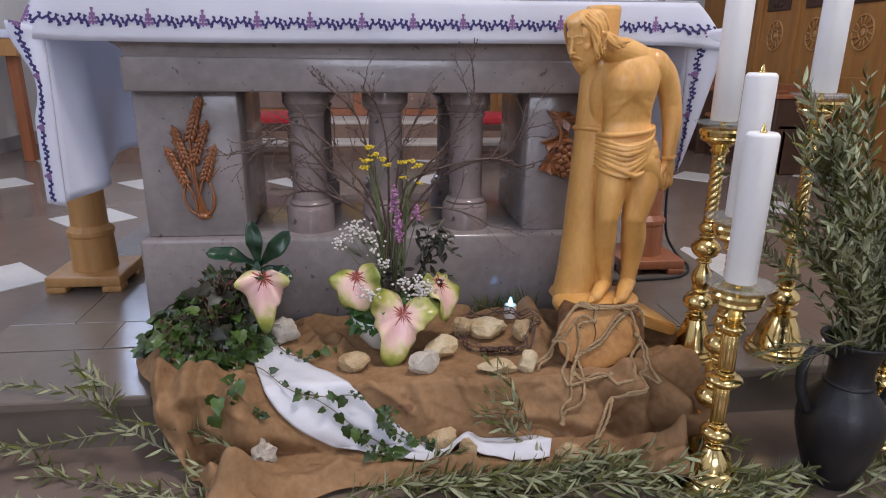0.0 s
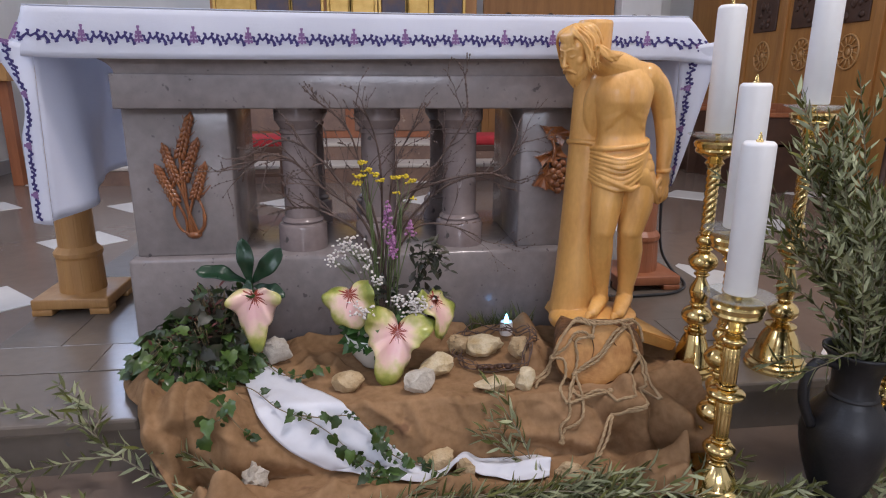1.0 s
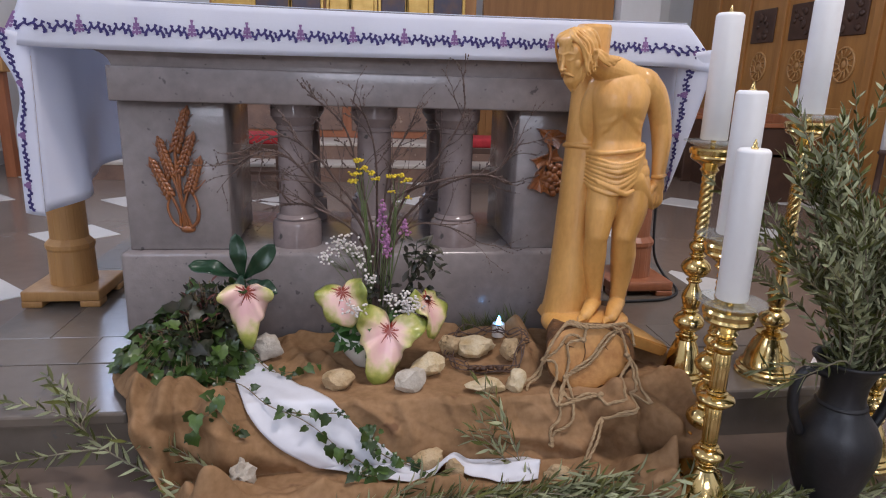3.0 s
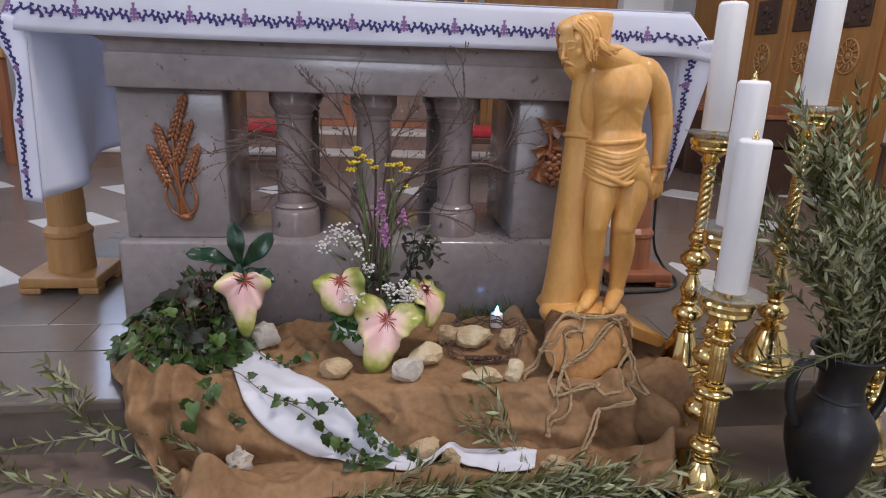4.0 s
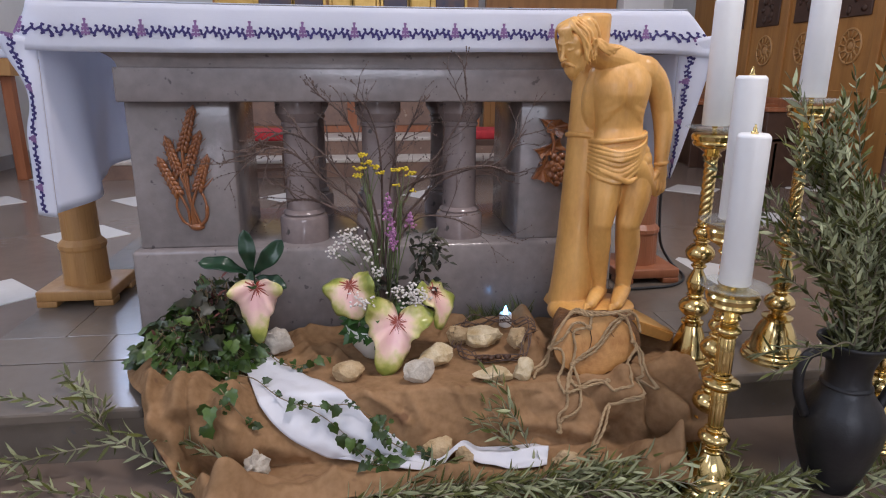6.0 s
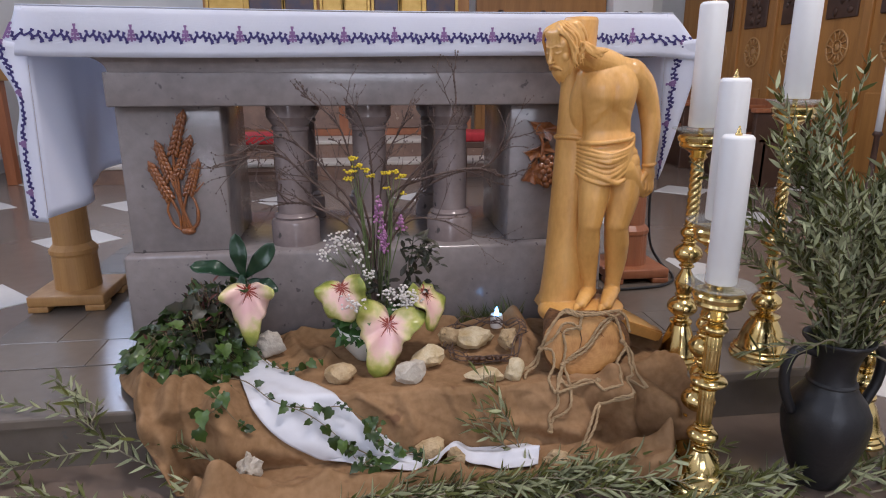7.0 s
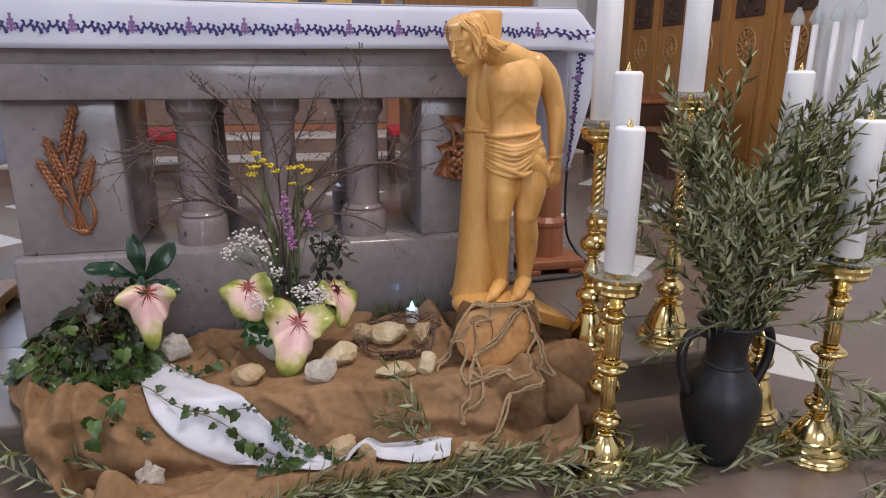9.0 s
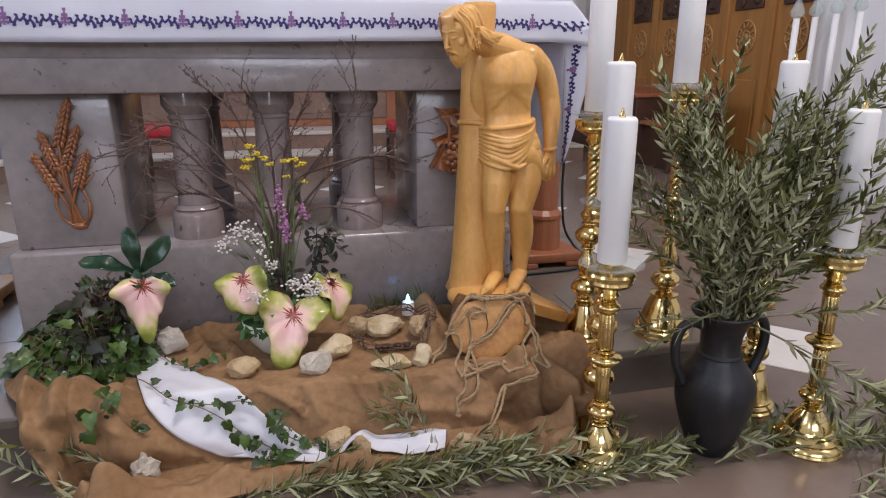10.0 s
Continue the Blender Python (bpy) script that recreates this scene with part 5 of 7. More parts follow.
grapes = thing("grape_relief", "reddish carved grapes with vine leaves fixed to the stone pillar", "relief")
rng = random.Random(3)
for i in range(16):
    a = i * 2.4
    r = 0.011 * math.sqrt(i)
    part("grape", blob((1.352 + r * math.cos(a) * 0.75, -0.016 - 0.006 * (1 - r / 0.05), 0.540 + r * math.sin(a) * 1.15), (0.0135, 0.013, 0.0135), None, 2), COPPER, grapes)


def pointed_leaf(outline, cx, cz):
    """Carved leaf: raised middle, folded towards its points, with a thick rim."""
    b = bmesh.new()
    c = b.verts.new((cx, -0.012, cz))
    ring, rim = [], []
    n = len(outline)
    for k in range(n):
        (xa, za), (xb, zb) = outline[k], outline[(k + 1) % n]
        for t in (0.0, 0.33, 0.66):
            x, z = xa + (xb - xa) * t, za + (zb - za) * t
            pull = 0.12 * math.sin(math.pi * t)
            x, z = x + (cx - x) * pull, z + (cz - z) * pull
            ring.append(b.verts.new((x, -0.030 if t == 0 else -0.020, z)))
            rim.append(b.verts.new((x, -0.001, z)))
    m = len(ring)
    for k in range(m):
        j2 = (k + 1) % m
        b.faces.new((c, ring[k], ring[j2]))
        b.faces.new((ring[k], rim[k], rim[j2], ring[j2]))
    bmesh.ops.recalc_face_normals(b, faces=b.faces)
    return b


part("vine_leaf", pointed_leaf(((1.282, 0.702), (1.348, 0.700), (1.395, 0.68), (1.352, 0.637), (1.306, 0.658)), 1.335, 0.675), COPPER, grapes, smooth=False)
part("vine_leaf", pointed_leaf(((1.264, 0.601), (1.306, 0.614), (1.348, 0.640), (1.375, 0.60), (1.318, 0.585), (1.290, 0.572)), 1.322, 0.606), COPPER, grapes, smooth=False)
part("vine_leaf", pointed_leaf(((1.263, 0.506), (1.290, 0.560), (1.312, 0.585), (1.325, 0.55), (1.335, 0.487), (1.305, 0.493)), 1.302, 0.535), COPPER, grapes, smooth=False)
part("vine_stem", tube(spline([(1.31, -0.012, 0.68), (1.33, -0.02, 0.63), (1.325, -0.02, 0.58)], 6), 0.006, 6), COPPER, grapes)

# ---- plants ----


def leaf(bm, p, d, n, length, width, bend=0.15, mi=0, seg=3, fold=0.12):
    """A pointed leaf from p along d, facing n, with a folded midrib; its underside takes the second material."""
    d, n = d.normalized(), n.normalized()
    s = d.cross(n)
    if s.length < 1e-4:
        s = d.orthogonal()
    s.normalize()
    n = s.cross(d)
    sides = ((1, 0.0, mi), (-1, -0.0007, mi + 1)) if mi >= 0 else ((1, 0.0, 0),)
    for sgn, off, mat_i in sides:
        rows = []
        for i in range(seg + 1):
            t = i / seg
            c = p + d * length * t - n * bend * length * t * t + n * off
            w = width * math.sin(math.pi * (0.06 + 0.94 * t) ** 0.85) * 0.5
            if i == seg:
                rows.append([bm.verts.new(c)])
            else:
                rows.append([bm.verts.new(c - s * w + n * w * fold * 2), bm.verts.new(c), bm.verts.new(c + s * w + n * w * fold * 2)])
        for a, c in zip(rows, rows[1:]):
            fs = [(a[0], a[1], c[0]), (a[1], a[2], c[0])] if len(c) == 1 else [(a[0], a[1], c[1], c[0]), (a[1], a[2], c[2], c[1])]
            for f in fs:
                fc = bm.faces.new(f if sgn > 0 else f[::-1])
                fc.material_index = mat_i
                fc.smooth = True


OLIVEBACK = mat("olive_leaf_underside", (0.27, 0.29, 0.145), (0.38, 0.40, 0.23), rough=0.6, scale=9, vary=0.3)


def sprig_meshes(pts, rng, leaf_len=0.050, leaf_w=0.0082, gap=0.0165, r0=0.0032, side=3, bare=0.15, flip=0.45):
    """A woody olive stem with short side shoots, and all its leaves."""
    stem, lv = bmesh.new(), bmesh.new()
    main = spline(pts, 8)
    lines = [(main, r0)]
    for k in range(side):
        i = int(len(main) * rng.uniform(0.35, 0.85))
        i = min(max(i, 1), len(main) - 2)
        d = (main[i + 1] - main[i - 1]).normalized()
        o = Vector((rng.uniform(-1, 1), rng.uniform(-1, 1), rng.uniform(-0.2, 0.8)))
        q = (d * 1.0 + o * 0.55).normalized()
        ln = rng.uniform(0.07, 0.16)
        lines.append((spline([main[i], main[i] + q * ln * 0.5, main[i] + (q * 0.85 + d * 0.25) * ln], 5), r0 * 0.5))
    for li, (line, r) in enumerate(lines):
        n = len(line)
        tube(line, [r * (1 - 0.75 * i / (n - 1)) for i in range(n)], 5, stem)
        total = sum((b2 - a).length for a, b2 in zip(line, line[1:]))
        s, k, acc = total * (bare if li == 0 else 0.1), 0, 0.0
        ang = rng.uniform(0, 6.28)
        for a, b2 in zip(line, line[1:]):
            seg_l = (b2 - a).length
            while s <= acc + seg_l and seg_l > 1e-6:
                p = a.lerp(b2, (s - acc) / seg_l)
                d = (b2 - a).normalized()
                u = d.orthogonal().normalized()
                w = d.cross(u)
                for sg in (0, math.pi):
                    an = ang + sg + rng.uniform(-0.4, 0.4)
                    o = u * math.cos(an) + w * math.sin(an)
                    if rng.random() < 0.9:
                        f = rng.uniform(0.7, 1.15) * (0.75 if s > total * 0.9 else 1)
                        leaf(lv, p, d * rng.uniform(0.6, 1.1) + o * rng.uniform(0.5, 1.15) + Vector((rng.uniform(-0.25, 0.25), rng.uniform(-0.25, 0.25), rng.uniform(-0.2, 0.3))), (o.cross(d).cross(d) * -1 + Vector((0, 0, rng.uniform(0.0, 1.0)))) * (-1 if rng.random() < flip else 1), leaf_len * f, leaf_w * f, rng.uniform(-0.1, 0.3))
                ang += math.pi / 2
                s += gap * rng.uniform(0.8, 1.3)
            acc += seg_l
        leaf(lv, line[-1], (line[-1] - line[-2]), Vector((0, -0.3, 1)), leaf_len * 0.8, leaf_w * 0.8)
    return stem, lv


def sprig(name, pts, rng, label, group, **kw):
    t = thing(name, label, "branch", group)
    stem, lv = sprig_meshes([Vector(p) for p in pts], rng, **kw)
    part("stem", stem, OLIVESTEM, t)
    me = finish(lv, False)
    me.materials.append(OLIVE)
    me.materials.append(OLIVEBACK)
    tagged(part("leaves", me, OLIVE, t), kind="stuff")
    return t


rng = random.Random(11)
J = Vector((1.868, -0.790, 0.232))
tips = [(1.58, -0.72, 0.62), (1.63, -0.70, 0.52), (1.66, -0.62, 0.70), (1.71, -0.66, 0.93), (1.75, -0.74, 0.86), (1.86, -0.66, 0.93), (2.33, -0.64, 0.97), (2.28, -0.80, 0.95), (2.48, -0.68, 0.62), (2.44, -0.84, 0.55)]
for k in range(34):
    a = k / 33
    x = 1.66 + 0.84 * ((a * 1.618 * 7) % 1)
    low, high = (0.50, 0.84) if x < 2.1 else (0.50, 0.92)
    tips.append((x, -0.92 + 0.36 * ((a * 5.3 + 0.2) % 1), low + (high - low) * rng.random()))
for k in range(16):
    a = k / 15
    tips.append((1.66 + 0.44 * ((a * 6.1 + 0.15) % 1), -0.86 + 0.22 * ((a * 4.7) % 1), 0.56 + 0.30 * rng.random()))
for tip in tips:
    tp = Vector((1.868 + (tip[0] - 1.892) * 0.966, tip[1] - 0.015, 0.205 + (tip[2] - 0.25) * 0.966)) + Vector((rng.uniform(-0.015, 0.015), rng.uniform(-0.03, 0.03), rng.uniform(-0.06, -0.01)))
    a = J + Vector(((tp.x - J.x) * 0.06 + rng.uniform(-0.015, 0.015), (tp.y - J.y) * 0.1, -0.08))
    bend = Vector((rng.uniform(-0.03, 0.03), rng.uniform(-0.03, 0.03), 0))
    m1 = a.lerp(tp, 0.35) + bend * 0.7 + Vector((-(tp.x - J.x) * 0.14, 0, 0.05))
    m2 = a.lerp(tp, 0.7) + bend * 0.6 + Vector((-(tp.x - J.x) * 0.07, 0, 0.03))
    sprig("olive_branch", [a, m1, m2, tp], rng, "fresh green olive branch standing in the black jug", "olive branches in the jug", side=3, bare=0.10, gap=0.0172, leaf_len=0.040, leaf_w=0.0090, r0=0.0028, flip=0.10)
sprig("olive_branch", [(1.86, -0.80, 0.215), (1.79, -0.84, 0.255), (1.71, -0.86, 0.240), (1.60, -0.87, 0.205)], rng, "thin olive twig drooping sideways from the jug", "olive branches in the jug", side=1, bare=0.1)
sprig("olive_branch", [(1.89, -0.80, 0.215), (2.05, -0.86, 0.24), (2.20, -0.88, 0.24), (2.30, -0.86, 0.26), (2.38, -0.86, 0.27)], rng, "thin olive twig drooping sideways from the jug", "olive branches in the jug", side=2, bare=0.25)
sprig("olive_branch", [(1.90, -0.81, 0.215), (1.98, -0.90, 0.17), (2.06, -0.93, 0.06), (2.09, -0.94, 0.0)], rng, "olive twig hanging down beside the jug handle", "olive branches in the jug", side=3, bare=0.3)
sprig("olive_branch", [(1.90, -0.81, 0.215), (2.03, -0.92, 0.15), (2.18, -0.95, 0.06), (2.24, -0.96, 0.03)], rng, "olive twig hanging down beside the jug handle", "olive branches in the jug", side=2, bare=0.45)

# olive branches laid along the floor
Z = LOW
lay = [
    [(0.42, -0.705, Z + 0.02), (0.26, -0.635, Z + 0.045), (0.09, -0.56, Z + 0.10), (0.0, -0.52, 0.005), (-0.12, -0.47, 0.02), (-0.30, -0.41, 0.02)],
    [(0.09, -0.56, Z + 0.105), (-0.02, -0.545, Z + 0.085), (-0.12, -0.55, Z + 0.07), (-0.20, -0.56, Z + 0.055)],
    [(0.03, -0.535, 0.0), (0.035, -0.50, 0.02), (0.0, -0.46, 0.025), (-0.03, -0.44, 0.022)],
    [(0.42, -0.70, Z + 0.02), (0.36, -0.63, Z + 0.06), (0.27, -0.58, Z + 0.10), (0.22, -0.565, Z + 0.12)],
    [(0.56, -0.73, Z + 0.02), (0.40, -0.72, Z + 0.025), (0.22, -0.69, Z + 0.02), (0.05, -0.71, Z + 0.012), (-0.08, -0.74, Z + 0.012)],
    [(0.40, -0.74, Z + 0.02), (0.22, -0.73, Z + 0.02), (0.05, -0.66, Z + 0.02), (-0.08, -0.61, Z + 0.015), (-0.16, -0.60, Z + 0.012)],
    [(0.40, -0.76, Z + 0.02), (0.20, -0.77, Z + 0.015), (0.0, -0.75, Z + 0.012), (-0.2, -0.76, Z + 0.012)],
    [(0.30, -0.80, Z + 0.02), (0.10, -0.80, Z + 0.015), (-0.1, -0.80, Z + 0.012)],
]
for k in range(15):
    x0 = 0.60 + 0.052 * k
    y0 = -0.775 + rng.uniform(-0.055, 0.045)
    ln = rng.uniform(0.28, 0.42)
    dy = rng.uniform(-0.05, 0.05)
    h = rng.uniform(0.015, 0.05)
    lay.append([(x0, y0, Z + 0.02), (x0 + ln * 0.33, y0 + dy * 0.3 + 0.012, Z + 0.02 + h), (x0 + ln * 0.66, y0 + dy * 0.6 + 0.01, Z + 0.02 + h * 0.8), (x0 + ln, y0 + dy, Z + 0.015)])
for k in range(9):
    x0 = 1.32 + 0.125 * k
    y0 = -0.865 + rng.uniform(-0.06, 0.05) - 0.02 * smoothstep(1.9, 2.4, x0)
    ln = rng.uniform(0.28, 0.45)
    dy = rng.uniform(-0.03, 0.09)
    h = rng.uniform(0.01, 0.035)
    if k == 9:
        dy = 0.11
    lay.append([(x0, y0, Z + 0.015), (x0 + ln * 0.33, y0 + dy * 0.3, Z + 0.018 + h), (x0 + ln * 0.66, y0 + dy * 0.6, Z + 0.018 + h), (x0 + ln, y0 + dy, Z + 0.014)])
lay += [[(2.10, -1.02, Z + 0.015), (2.25, -1.00, Z + 0.03), (2.42, -0.98, Z + 0.03), (2.55, -0.92, Z + 0.02)], [(2.05, -1.06, Z + 0.012), (2.25, -1.06, Z + 0.02), (2.45, -1.02, Z + 0.02)], [(2.30, -0.90, Z + 0.02), (2.42, -0.86, Z + 0.03), (2.58, -0.84, Z + 0.02)], [(1.13, -0.66, Z + 0.02), (1.122, -0.625, Z + 0.04), (1.112, -0.60, Z + 0.08), (1.085, -0.585, Z + 0.125), (1.05, -0.575, Z + 0.155)], [(1.16, -0.66, Z + 0.02), (1.09, -0.615, Z + 0.05), (1.03, -0.595, Z + 0.085), (0.985, -0.58, Z + 0.11)]]
for i, pts in enumerate(lay):
    thin = i < 8 or i >= len(lay) - 2
    far = 23 <= i < len(lay) - 2
    sprig("olive_branch", pts, rng, "cut olive branch lying along the foot of the step", "olive branches on the floor", side=2 if thin else 3, bare=0.06, gap=0.021 if thin else (0.019 if far else 0.0165), leaf_len=0.046 if thin else 0.052, leaf_w=0.0088, r0=0.0028, flip=0.55)

for k in range(9):
    x0, y0 = 0.50 - 0.07 * k + rng.uniform(-0.05, 0.05), -0.80 + rng.uniform(-0.05, 0.04)
    ln, dy = rng.uniform(0.25, 0.4), rng.uniform(-0.04, 0.07)
    sprig("olive_branch", [(x0, y0, Z + 0.018), (x0 - ln * 0.35, y0 + dy * 0.3, Z + 0.030), (x0 - ln * 0.7, y0 + dy * 0.7, Z + 0.026), (x0 - ln, y0 + dy, Z + 0.014)], rng, "cut olive branch lying along the foot of the step", "olive branches on the floor", side=2, bare=0.08, gap=0.019, leaf_len=0.046, leaf_w=0.0088, r0=0.0028, flip=0.55)


def ivy_leaf(bm, p, d, n, size):
    """Five-pointed ivy leaf as a small fan with raised middle."""
    d, n = d.normalized(), n.normalized()
    s = d.cross(n)
    s = s.normalized() if s.length > 1e-4 else d.orthogonal().normalized()
    n = s.cross(d)
    out = ((0.0, 0.0), (0.26, -0.12), (0.44, 0.08), (0.36, 0.28), (0.38, 0.52), (0.22, 0.66), (0.0, 1.0), (-0.22, 0.66), (-0.38, 0.52), (-0.36, 0.28), (-0.44, 0.08), (-0.26, -0.12))
    c = bm.verts.new(p + d * size * 0.35 + n * size * 0.05)
    vs = [bm.verts.new(p + s * size * a + d * size * b2 + n * size * (0.34 * abs(a) - 0.16 * b2 * b2)) for a, b2 in out]
    for k in range(len(vs)):
        f = bm.faces.new((c, vs[k], vs[(k + 1) % len(vs)]))
        f.smooth = True


# ivy heap on the burlap
heap = thing("ivy_heap", "heap of dark green ivy and reddish shrub leaves beside the altar", "plant")
rng = random.Random(21)
iv, rd, dk, stems = bmesh.new(), bmesh.new(), bmesh.new(), bmesh.new()
HC = Vector((0.215, -0.235, 0.0))


def heap_point(a, e, f=1.0):
    r = 1 + 0.18 * noise.noise(Vector((math.cos(a) * 2, math.sin(a) * 2, e * 3)))
    return HC + Vector((0.168 * r * f * math.cos(a) * math.cos(e), 0.165 * r * f * math.sin(a) * math.cos(e), 0.02 + 0.255 * r * f * math.sin(e) * (0.75 + 0.25 * math.cos(a - 0.3))))


for k in range(900):
    a, e = rng.uniform(0, 2 * math.pi), math.asin(rng.random() ** 0.8)
    f = rng.uniform(0.72, 1.03)
    p = heap_point(a, e, f)
    n = (p - HC).normalized()
    d = (n * 0.3 + Vector((rng.uniform(-1, 1), rng.uniform(-1, 0.3), rng.uniform(-1, 0.2)))).normalized()
    upper = p.z > 0.13 and p.x < 0.32
    if upper and rng.random() < 0.68:
        leaf(rd if rng.random() < 0.5 else dk, p, (n + d * 0.6), Vector((0, -0.4, 1)), rng.uniform(0.02, 0.034), rng.uniform(0.008, 0.012), 0.2, -1)
    else:
        ivy_leaf(iv if rng.random() < 0.7 else dk, p, d, n + Vector((rng.uniform(-0.7, 0.7), rng.uniform(-0.9, 0.3), rng.uniform(-0.5, 0.7))), rng.choice((0.022, 0.030, 0.038, 0.048)) * rng.uniform(0.85, 1.15))
for k in range(120):
    a, e = rng.uniform(0, 2 * math.pi), rng.uniform(0.1, 1.5)
    p = heap_point(a, e, 1.0)
    tube(spline([HC + Vector((rng.uniform(-0.05, 0.05), rng.uniform(-0.05, 0.05), 0.03)), heap_point(a + 0.2, e * 0.8, 0.6), p], 4), 0.0016, 4, stems)
for k in range(110):
    a = rng.uniform(math.pi * 0.95, math.pi * 1.95)
    r = rng.uniform(0.92, 1.12)
    x, y = HC.x + 0.17 * r * math.cos(a), HC.y + 0.17 * r * math.sin(a)
    p = Vector((x, y, cloth_z(x, y) + rng.uniform(0.012, 0.05)))
    tube([p, p + Vector((-(x - HC.x) * 0.25, -(y - HC.y) * 0.25, 0.02))], 0.0009, 3, stems)
    ivy_leaf(iv, p, Vector((math.cos(a) + rng.uniform(-0.6, 0.6), math.sin(a), rng.uniform(-0.8, 0.2))), Vector((rng.uniform(-0.4, 0.4), -0.8, rng.uniform(0.3, 1.0))), rng.uniform(0.022, 0.042))
tagged(part("ivy_leaves", iv, IVY, heap), kind="stuff")
tagged(part("red_leaves", rd, REDLEAF, heap), kind="stuff")
tagged(part("dark_leaves", dk, DARKLEAF, heap), kind="stuff")
tagged(part("stems", stems, IVYSTEM, heap), kind="stuff")
# dark solid core added to fill the heap behind its leaves
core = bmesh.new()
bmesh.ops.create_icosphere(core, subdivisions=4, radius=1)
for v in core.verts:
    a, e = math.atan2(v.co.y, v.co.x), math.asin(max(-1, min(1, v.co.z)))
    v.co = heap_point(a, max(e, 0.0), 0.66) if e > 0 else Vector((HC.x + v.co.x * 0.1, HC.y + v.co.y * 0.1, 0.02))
part("dark_core", core, DARKLEAF, heap, "dark solid core inside the leaf heap")


def broad_leaf(name, parent, p, q, n, width, material, cup=0.25):
    p, q, n = Vector(p), Vector(q), Vector(n)
    d = q - p
    s = d.cross(n).normalized()
    n = s.cross(d).normalized()

    def f(u, v):
        t = u
        w = width * 0.5 * min(1, (0.12 + 1.5 * t)) * max(0.0, 1 - t ** 5) ** 0.55
        c = p + d * t + n * d.length * 0.12 * math.sin(math.pi * t)
        k = 2 * v - 1
        return c + s * w * k + n * w * cup * abs(k) + n * 0.004 * math.sin(t * 14 + k)
    return thicken(part(name, sheet(f, 14, 8), material, parent), 0.001)


rubber = thing("rubber_plant_leaves", "glossy dark green broad leaves on a short stem", "plant")
part("stem", tube(spline([(0.375, -0.20, 0.08), (0.380, -0.22, 0.18), (0.380, -0.235, 0.275)], 5), [0.006] * 11, 8), IVY, rubber)
broad_leaf("leaf", rubber, (0.378, -0.235, 0.272), (0.366, -0.245, 0.412), (0.15, -1, 0.1), 0.050, GLOSSLEAF)
broad_leaf("leaf", rubber, (0.383, -0.235, 0.275), (0.474, -0.25, 0.380), (0.35, -1, 0.4), 0.056, GLOSSLEAF)
broad_leaf("leaf", rubber, (0.373, -0.235, 0.272), (0.236, -0.26, 0.320), (0.0, -0.7, 1), 0.056, GLOSSLEAF)
broad_leaf("leaf", rubber, (0.378, -0.24, 0.290), (0.365, -0.275, 0.215), (0.0, -1, 0.4), 0.045, GLOSSLEAF)
broad_leaf("leaf", rubber, (0.385, -0.235, 0.265), (0.476, -0.255, 0.232), (0.0, -0.7, 1), 0.048, GLOSSLEAF)


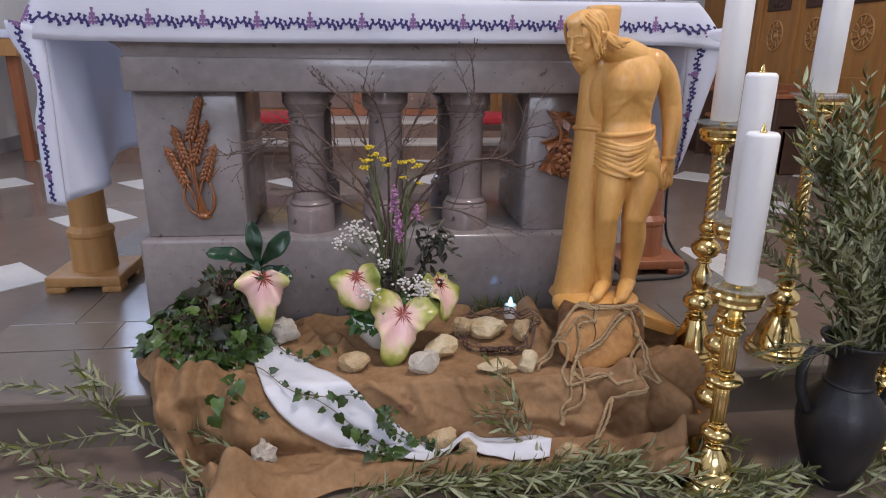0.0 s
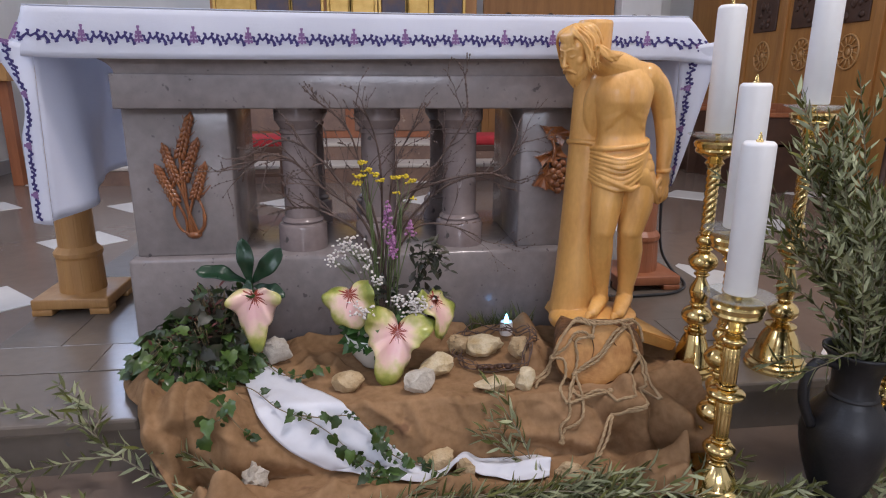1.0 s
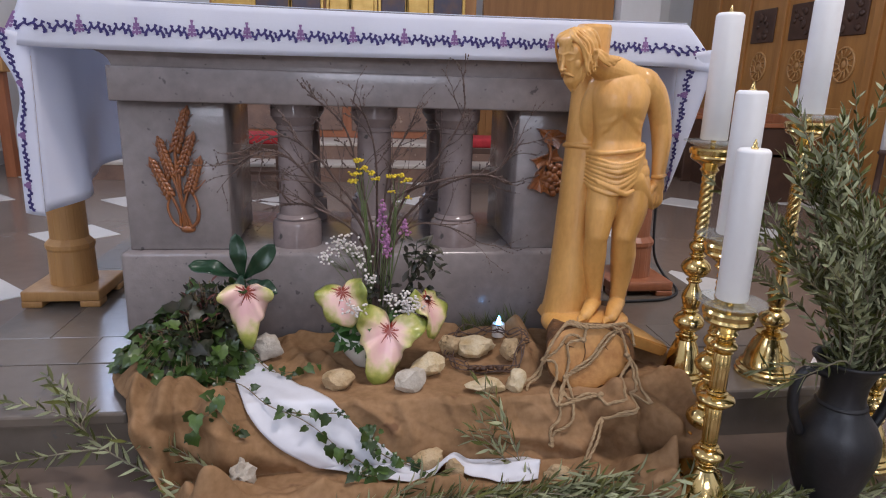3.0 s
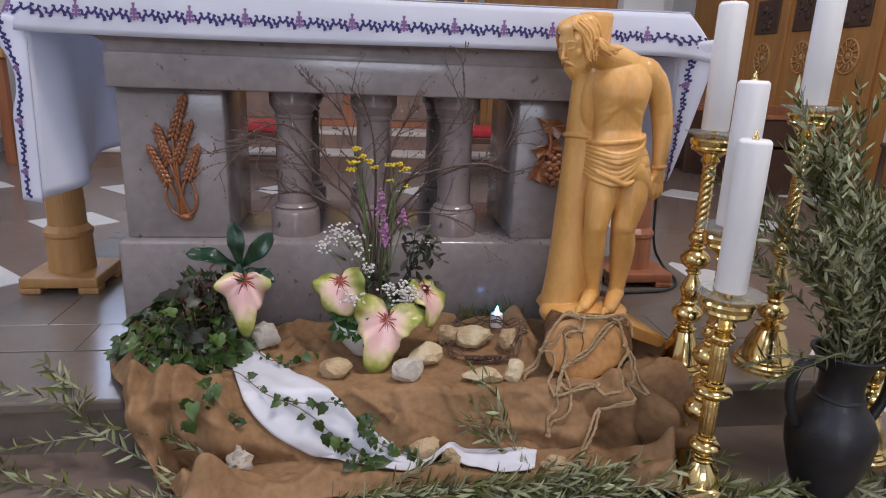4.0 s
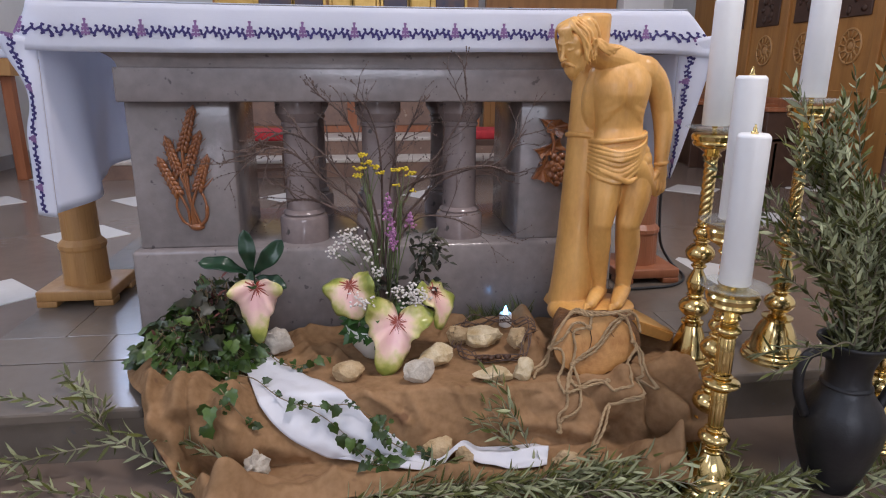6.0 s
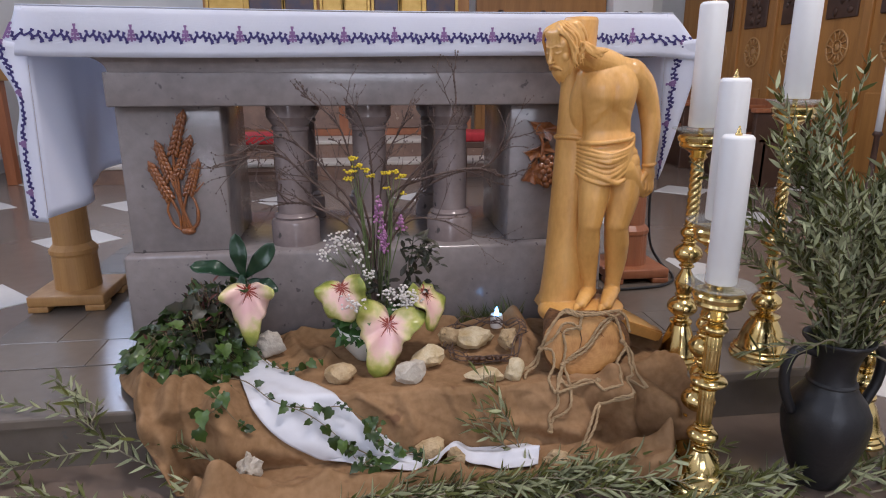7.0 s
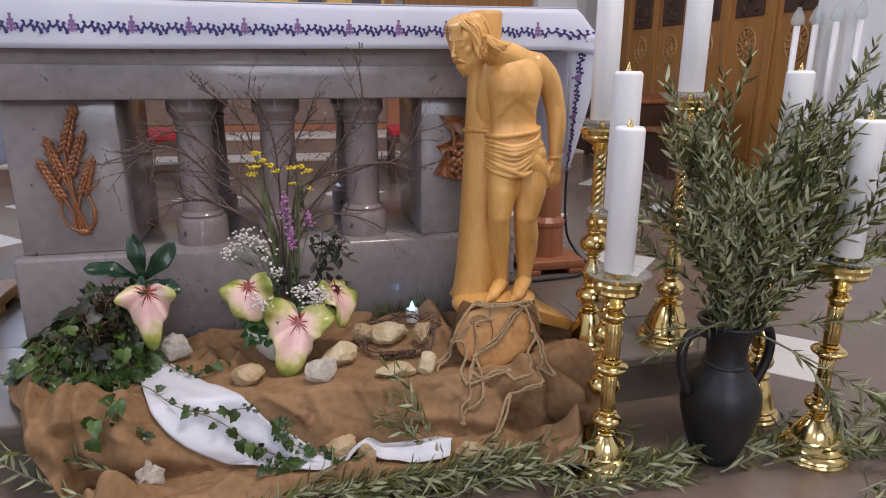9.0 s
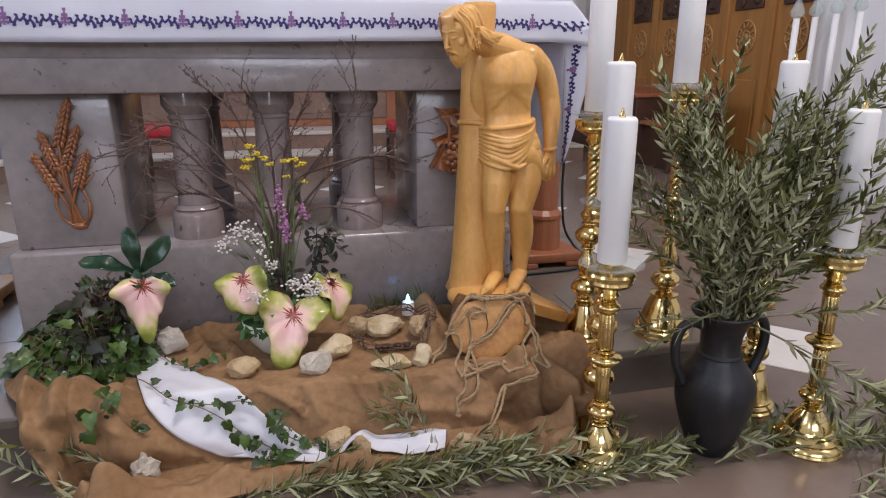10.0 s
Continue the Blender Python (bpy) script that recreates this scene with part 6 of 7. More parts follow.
def spathe_material(name, green):
    m = bpy.data.materials.new(name)
    m.use_nodes = True
    n, l = m.node_tree.nodes, m.node_tree.links
    b = n["Principled BSDF"]
    tc = n.new("ShaderNodeTexCoord")
    mp = n.new("ShaderNodeMapping")
    l.new(tc.outputs["Object"], mp.inputs["Vector"])
    mp.inputs["Location"].default_value, mp.inputs["Scale"].default_value = (0, 0.26, 0), (9.4, 8.9, 0)
    ns = n.new("ShaderNodeTexNoise")
    ns.inputs["Scale"].default_value, ns.inputs["Detail"].default_value = 24, 7
    l.new(tc.outputs["Object"], ns.inputs["Vector"])
    ln = n.new("ShaderNodeVectorMath")
    ln.operation = "LENGTH"
    l.new(mp.outputs[0], ln.inputs[0])
    ad = n.new("ShaderNodeMath")
    ad.operation = "MULTIPLY_ADD"
    ad.inputs[1].default_value = 1.0
    l.new(ns.outputs["Fac"], ad.inputs[0])
    l.new(ln.outputs["Value"], ad.inputs[2])
    cr = n.new("ShaderNodeValToRGB")
    cr.color_ramp.elements[0].position, cr.color_ramp.elements[0].color = 0.42, (0.80, 0.48, 0.46, 1)
    cr.color_ramp.elements[1].position, cr.color_ramp.elements[1].color = 1.0, (0.22, 0.26, 0.045, 1)
    for pos, c in ((0.62, (0.83, 0.58, 0.47, 1)), (0.74, (0.66, 0.56, 0.28, 1)), (0.86, (0.42, 0.42, 0.10, 1))):
        e = cr.color_ramp.elements.new(pos)
        e.color = c
    sc = n.new("ShaderNodeMath")
    sc.operation = "MULTIPLY"
    sc.inputs[1].default_value = green
    l.new(ad.outputs[0], sc.inputs[0])
    l.new(sc.outputs[0], cr.inputs["Fac"])
    # dark red streaks running out from the throat
    sep = n.new("ShaderNodeSeparateXYZ")
    l.new(tc.outputs["Object"], sep.inputs[0])
    an = n.new("ShaderNodeMath")
    an.operation = "ARCTAN2"
    l.new(sep.outputs["X"], an.inputs[0])
    l.new(sep.outputs["Y"], an.inputs[1])
    w = n.new("ShaderNodeTexNoise")
    w.noise_dimensions = "1D"
    w.inputs["Scale"].default_value, w.inputs["Detail"].default_value = 3.4, 4
    l.new(an.outputs[0], w.inputs["W"])
    r = n.new("ShaderNodeVectorMath")
    r.operation = "LENGTH"
    l.new(tc.outputs["Object"], r.inputs[0])
    mr = n.new("ShaderNodeMapRange")
    mr.inputs["From Min"].default_value, mr.inputs["From Max"].default_value = 0.0, 0.050
    mr.inputs["To Min"].default_value, mr.inputs["To Max"].default_value = 0.33, 0.78
    l.new(r.outputs["Value"], mr.inputs["Value"])
    gt = n.new("ShaderNodeMath")
    gt.operation = "GREATER_THAN"
    l.new(w.outputs["Fac"], gt.inputs[0])
    l.new(mr.outputs["Result"], gt.inputs[1])
    mx = n.new("ShaderNodeMix")
    mx.data_type = "RGBA"
    l.new(gt.outputs[0], mx.inputs["Factor"])
    l.new(cr.outputs["Color"], mx.inputs["A"])
    mx.inputs["B"].default_value = (0.26, 0.035, 0.015, 1)
    l.new(mx.outputs["Result"], b.inputs["Base Color"])
    b.inputs["Roughness"].default_value = 0.28
    bp = n.new("ShaderNodeBump")
    bp.inputs["Strength"].default_value, bp.inputs["Distance"].default_value = 0.35, 0.004
    l.new(ns.outputs["Fac"], bp.inputs["Height"])
    l.new(bp.outputs["Normal"], b.inputs["Normal"])
    return m


SPATHE = spathe_material("pink_green_spathe", 0.65)
GREENSPATHE = spathe_material("green_pink_spathe", 0.80)


HEART = ((0, 6, 14, 25, 45, 70, 88, 106, 135, 180), (1.0, 0.94, 0.77, 0.62, 0.53, 0.51, 0.53, 0.36, 0.14, 0.05))
WAISTED = ((0, 12, 25, 45, 70, 95, 115, 135, 160, 180), (1.0, 0.90, 0.62, 0.47, 0.46, 0.56, 0.64, 0.55, 0.34, 0.10))
ROUND = ((0, 15, 35, 60, 90, 115, 140, 165, 180), (1.0, 0.93, 0.82, 0.74, 0.72, 0.62, 0.45, 0.20, 0.10))


def spathe(parent, m, outline, length=0.155, width=1.0, cup=0.35, droop=0.3, seed=0, lean=0.0, material=SPATHE):
    """Ruffled pointed petal; origin at its throat, tip along -y, face along +z."""
    def f(u, v):
        th = (v - 0.5) * 2 * math.pi
        d = abs(math.degrees(th))
        r = float(np.interp(d, outline[0], outline[1])) * length * u
        r *= 1 + u * (0.06 * math.sin(4 * th + seed * 2.1) + 0.03 * math.sin(9 * th + seed) + 0.10 * noise.noise(Vector((3 * math.cos(th), 3 * math.sin(th), seed)))) * min(1, d / 25)
        x = r * math.sin(th) * width + lean * max(0, math.cos(th)) * u * u
        y = -r * math.cos(th)
        edge = min(1, d / 40)
        z = cup * abs(x) ** 1.4 * length ** -0.4 - droop * y * y / length * (1 if y < 0 else 1.6)
        z += u ** 3 * edge * length * (0.12 * math.sin(4.0 * th + seed) + 0.06 * math.sin(9.0 * th + 2 * seed)) - 0.012 * u ** 6
        return Vector((x, y, z))
    ob = part("spathe", sheet(f, 12, 72), material, parent, m=m)
    thicken(ob, 0.0016)
    return ob


def facing(p, tip_dir, face_dir):
    """Pose at p with local -y along tip_dir and local z near face_dir."""
    y = -Vector(tip_dir).normalized()
    z = Vector(face_dir)
    z = (z - y * z.dot(y)).normalized()
    x = y.cross(z)
    return Matrix((( x.x, y.x, z.x, p[0]), (x.y, y.y, z.y, p[1]), (x.z, y.z, z.z, p[2]), (0, 0, 0, 1)))


calla = thing("pink_anthurium", "single pink anthurium with green tip among the ivy", "flower")
spathe(calla, facing((0.401, -0.318, 0.262), (0.02, -0.20, -1), (0.05, -1, 0.25)), HEART, 0.165, 0.80, 0.35, 0.05, 1)
part("stem", tube(spline([(0.36, -0.19, 0.06), (0.388, -0.25, 0.20), (0.401, -0.308, 0.275)], 6), 0.0035, 6), IVY, calla)
part("spadix", tube(spline([(0.401, -0.320, 0.265), (0.395, -0.336, 0.266), (0.383, -0.348, 0.276)], 5), [0.004, 0.0045, 0.0045, 0.0045, 0.004, 0.004, 0.0035, 0.003, 0.003, 0.002, 0.001], 8), IVY, calla, "dark green spadix")

# flower arrangement in a white bowl
STEM = mat("flower_stem", (0.17, 0.21, 0.085), (0.10, 0.14, 0.045), rough=0.55, scale=30)
FRESHLEAF = mat("fresh_green_leaf", (0.030, 0.085, 0.016), (0.055, 0.12, 0.026), rough=0.35, scale=14, vary=0.4)
bouquet = thing("flower_arrangement", "white bowl with pink anthuriums, twigs, yellow and mauve flowers", "flower arrangement")
BX, BY = 0.735, -0.265
bowl = part("bowl", lathe([(0, 0), (0.045, 0), (0.048, 0.006), (0.072, 0.035), (0.088, 0.072), (0.092, 0.10), (0.089, 0.10), (0.085, 0.074), (0.068, 0.038), (0.044, 0.010), (0, 0.010)], 48, centre=(BX, BY, 0.02)), CERAMIC, bouquet, "white glazed bowl")
spathe(bouquet, facing((0.662, -0.318, 0.258), (0.12, -0.55, -0.80), (-0.38, -0.85, 0.42)), ROUND, 0.098, 1.12, 0.30, 0.25, 2, material=GREENSPATHE)
spathe(bouquet, facing((0.792, -0.366, 0.158), (-0.22, -0.42, -1), (0.02, -1, 0.42)), WAISTED, 0.158, 1.06, 0.35, 0.04, 3, lean=-0.008)
spathe(bouquet, facing((0.905, -0.290, 0.220), (0.42, -0.50, -0.72), (0.78, -0.62, 0.20)), ROUND, 0.108, 0.95, 0.30, 0.30, 4.6, material=GREENSPATHE)
rng = random.Random(33)
gl = bmesh.new()
for k in range(80):
    a = rng.uniform(math.pi * 0.85, 2.15 * math.pi)
    p = Vector((BX + 0.07 * math.cos(a), BY + 0.07 * math.sin(a), 0.11 + rng.uniform(-0.03, 0.07)))
    ivy_leaf(gl, p, Vector((math.cos(a), math.sin(a), rng.uniform(-0.7, 0.4))), Vector((rng.uniform(-0.5, 0.5), -0.6, 1)), rng.uniform(0.030, 0.050))
tagged(part("green_leaves", gl, FRESHLEAF, bouquet), kind="stuff")
# dark bare twigs spreading behind the flowers
R0 = Vector((BX + 0.02, BY + 0.02, 0.12))


def twig(tw, p, d, length, r, depth, rng):
    pts, q, dd = [p], p.copy(), d.normalized()
    n = 7
    for i in range(n):
        dd = (dd + Vector((rng.uniform(-0.22, 0.22), rng.uniform(-0.15, 0.15), rng.uniform(-0.2, 0.2)))).normalized()
        q = q + dd * length / n
        pts.append(q.copy())
        if depth and i > 1 and rng.random() < 0.62:
            twig(tw, q.copy(), dd + Vector((rng.uniform(-1, 1), rng.uniform(-0.6, 0.6), rng.uniform(-0.5, 0.9))) * 0.8, length * rng.uniform(0.25, 0.5), r * 0.5, depth - 1, rng)
        if rng.random() < 0.5:
            blob(q, (0.0022, 0.0022, 0.003), tw, 1)
    tube(pts, [r * (1 - 0.7 * i / n) for i in range(n + 1)], 5, tw)


def bough(pts, r, rng):
    tw = bmesh.new()
    r *= 1.35
    line = spline(pts, 6)
    tube(line, [r * (1 - 0.62 * i / (len(line) - 1)) for i in range(len(line))], 6, tw)
    for i in range(len(line) // 3, len(line) - 1):
        d = (line[i + 1] - line[i]).normalized()
        if rng.random() < 0.50:
            twig(tw, line[i], d + Vector((rng.uniform(-1, 1), rng.uniform(-0.7, 0.7), rng.uniform(-0.8, 1.0))) * 0.8, rng.uniform(0.06, 0.16), r * 0.40, 1, rng)
        blob(line[i], (r * 0.8, r * 0.8, r), tw, 1)
    part("bare_twig", tw, TWIG, bouquet, "thin bare brown twig")


bough([R0, (0.752, -0.21, 0.33), (0.715, -0.22, 0.46), (0.640, -0.22, 0.565), (0.592, -0.22, 0.625), (0.502, -0.22, 0.680), (0.393, -0.23, 0.640)], 0.0040, rng)
bough([R0, (0.745, -0.22, 0.34), (0.690, -0.22, 0.47), (0.590, -0.22, 0.550), (0.520, -0.23, 0.620), (0.454, -0.24, 0.641), (0.372, -0.25, 0.600)], 0.0040, rng)
bough([R0, (0.735, -0.23, 0.32), (0.690, -0.24, 0.42), (0.588, -0.24, 0.483), (0.520, -0.25, 0.495), (0.446, -0.26, 0.480)], 0.0038, rng)
bough([R0, (0.756, -0.19, 0.36), (0.712, -0.19, 0.56), (0.671, -0.20, 0.706), (0.596, -0.20, 0.780)], 0.0036, rng)
bough([R0, (0.762, -0.18, 0.38), (0.760, -0.18, 0.60), (0.734, -0.19, 0.723), (0.688, -0.20, 0.785)], 0.0034, rng)
bough([R0, (0.790, -0.20, 0.36), (0.814, -0.21, 0.50), (0.911, -0.22, 0.552), (1.060, -0.22, 0.580), (1.154, -0.23, 0.552)], 0.0042, rng)
bough([R0, (0.795, -0.19, 0.38), (0.860, -0.20, 0.535), (0.926, -0.21, 0.615), (1.004, -0.21, 0.744), (1.002, -0.21, 0.850)], 0.0036, rng)
bough([R0, (0.800, -0.18, 0.36), (0.900, -0.18, 0.50), (1.000, -0.19, 0.560), (1.110, -0.20, 0.588), (1.188, -0.21, 0.684)], 0.0036, rng)
bough([R0, (0.800, -0.22, 0.34), (0.870, -0.23, 0.43), (0.960, -0.24, 0.430), (1.040, -0.25, 0.400)], 0.0030, rng)
bough([R0, (0.775, -0.20, 0.40), (0.800, -0.20, 0.60), (0.850, -0.20, 0.70), (0.880, -0.21, 0.78)], 0.0030, rng)
# flower stems and heads
stm, yel, mau, gyp, pur = bmesh.new(), bmesh.new(), bmesh.new(), bmesh.new(), bmesh.new()


def heads(bm, c, spread, n, r, flat=0.4):
    for k in range(n):
        p = Vector(c) + Vector((rng.gauss(0, 1) * spread, rng.gauss(0, 1) * spread * 0.6, rng.gauss(0, 1) * spread * flat))
        blob(p, (r * rng.uniform(0.7, 1.2), r * rng.uniform(0.7, 1.2), r * rng.uniform(0.6, 1.0)), bm, 1)
        yield p


for c in ((0.700, -0.27, 0.585), (0.720, -0.27, 0.600), (0.742, -0.27, 0.590), (0.706, -0.27, 0.622), (0.696, -0.27, 0.566), (0.757, -0.27, 0.572), (0.803, -0.27, 0.578), (0.822, -0.27, 0.582), (0.842, -0.27, 0.570), (0.800, -0.27, 0.535), (0.845, -0.27, 0.52)):
    for p in heads(yel, c, 0.0070, 18 if c[2] > 0.56 else 6, 0.0042, 0.35):
        pass
    fork = Vector((0.722, -0.258, 0.50)) if c[0] < 0.77 else Vector((0.815, -0.258, 0.47))
    tube(spline([fork + Vector((rng.uniform(-0.006, 0.006), 0, rng.uniform(-0.05, 0.02))), fork.lerp(Vector(c), 0.5) + Vector((0, 0, -0.006)), c], 5), 0.0012, 5, stm)
for foot, mid, end in (((0.748, -0.24, 0.13), (0.735, -0.25, 0.34), (0.722, -0.258, 0.51)), ((0.756, -0.235, 0.13), (0.742, -0.24, 0.33), (0.727, -0.255, 0.50)), ((0.790, -0.24, 0.13), (0.805, -0.25, 0.31), (0.815, -0.258, 0.48)), ((0.782, -0.235, 0.13), (0.795, -0.24, 0.30), (0.812, -0.255, 0.49))):
    tube(spline([foot, mid, end], 7), 0.0028, 6, stm)
for x, y, z0, z1 in ((0.775, -0.275, 0.435, 0.515), (0.790, -0.275, 0.350, 0.410), (0.838, -0.27, 0.41, 0.455), (0.785, -0.27, 0.375, 0.44)):
    for k in range(46):
        t = rng.random()
        blob((x + rng.gauss(0, 0.008) * (1.2 - t), y + rng.gauss(0, 0.008) * (1.2 - t), z0 + (z1 - z0) * t), (0.0045, 0.004, 0.0045), mau, 1)
    tube([(0.77, -0.24, 0.14), (x, y, z0), (x, y, z1)], 0.0016, 5, stm)
for k in range(12):
    a = Vector((0.735 + rng.uniform(-0.02, 0.09), -0.225 + rng.uniform(-0.03, 0.03), 0.14))
    tube(spline([a, a + Vector((rng.uniform(-0.02, 0.02), 0, 0.14)), a + Vector((rng.uniform(-0.03, 0.04), rng.uniform(-0.03, 0.02), rng.uniform(0.20, 0.34)))], 5), 0.0013, 4, stm)
for c, n, s in (((0.848, -0.345, 0.232), 120, 0.021), ((0.700, -0.375, 0.222), 36, 0.015), ((0.850, -0.33, 0.180), 34, 0.014), ((0.800, -0.31, 0.232), 18, 0.010), ((0.690, -0.33, 0.225), 34, 0.016), ((0.735, -0.29, 0.29), 24, 0.014), ((0.715, -0.28, 0.33), 18, 0.014), ((0.676, -0.28, 0.390), 30, 0.018), ((0.622, -0.28, 0.355), 26, 0.016), ((0.705, -0.27, 0.365), 14, 0.014), ((0.645, -0.28, 0.39), 14, 0.012)):
    for p in heads(gyp, c, s, n, 0.0046, 0.8):
        if rng.random() < 0.35:
            tube([p, Vector((c[0] * 0.6 + 0.305, -0.25, c[2] - 0.06))], 0.0006, 3, stm)
    tube(spline([(0.75, -0.24, 0.13), (c[0] * 0.5 + 0.375, -0.255, c[2] * 0.7), (c[0], c[1], c[2] - 0.01)], 5), 0.0012, 4, stm)
tagged(part("stems", stm, STEM, bouquet, "thin green flower stems"), kind="stuff")
tagged(part("yellow_flowers", yel, YELLOW, bouquet, "small yellow flower heads"), kind="stuff")
tagged(part("mauve_flowers", mau, MAUVE, bouquet, "mauve flower spikes"), kind="stuff")
tagged(part("white_flowers", gyp, WHITEPETAL, bouquet, "tiny white flowers"), kind="stuff")
dl = bmesh.new()
for k in range(60):
    c = Vector((0.895 + rng.gauss(0, 0.030), -0.26 + rng.gauss(0, 0.02), 0.355 + rng.gauss(0, 0.032)))
    leaf(dl, c, Vector((rng.uniform(-0.3, 1), rng.uniform(-0.6, 0.3), rng.uniform(-0.7, 0.6))), Vector((0, -0.5, 1)), rng.uniform(0.022, 0.04), rng.uniform(0.010, 0.016), 0.2, -1)
for k in range(90):
    c = Vector((rng.uniform(0.68, 0.93), -0.245 + rng.gauss(0, 0.02), rng.uniform(0.13, 0.27)))
    leaf(dl, c, Vector((rng.uniform(-1, 1), rng.uniform(-0.8, 0.3), rng.uniform(-0.4, 1))), Vector((0, -0.7, 0.7)), rng.uniform(0.025, 0.05), rng.uniform(0.010, 0.018), 0.2, -1)
for k in range(5):
    tube(spline([(0.79, -0.23, 0.14), (0.86, -0.235, 0.26), (0.895 + rng.uniform(-0.03, 0.04), -0.26, 0.355 + rng.uniform(-0.03, 0.05))], 5), 0.0018, 4, dl)
tagged(part("dark_leaves", dl, DARKLEAF, bouquet, "small dark green leaves"), kind="stuff")

# trailing ivy over the white strip and the burlap


def trail(pts, rng, n_leaf, size, label):
    t = thing("ivy_trail", label, "plant", "ivy trails on the cloth")
    line = []
    for x, y, dz in pts:
        p, n = burlap_at(x, y)
        line.append(p + n * 0.024 + Vector((0, 0, dz)))
    line = spline(line, 7)
    part("stem", tube(line, [0.0018 * (1 - 0.5 * i / (len(line) - 1)) for i in range(len(line))], 5), IVYSTEM, t)
    b = bmesh.new()
    for k in range(n_leaf):
        i = rng.randrange(1, len(line) - 1)
        d = (line[i + 1] - line[i - 1]).normalized()
        p = line[i] + Vector((rng.uniform(-0.02, 0.02), rng.uniform(-0.022, 0.008), rng.uniform(-0.004, 0.02)))
        tube([line[i], line[i].lerp(p, 0.5) + Vector((0, 0, 0.004)), p], 0.0006, 3, b)
        ivy_leaf(b, p, d * 0.4 + Vector((rng.uniform(-1, 1), rng.uniform(-1, 0.3), rng.uniform(-1.0, 0.3))), Vector((rng.uniform(-0.7, 0.7), -1.0, rng.uniform(0.1, 1.0))), size * rng.choice((0.45, 0.6, 0.75, 0.95, 1.25)) * rng.uniform(0.9, 1.1))
    tagged(part("leaves", b, IVY, t), kind="stuff")


rng = random.Random(8)
trail([(0.34, -0.163, 0.03), (0.437, -0.31, 0.0), (0.49, -0.361, 0.0), (0.552, -0.354, 0.0), (0.602, -0.332, 0.0)], rng, 12, 0.024, "thin ivy trail across the white cloth strip")
trail([(0.25, -0.352, 0.03), (0.315, -0.408, 0.01), (0.394, -0.429, 0.0), (0.476, -0.505, 0.0), (0.563, -0.516, 0.0), (0.636, -0.533, 0.0), (0.688, -0.595, 0.0)], rng, 15, 0.028, "ivy trail hanging down over the white cloth strip")
trail([(0.534, -0.51, 0.0), (0.592, -0.511, 0.0), (0.651, -0.510, 0.0), (0.711, -0.521, 0.0), (0.748, -0.532, 0.0)], rng, 20, 0.027, "leafy ivy trail on the white cloth strip")
trail([(0.711, -0.525, 0.0), (0.748, -0.54, 0.0), (0.799, -0.566, 0.0), (0.856, -0.609, 0.0), (0.901, -0.66, 0.0)], rng, 26, 0.027, "leafy ivy trail at the end of the white cloth strip")
trail([(0.636, -0.54, 0.01), (0.725, -0.585, 0.0), (0.71, -0.645, 0.0), (0.779, -0.675, 0.0)], rng, 26, 0.032, "leafy ivy trail at the foot of the burlap")
trail([(0.337, -0.442, 0.02), (0.365, -0.523, 0.0), (0.326, -0.544, 0.0), (0.308, -0.564, 0.0)], rng, 12, 0.036, "ivy shoot with large leaves on the burlap")
trail([(0.342, -0.508, 0.0), (0.395, -0.541, 0.0), (0.43, -0.543, 0.0)], rng, 6, 0.042, "ivy shoot with large leaves on the burlap")

# ---- stones, thorns, rope, light ----


def stone(x, y, z, sx, sy, sz, seed, material, label, turn=0, cuts=15, rugged=0.13):
    r = random.Random(seed)
    b = bmesh.new()
    bmesh.ops.create_icosphere(b, subdivisions=3, radius=1)
    for k in range(cuts):
        n = Vector((r.gauss(0, 1), r.gauss(0, 1), r.gauss(0, 0.8))).normalized()
        d = r.uniform(0.58, 0.86)
        for v in b.verts:
            e = v.co.dot(n) - d
            if e > 0:
                v.co -= n * e
    for v in b.verts:
        v.co += v.co.normalized() * rugged * noise.noise(v.co * 3.6 + Vector((seed, 0, 0)))
        v.co = Vector((v.co.x * sx, v.co.y * sy, v.co.z * sz)) * 1.22
    lo = min(v.co.z for v in b.verts)
    bmesh.ops.translate(b, verts=b.verts, vec=(0, 0, -lo))
    ob = solid("stone", b, material, label, "stone", "stones on the burlap")
    ob.data.set_sharp_from_angle(angle=radians(24))
    ob.matrix_basis = pose(x, y, z - 0.004, 0, 0, turn)
    return ob


stone(0.444, -0.225, cloth_z(0.444, -0.225), 0.040, 0.032, 0.038, 1, GREYROCK, "rough grey stone on the burlap")
stone(0.655, -0.415, cloth_z(0.655, -0.415), 0.045, 0.028, 0.028, 2, SANDROCK, "ochre wedge-shaped stone on the burlap", 8)
stone(0.846, -0.450, cloth_z(0.846, -0.450), 0.046, 0.030, 0.030, 3, GREYROCK, "pale grey stone on the burlap", 20)
stone(0.901, -0.360, cloth_z(0.901, -0.360), 0.052, 0.035, 0.034, 4, ROCK, "pale ochre rounded stone on the burlap", 10)
stone(1.071, -0.240, cloth_z(1.071, -0.240), 0.066, 0.040, 0.028, 5, ROCK, "broad pale yellow stone on the burlap", 5)
stone(1.052, -0.472, cloth_z(1.052, -0.472), 0.058, 0.026, 0.019, 6, ROCK, "long flat cream stone on the burlap", -3)
stone(1.142, -0.462, cloth_z(1.142, -0.462), 0.030, 0.026, 0.030, 7, ROCK, "small pointed cream stone tied with rope", 15)
stone(0.987, -0.235, cloth_z(0.987, -0.235), 0.036, 0.026, 0.032, 8, SANDROCK, "tilted ochre stone on the burlap", 30)
stone(1.168, -0.285, cloth_z(1.168, -0.285), 0.034, 0.030, 0.036, 9, SANDROCK, "brown ochre stone beside the small lamp", 50)
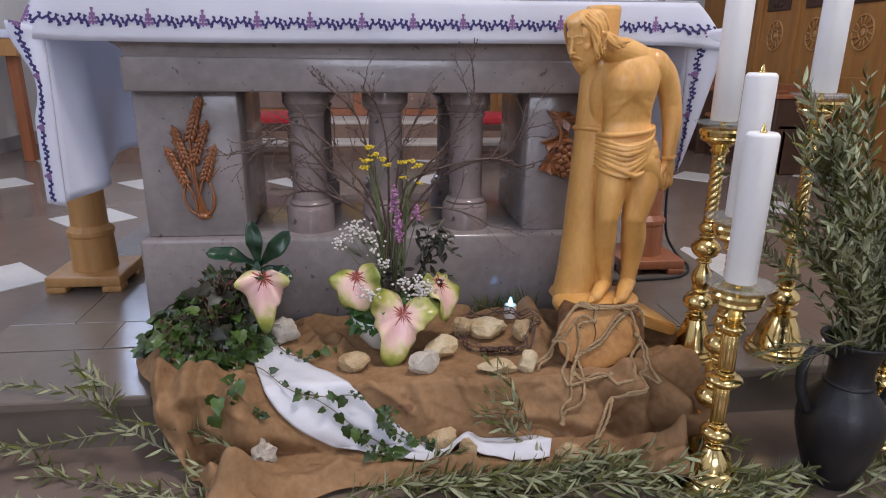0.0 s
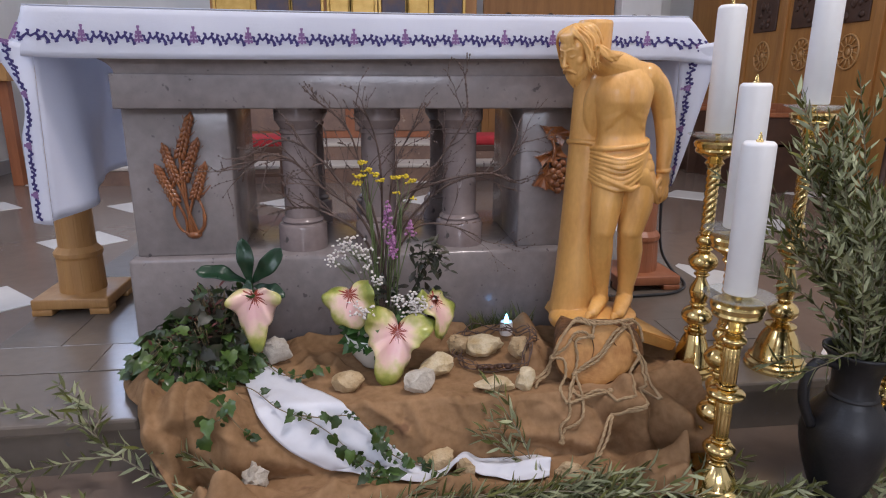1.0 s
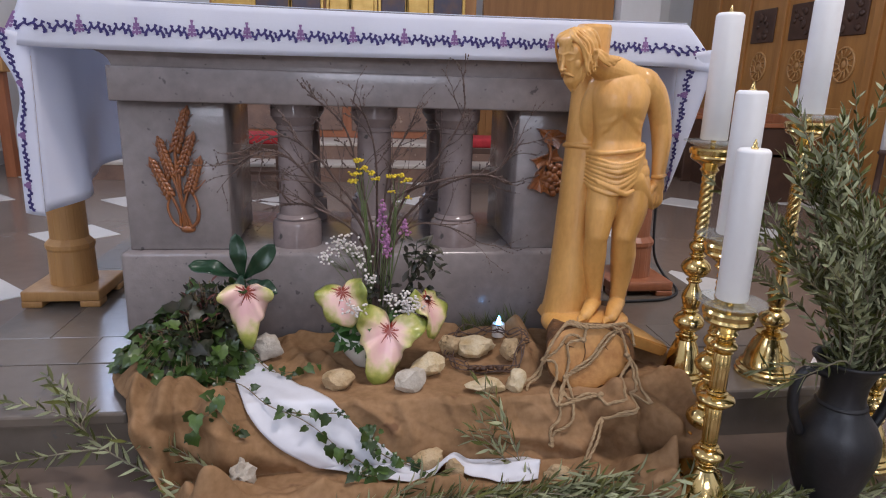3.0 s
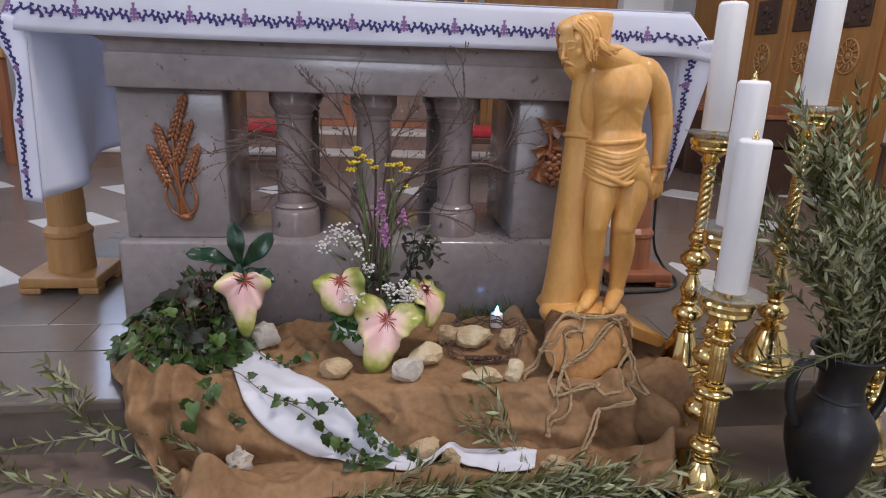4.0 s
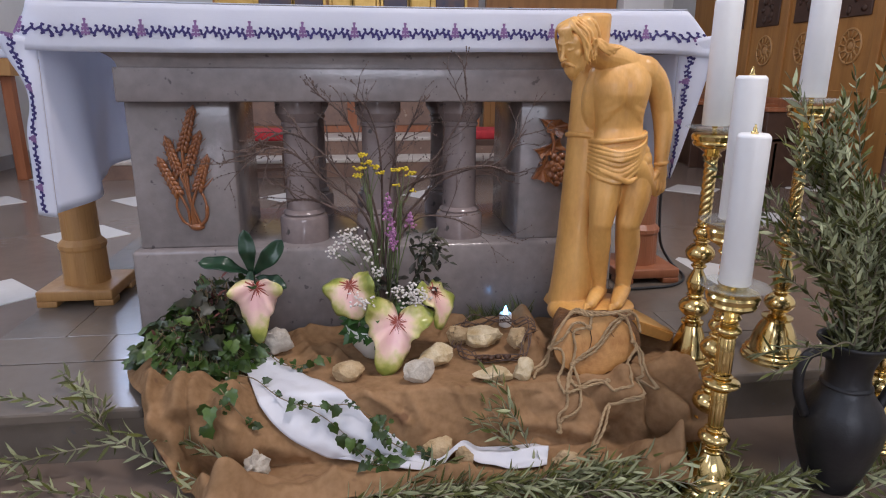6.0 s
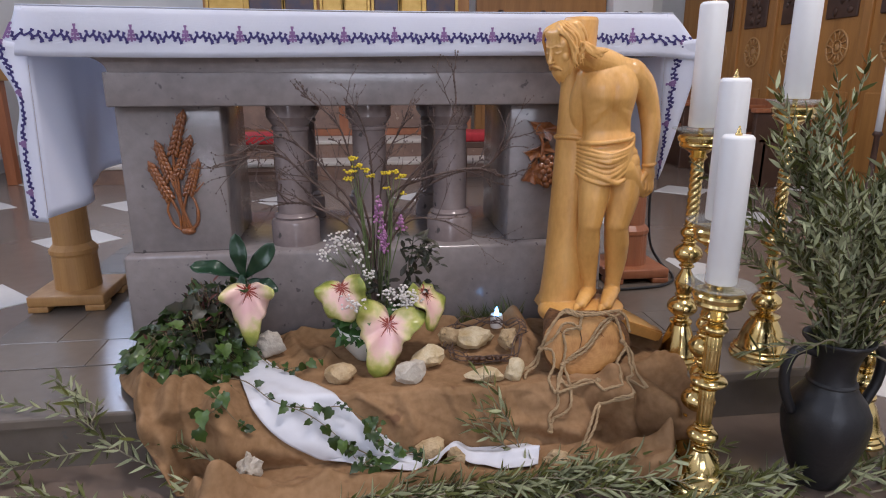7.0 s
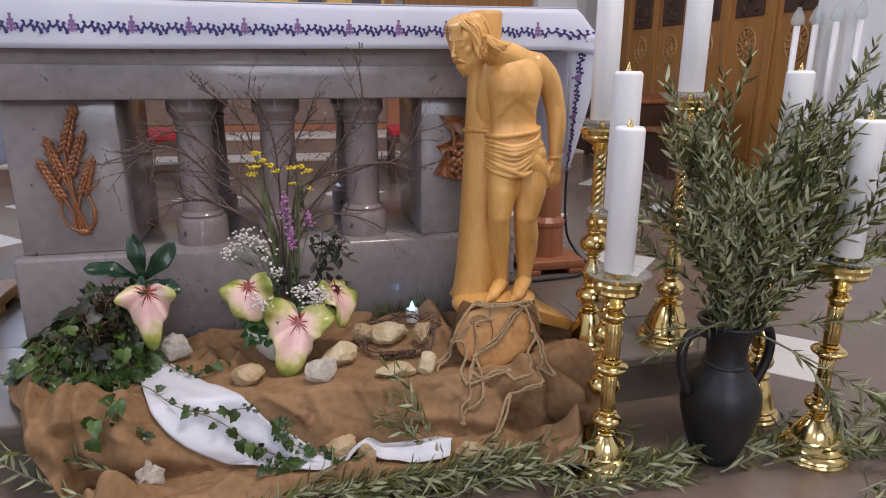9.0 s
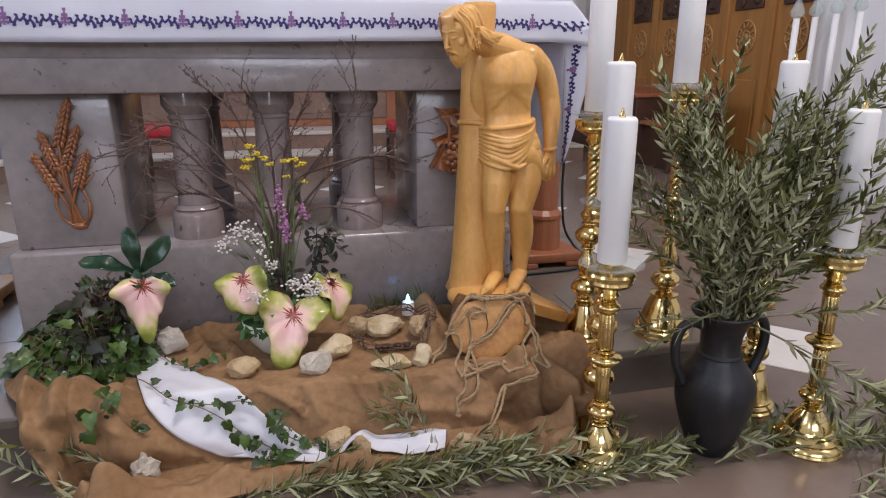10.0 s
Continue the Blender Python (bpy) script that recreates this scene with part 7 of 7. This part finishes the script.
stone(0.889, -0.575, cloth_z(0.889, -0.575) - 0.002, 0.044, 0.026, 0.028, 10, SANDROCK, "speckled beige stone at the step", 12)
stone(1.215, -0.662, cloth_z(1.215, -0.662), 0.036, 0.024, 0.022, 11, SANDROCK, "ochre stone at the end of the white cloth", -12)
stone(0.418, -0.612, cloth_z(0.418, -0.612) + 0.002, 0.032, 0.022, 0.034, 12, GREYROCK, "pale jagged stone with holes", 25, cuts=7, rugged=0.34)
stone(0.945, -0.650, LOW + 0.01, 0.026, 0.020, 0.034, 13, SANDROCK, "brown stone under the olive branches", 12)

THORNTWIG = mat("thorn_twig", (0.16, 0.10, 0.075), (0.07, 0.045, 0.035), rough=0.6, scale=40)
crown = thing("thorn_crown", "crown of dark twisted thorn twigs lying on the burlap", "thorn crown")
rng = random.Random(5)
for k in range(4):
    ph, wob = rng.uniform(0, 6), rng.uniform(3, 6)
    pts = []
    for i in range(49):
        a = 2 * math.pi * i / 48 + ph
        r = 0.102 + 0.014 * math.sin(wob * a + k) + rng.uniform(-0.002, 0.002)
        x, y = 1.096 + r * 1.15 * math.cos(a), -0.262 + r * 1.02 * math.sin(a)
        pts.append((x, y, cloth_z(x, y) + 0.016 + 0.26 * max(0, y + 0.27) + 0.010 * math.sin(2 * a + k * 1.4)))
    part("twig", tube(pts, 0.0019, 5), THORNTWIG, crown)
    b = bmesh.new()
    for i in range(0, 48, 3):
        p = Vector(pts[i])
        d = Vector((rng.uniform(-1, 1), rng.uniform(-1, 1), rng.uniform(0, 1))).normalized()
        tube([p, p + d * 0.02], [0.0018, 0.0002], 4, b)
    tagged(part("thorns", b, THORNTWIG, crown), kind="stuff")
b = bmesh.new()
for k in range(12):
    x, y = 1.075 + rng.uniform(-0.05, 0.06), -0.360 + rng.uniform(-0.012, 0.012)
    blob((x, y, cloth_z(x, y) + 0.012 + rng.uniform(0, 0.012)), (rng.uniform(0.008, 0.016), 0.008, 0.007), b, 1)
part("dry_leaves", b, DARKWOOD, crown, "dark dry leaves")

moss = thing("green_tuft", "low tuft of fine green sprigs behind the small lamp", "plant")
b = bmesh.new()
rng = random.Random(9)
for k in range(90):
    x, y = rng.uniform(1.05, 1.25), rng.uniform(-0.11, -0.06)
    p = Vector((x, y, cloth_z(x, y)))
    leaf(b, p, Vector((rng.uniform(-0.8, 0.8), rng.uniform(-0.8, 0.2), 1)), Vector((0, -1, 0.3)), rng.uniform(0.04, 0.075), 0.004, 0.4, -1)
tagged(part("sprigs", b, OLIVE, moss), kind="stuff")

lamp = thing("tealight_lamp", "white electric tealight with glowing blue-white flame tip", "tealight", at=(1.162, -0.132, cloth_z(1.162, -0.132)))
part("cup", lathe([(0, 0), (0.0205, 0), (0.021, 0.002), (0.0205, 0.042), (0.0185, 0.045), (0.015, 0.040), (0, 0.038)], 28), WAX, lamp)
part("flame", lathe([(0, 0.037), (0.0065, 0.038), (0.0085, 0.046), (0.006, 0.058), (0.0025, 0.068), (0, 0.072)], 16), glow("flame_glow", (0.22, 0.55, 1.0), 7.0), lamp, "glowing flame-shaped bulb")

# rope net over the log
rope = thing("knotted_rope", "knotted hemp rope net hanging over the log", "rope")


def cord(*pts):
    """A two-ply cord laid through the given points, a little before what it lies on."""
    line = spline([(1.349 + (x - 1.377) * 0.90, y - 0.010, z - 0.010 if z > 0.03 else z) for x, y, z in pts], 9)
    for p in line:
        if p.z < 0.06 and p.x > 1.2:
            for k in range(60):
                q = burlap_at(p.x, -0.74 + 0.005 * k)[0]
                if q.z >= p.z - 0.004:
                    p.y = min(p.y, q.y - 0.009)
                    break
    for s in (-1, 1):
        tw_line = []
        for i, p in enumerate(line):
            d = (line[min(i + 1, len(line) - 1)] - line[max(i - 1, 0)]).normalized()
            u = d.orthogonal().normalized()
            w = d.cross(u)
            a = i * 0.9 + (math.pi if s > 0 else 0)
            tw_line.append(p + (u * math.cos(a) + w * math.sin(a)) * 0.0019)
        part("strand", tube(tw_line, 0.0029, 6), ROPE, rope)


# strand points are traced from the camera's view, then shifted onto the log
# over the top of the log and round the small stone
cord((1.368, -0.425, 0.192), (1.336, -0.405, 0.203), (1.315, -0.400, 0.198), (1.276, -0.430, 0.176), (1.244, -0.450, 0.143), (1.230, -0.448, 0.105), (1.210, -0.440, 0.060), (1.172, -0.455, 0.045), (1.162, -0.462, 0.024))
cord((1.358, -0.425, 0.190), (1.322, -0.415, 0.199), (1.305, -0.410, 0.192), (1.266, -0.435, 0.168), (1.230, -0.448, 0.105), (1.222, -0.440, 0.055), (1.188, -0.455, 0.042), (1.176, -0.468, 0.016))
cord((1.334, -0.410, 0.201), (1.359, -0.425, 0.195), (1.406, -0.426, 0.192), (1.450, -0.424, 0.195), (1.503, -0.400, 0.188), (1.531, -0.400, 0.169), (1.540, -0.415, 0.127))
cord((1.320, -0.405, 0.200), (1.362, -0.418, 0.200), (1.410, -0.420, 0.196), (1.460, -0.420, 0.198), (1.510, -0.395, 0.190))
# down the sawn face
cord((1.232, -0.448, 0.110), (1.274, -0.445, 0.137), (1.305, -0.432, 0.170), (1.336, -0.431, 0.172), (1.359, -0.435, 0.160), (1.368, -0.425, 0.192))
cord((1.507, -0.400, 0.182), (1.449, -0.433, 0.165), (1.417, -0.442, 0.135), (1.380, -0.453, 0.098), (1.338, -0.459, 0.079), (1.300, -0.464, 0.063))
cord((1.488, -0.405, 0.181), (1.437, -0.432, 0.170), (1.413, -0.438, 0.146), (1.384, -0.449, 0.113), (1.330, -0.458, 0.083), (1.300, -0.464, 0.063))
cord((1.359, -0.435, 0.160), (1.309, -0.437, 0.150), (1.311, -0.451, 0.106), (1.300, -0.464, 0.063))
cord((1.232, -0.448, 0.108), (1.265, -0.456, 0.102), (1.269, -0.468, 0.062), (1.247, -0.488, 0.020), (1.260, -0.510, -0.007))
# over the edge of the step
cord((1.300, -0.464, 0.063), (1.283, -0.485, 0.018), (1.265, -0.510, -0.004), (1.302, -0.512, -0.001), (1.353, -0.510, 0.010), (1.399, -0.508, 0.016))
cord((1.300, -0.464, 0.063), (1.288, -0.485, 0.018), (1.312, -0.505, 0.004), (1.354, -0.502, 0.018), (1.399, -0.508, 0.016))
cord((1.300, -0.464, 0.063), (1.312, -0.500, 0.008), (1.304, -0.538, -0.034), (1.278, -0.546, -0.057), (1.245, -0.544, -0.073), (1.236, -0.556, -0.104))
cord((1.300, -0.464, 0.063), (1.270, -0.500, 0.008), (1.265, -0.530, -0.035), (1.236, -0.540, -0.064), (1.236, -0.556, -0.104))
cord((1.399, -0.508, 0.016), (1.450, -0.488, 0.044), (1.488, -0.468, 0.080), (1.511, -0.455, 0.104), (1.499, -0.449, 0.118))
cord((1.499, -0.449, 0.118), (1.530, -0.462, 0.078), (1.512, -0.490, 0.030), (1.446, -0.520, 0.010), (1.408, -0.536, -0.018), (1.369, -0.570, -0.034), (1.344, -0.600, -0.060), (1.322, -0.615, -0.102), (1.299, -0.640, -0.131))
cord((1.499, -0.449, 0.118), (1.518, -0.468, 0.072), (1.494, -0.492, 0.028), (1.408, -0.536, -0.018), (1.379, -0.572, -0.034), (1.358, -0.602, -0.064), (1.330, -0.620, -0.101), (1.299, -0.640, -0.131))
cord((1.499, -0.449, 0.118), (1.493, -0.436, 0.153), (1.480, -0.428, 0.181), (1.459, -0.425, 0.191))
for x, y, z in ((1.300, -0.470, 0.065), (1.231, -0.452, 0.110), (1.399, -0.514, 0.018), (1.236, -0.560, -0.104), (1.359, -0.441, 0.163), (1.499, -0.456, 0.120), (1.368, -0.430, 0.196), (1.408, -0.542, -0.014), (1.299, -0.645, -0.131)):
    c = (1.349 + (x - 1.377) * 0.90, y - 0.004, z - 0.014 if z > 0.03 else z)
    b = bmesh.new()
    for k in range(3):
        ax = [Vector((1, 0.3, 0.2)), Vector((0.2, 1, 0.4)), Vector((0.3, 0.1, 1))][k]
        u = ax.orthogonal().normalized()
        w = ax.normalized().cross(u)
        tube([Vector(c) + (u * math.cos(t) + w * math.sin(t)) * 0.0056 for t in [2 * math.pi * i / 12 for i in range(13)]], 0.0034, 6, b)
    part("knot", b, ROPE, rope)
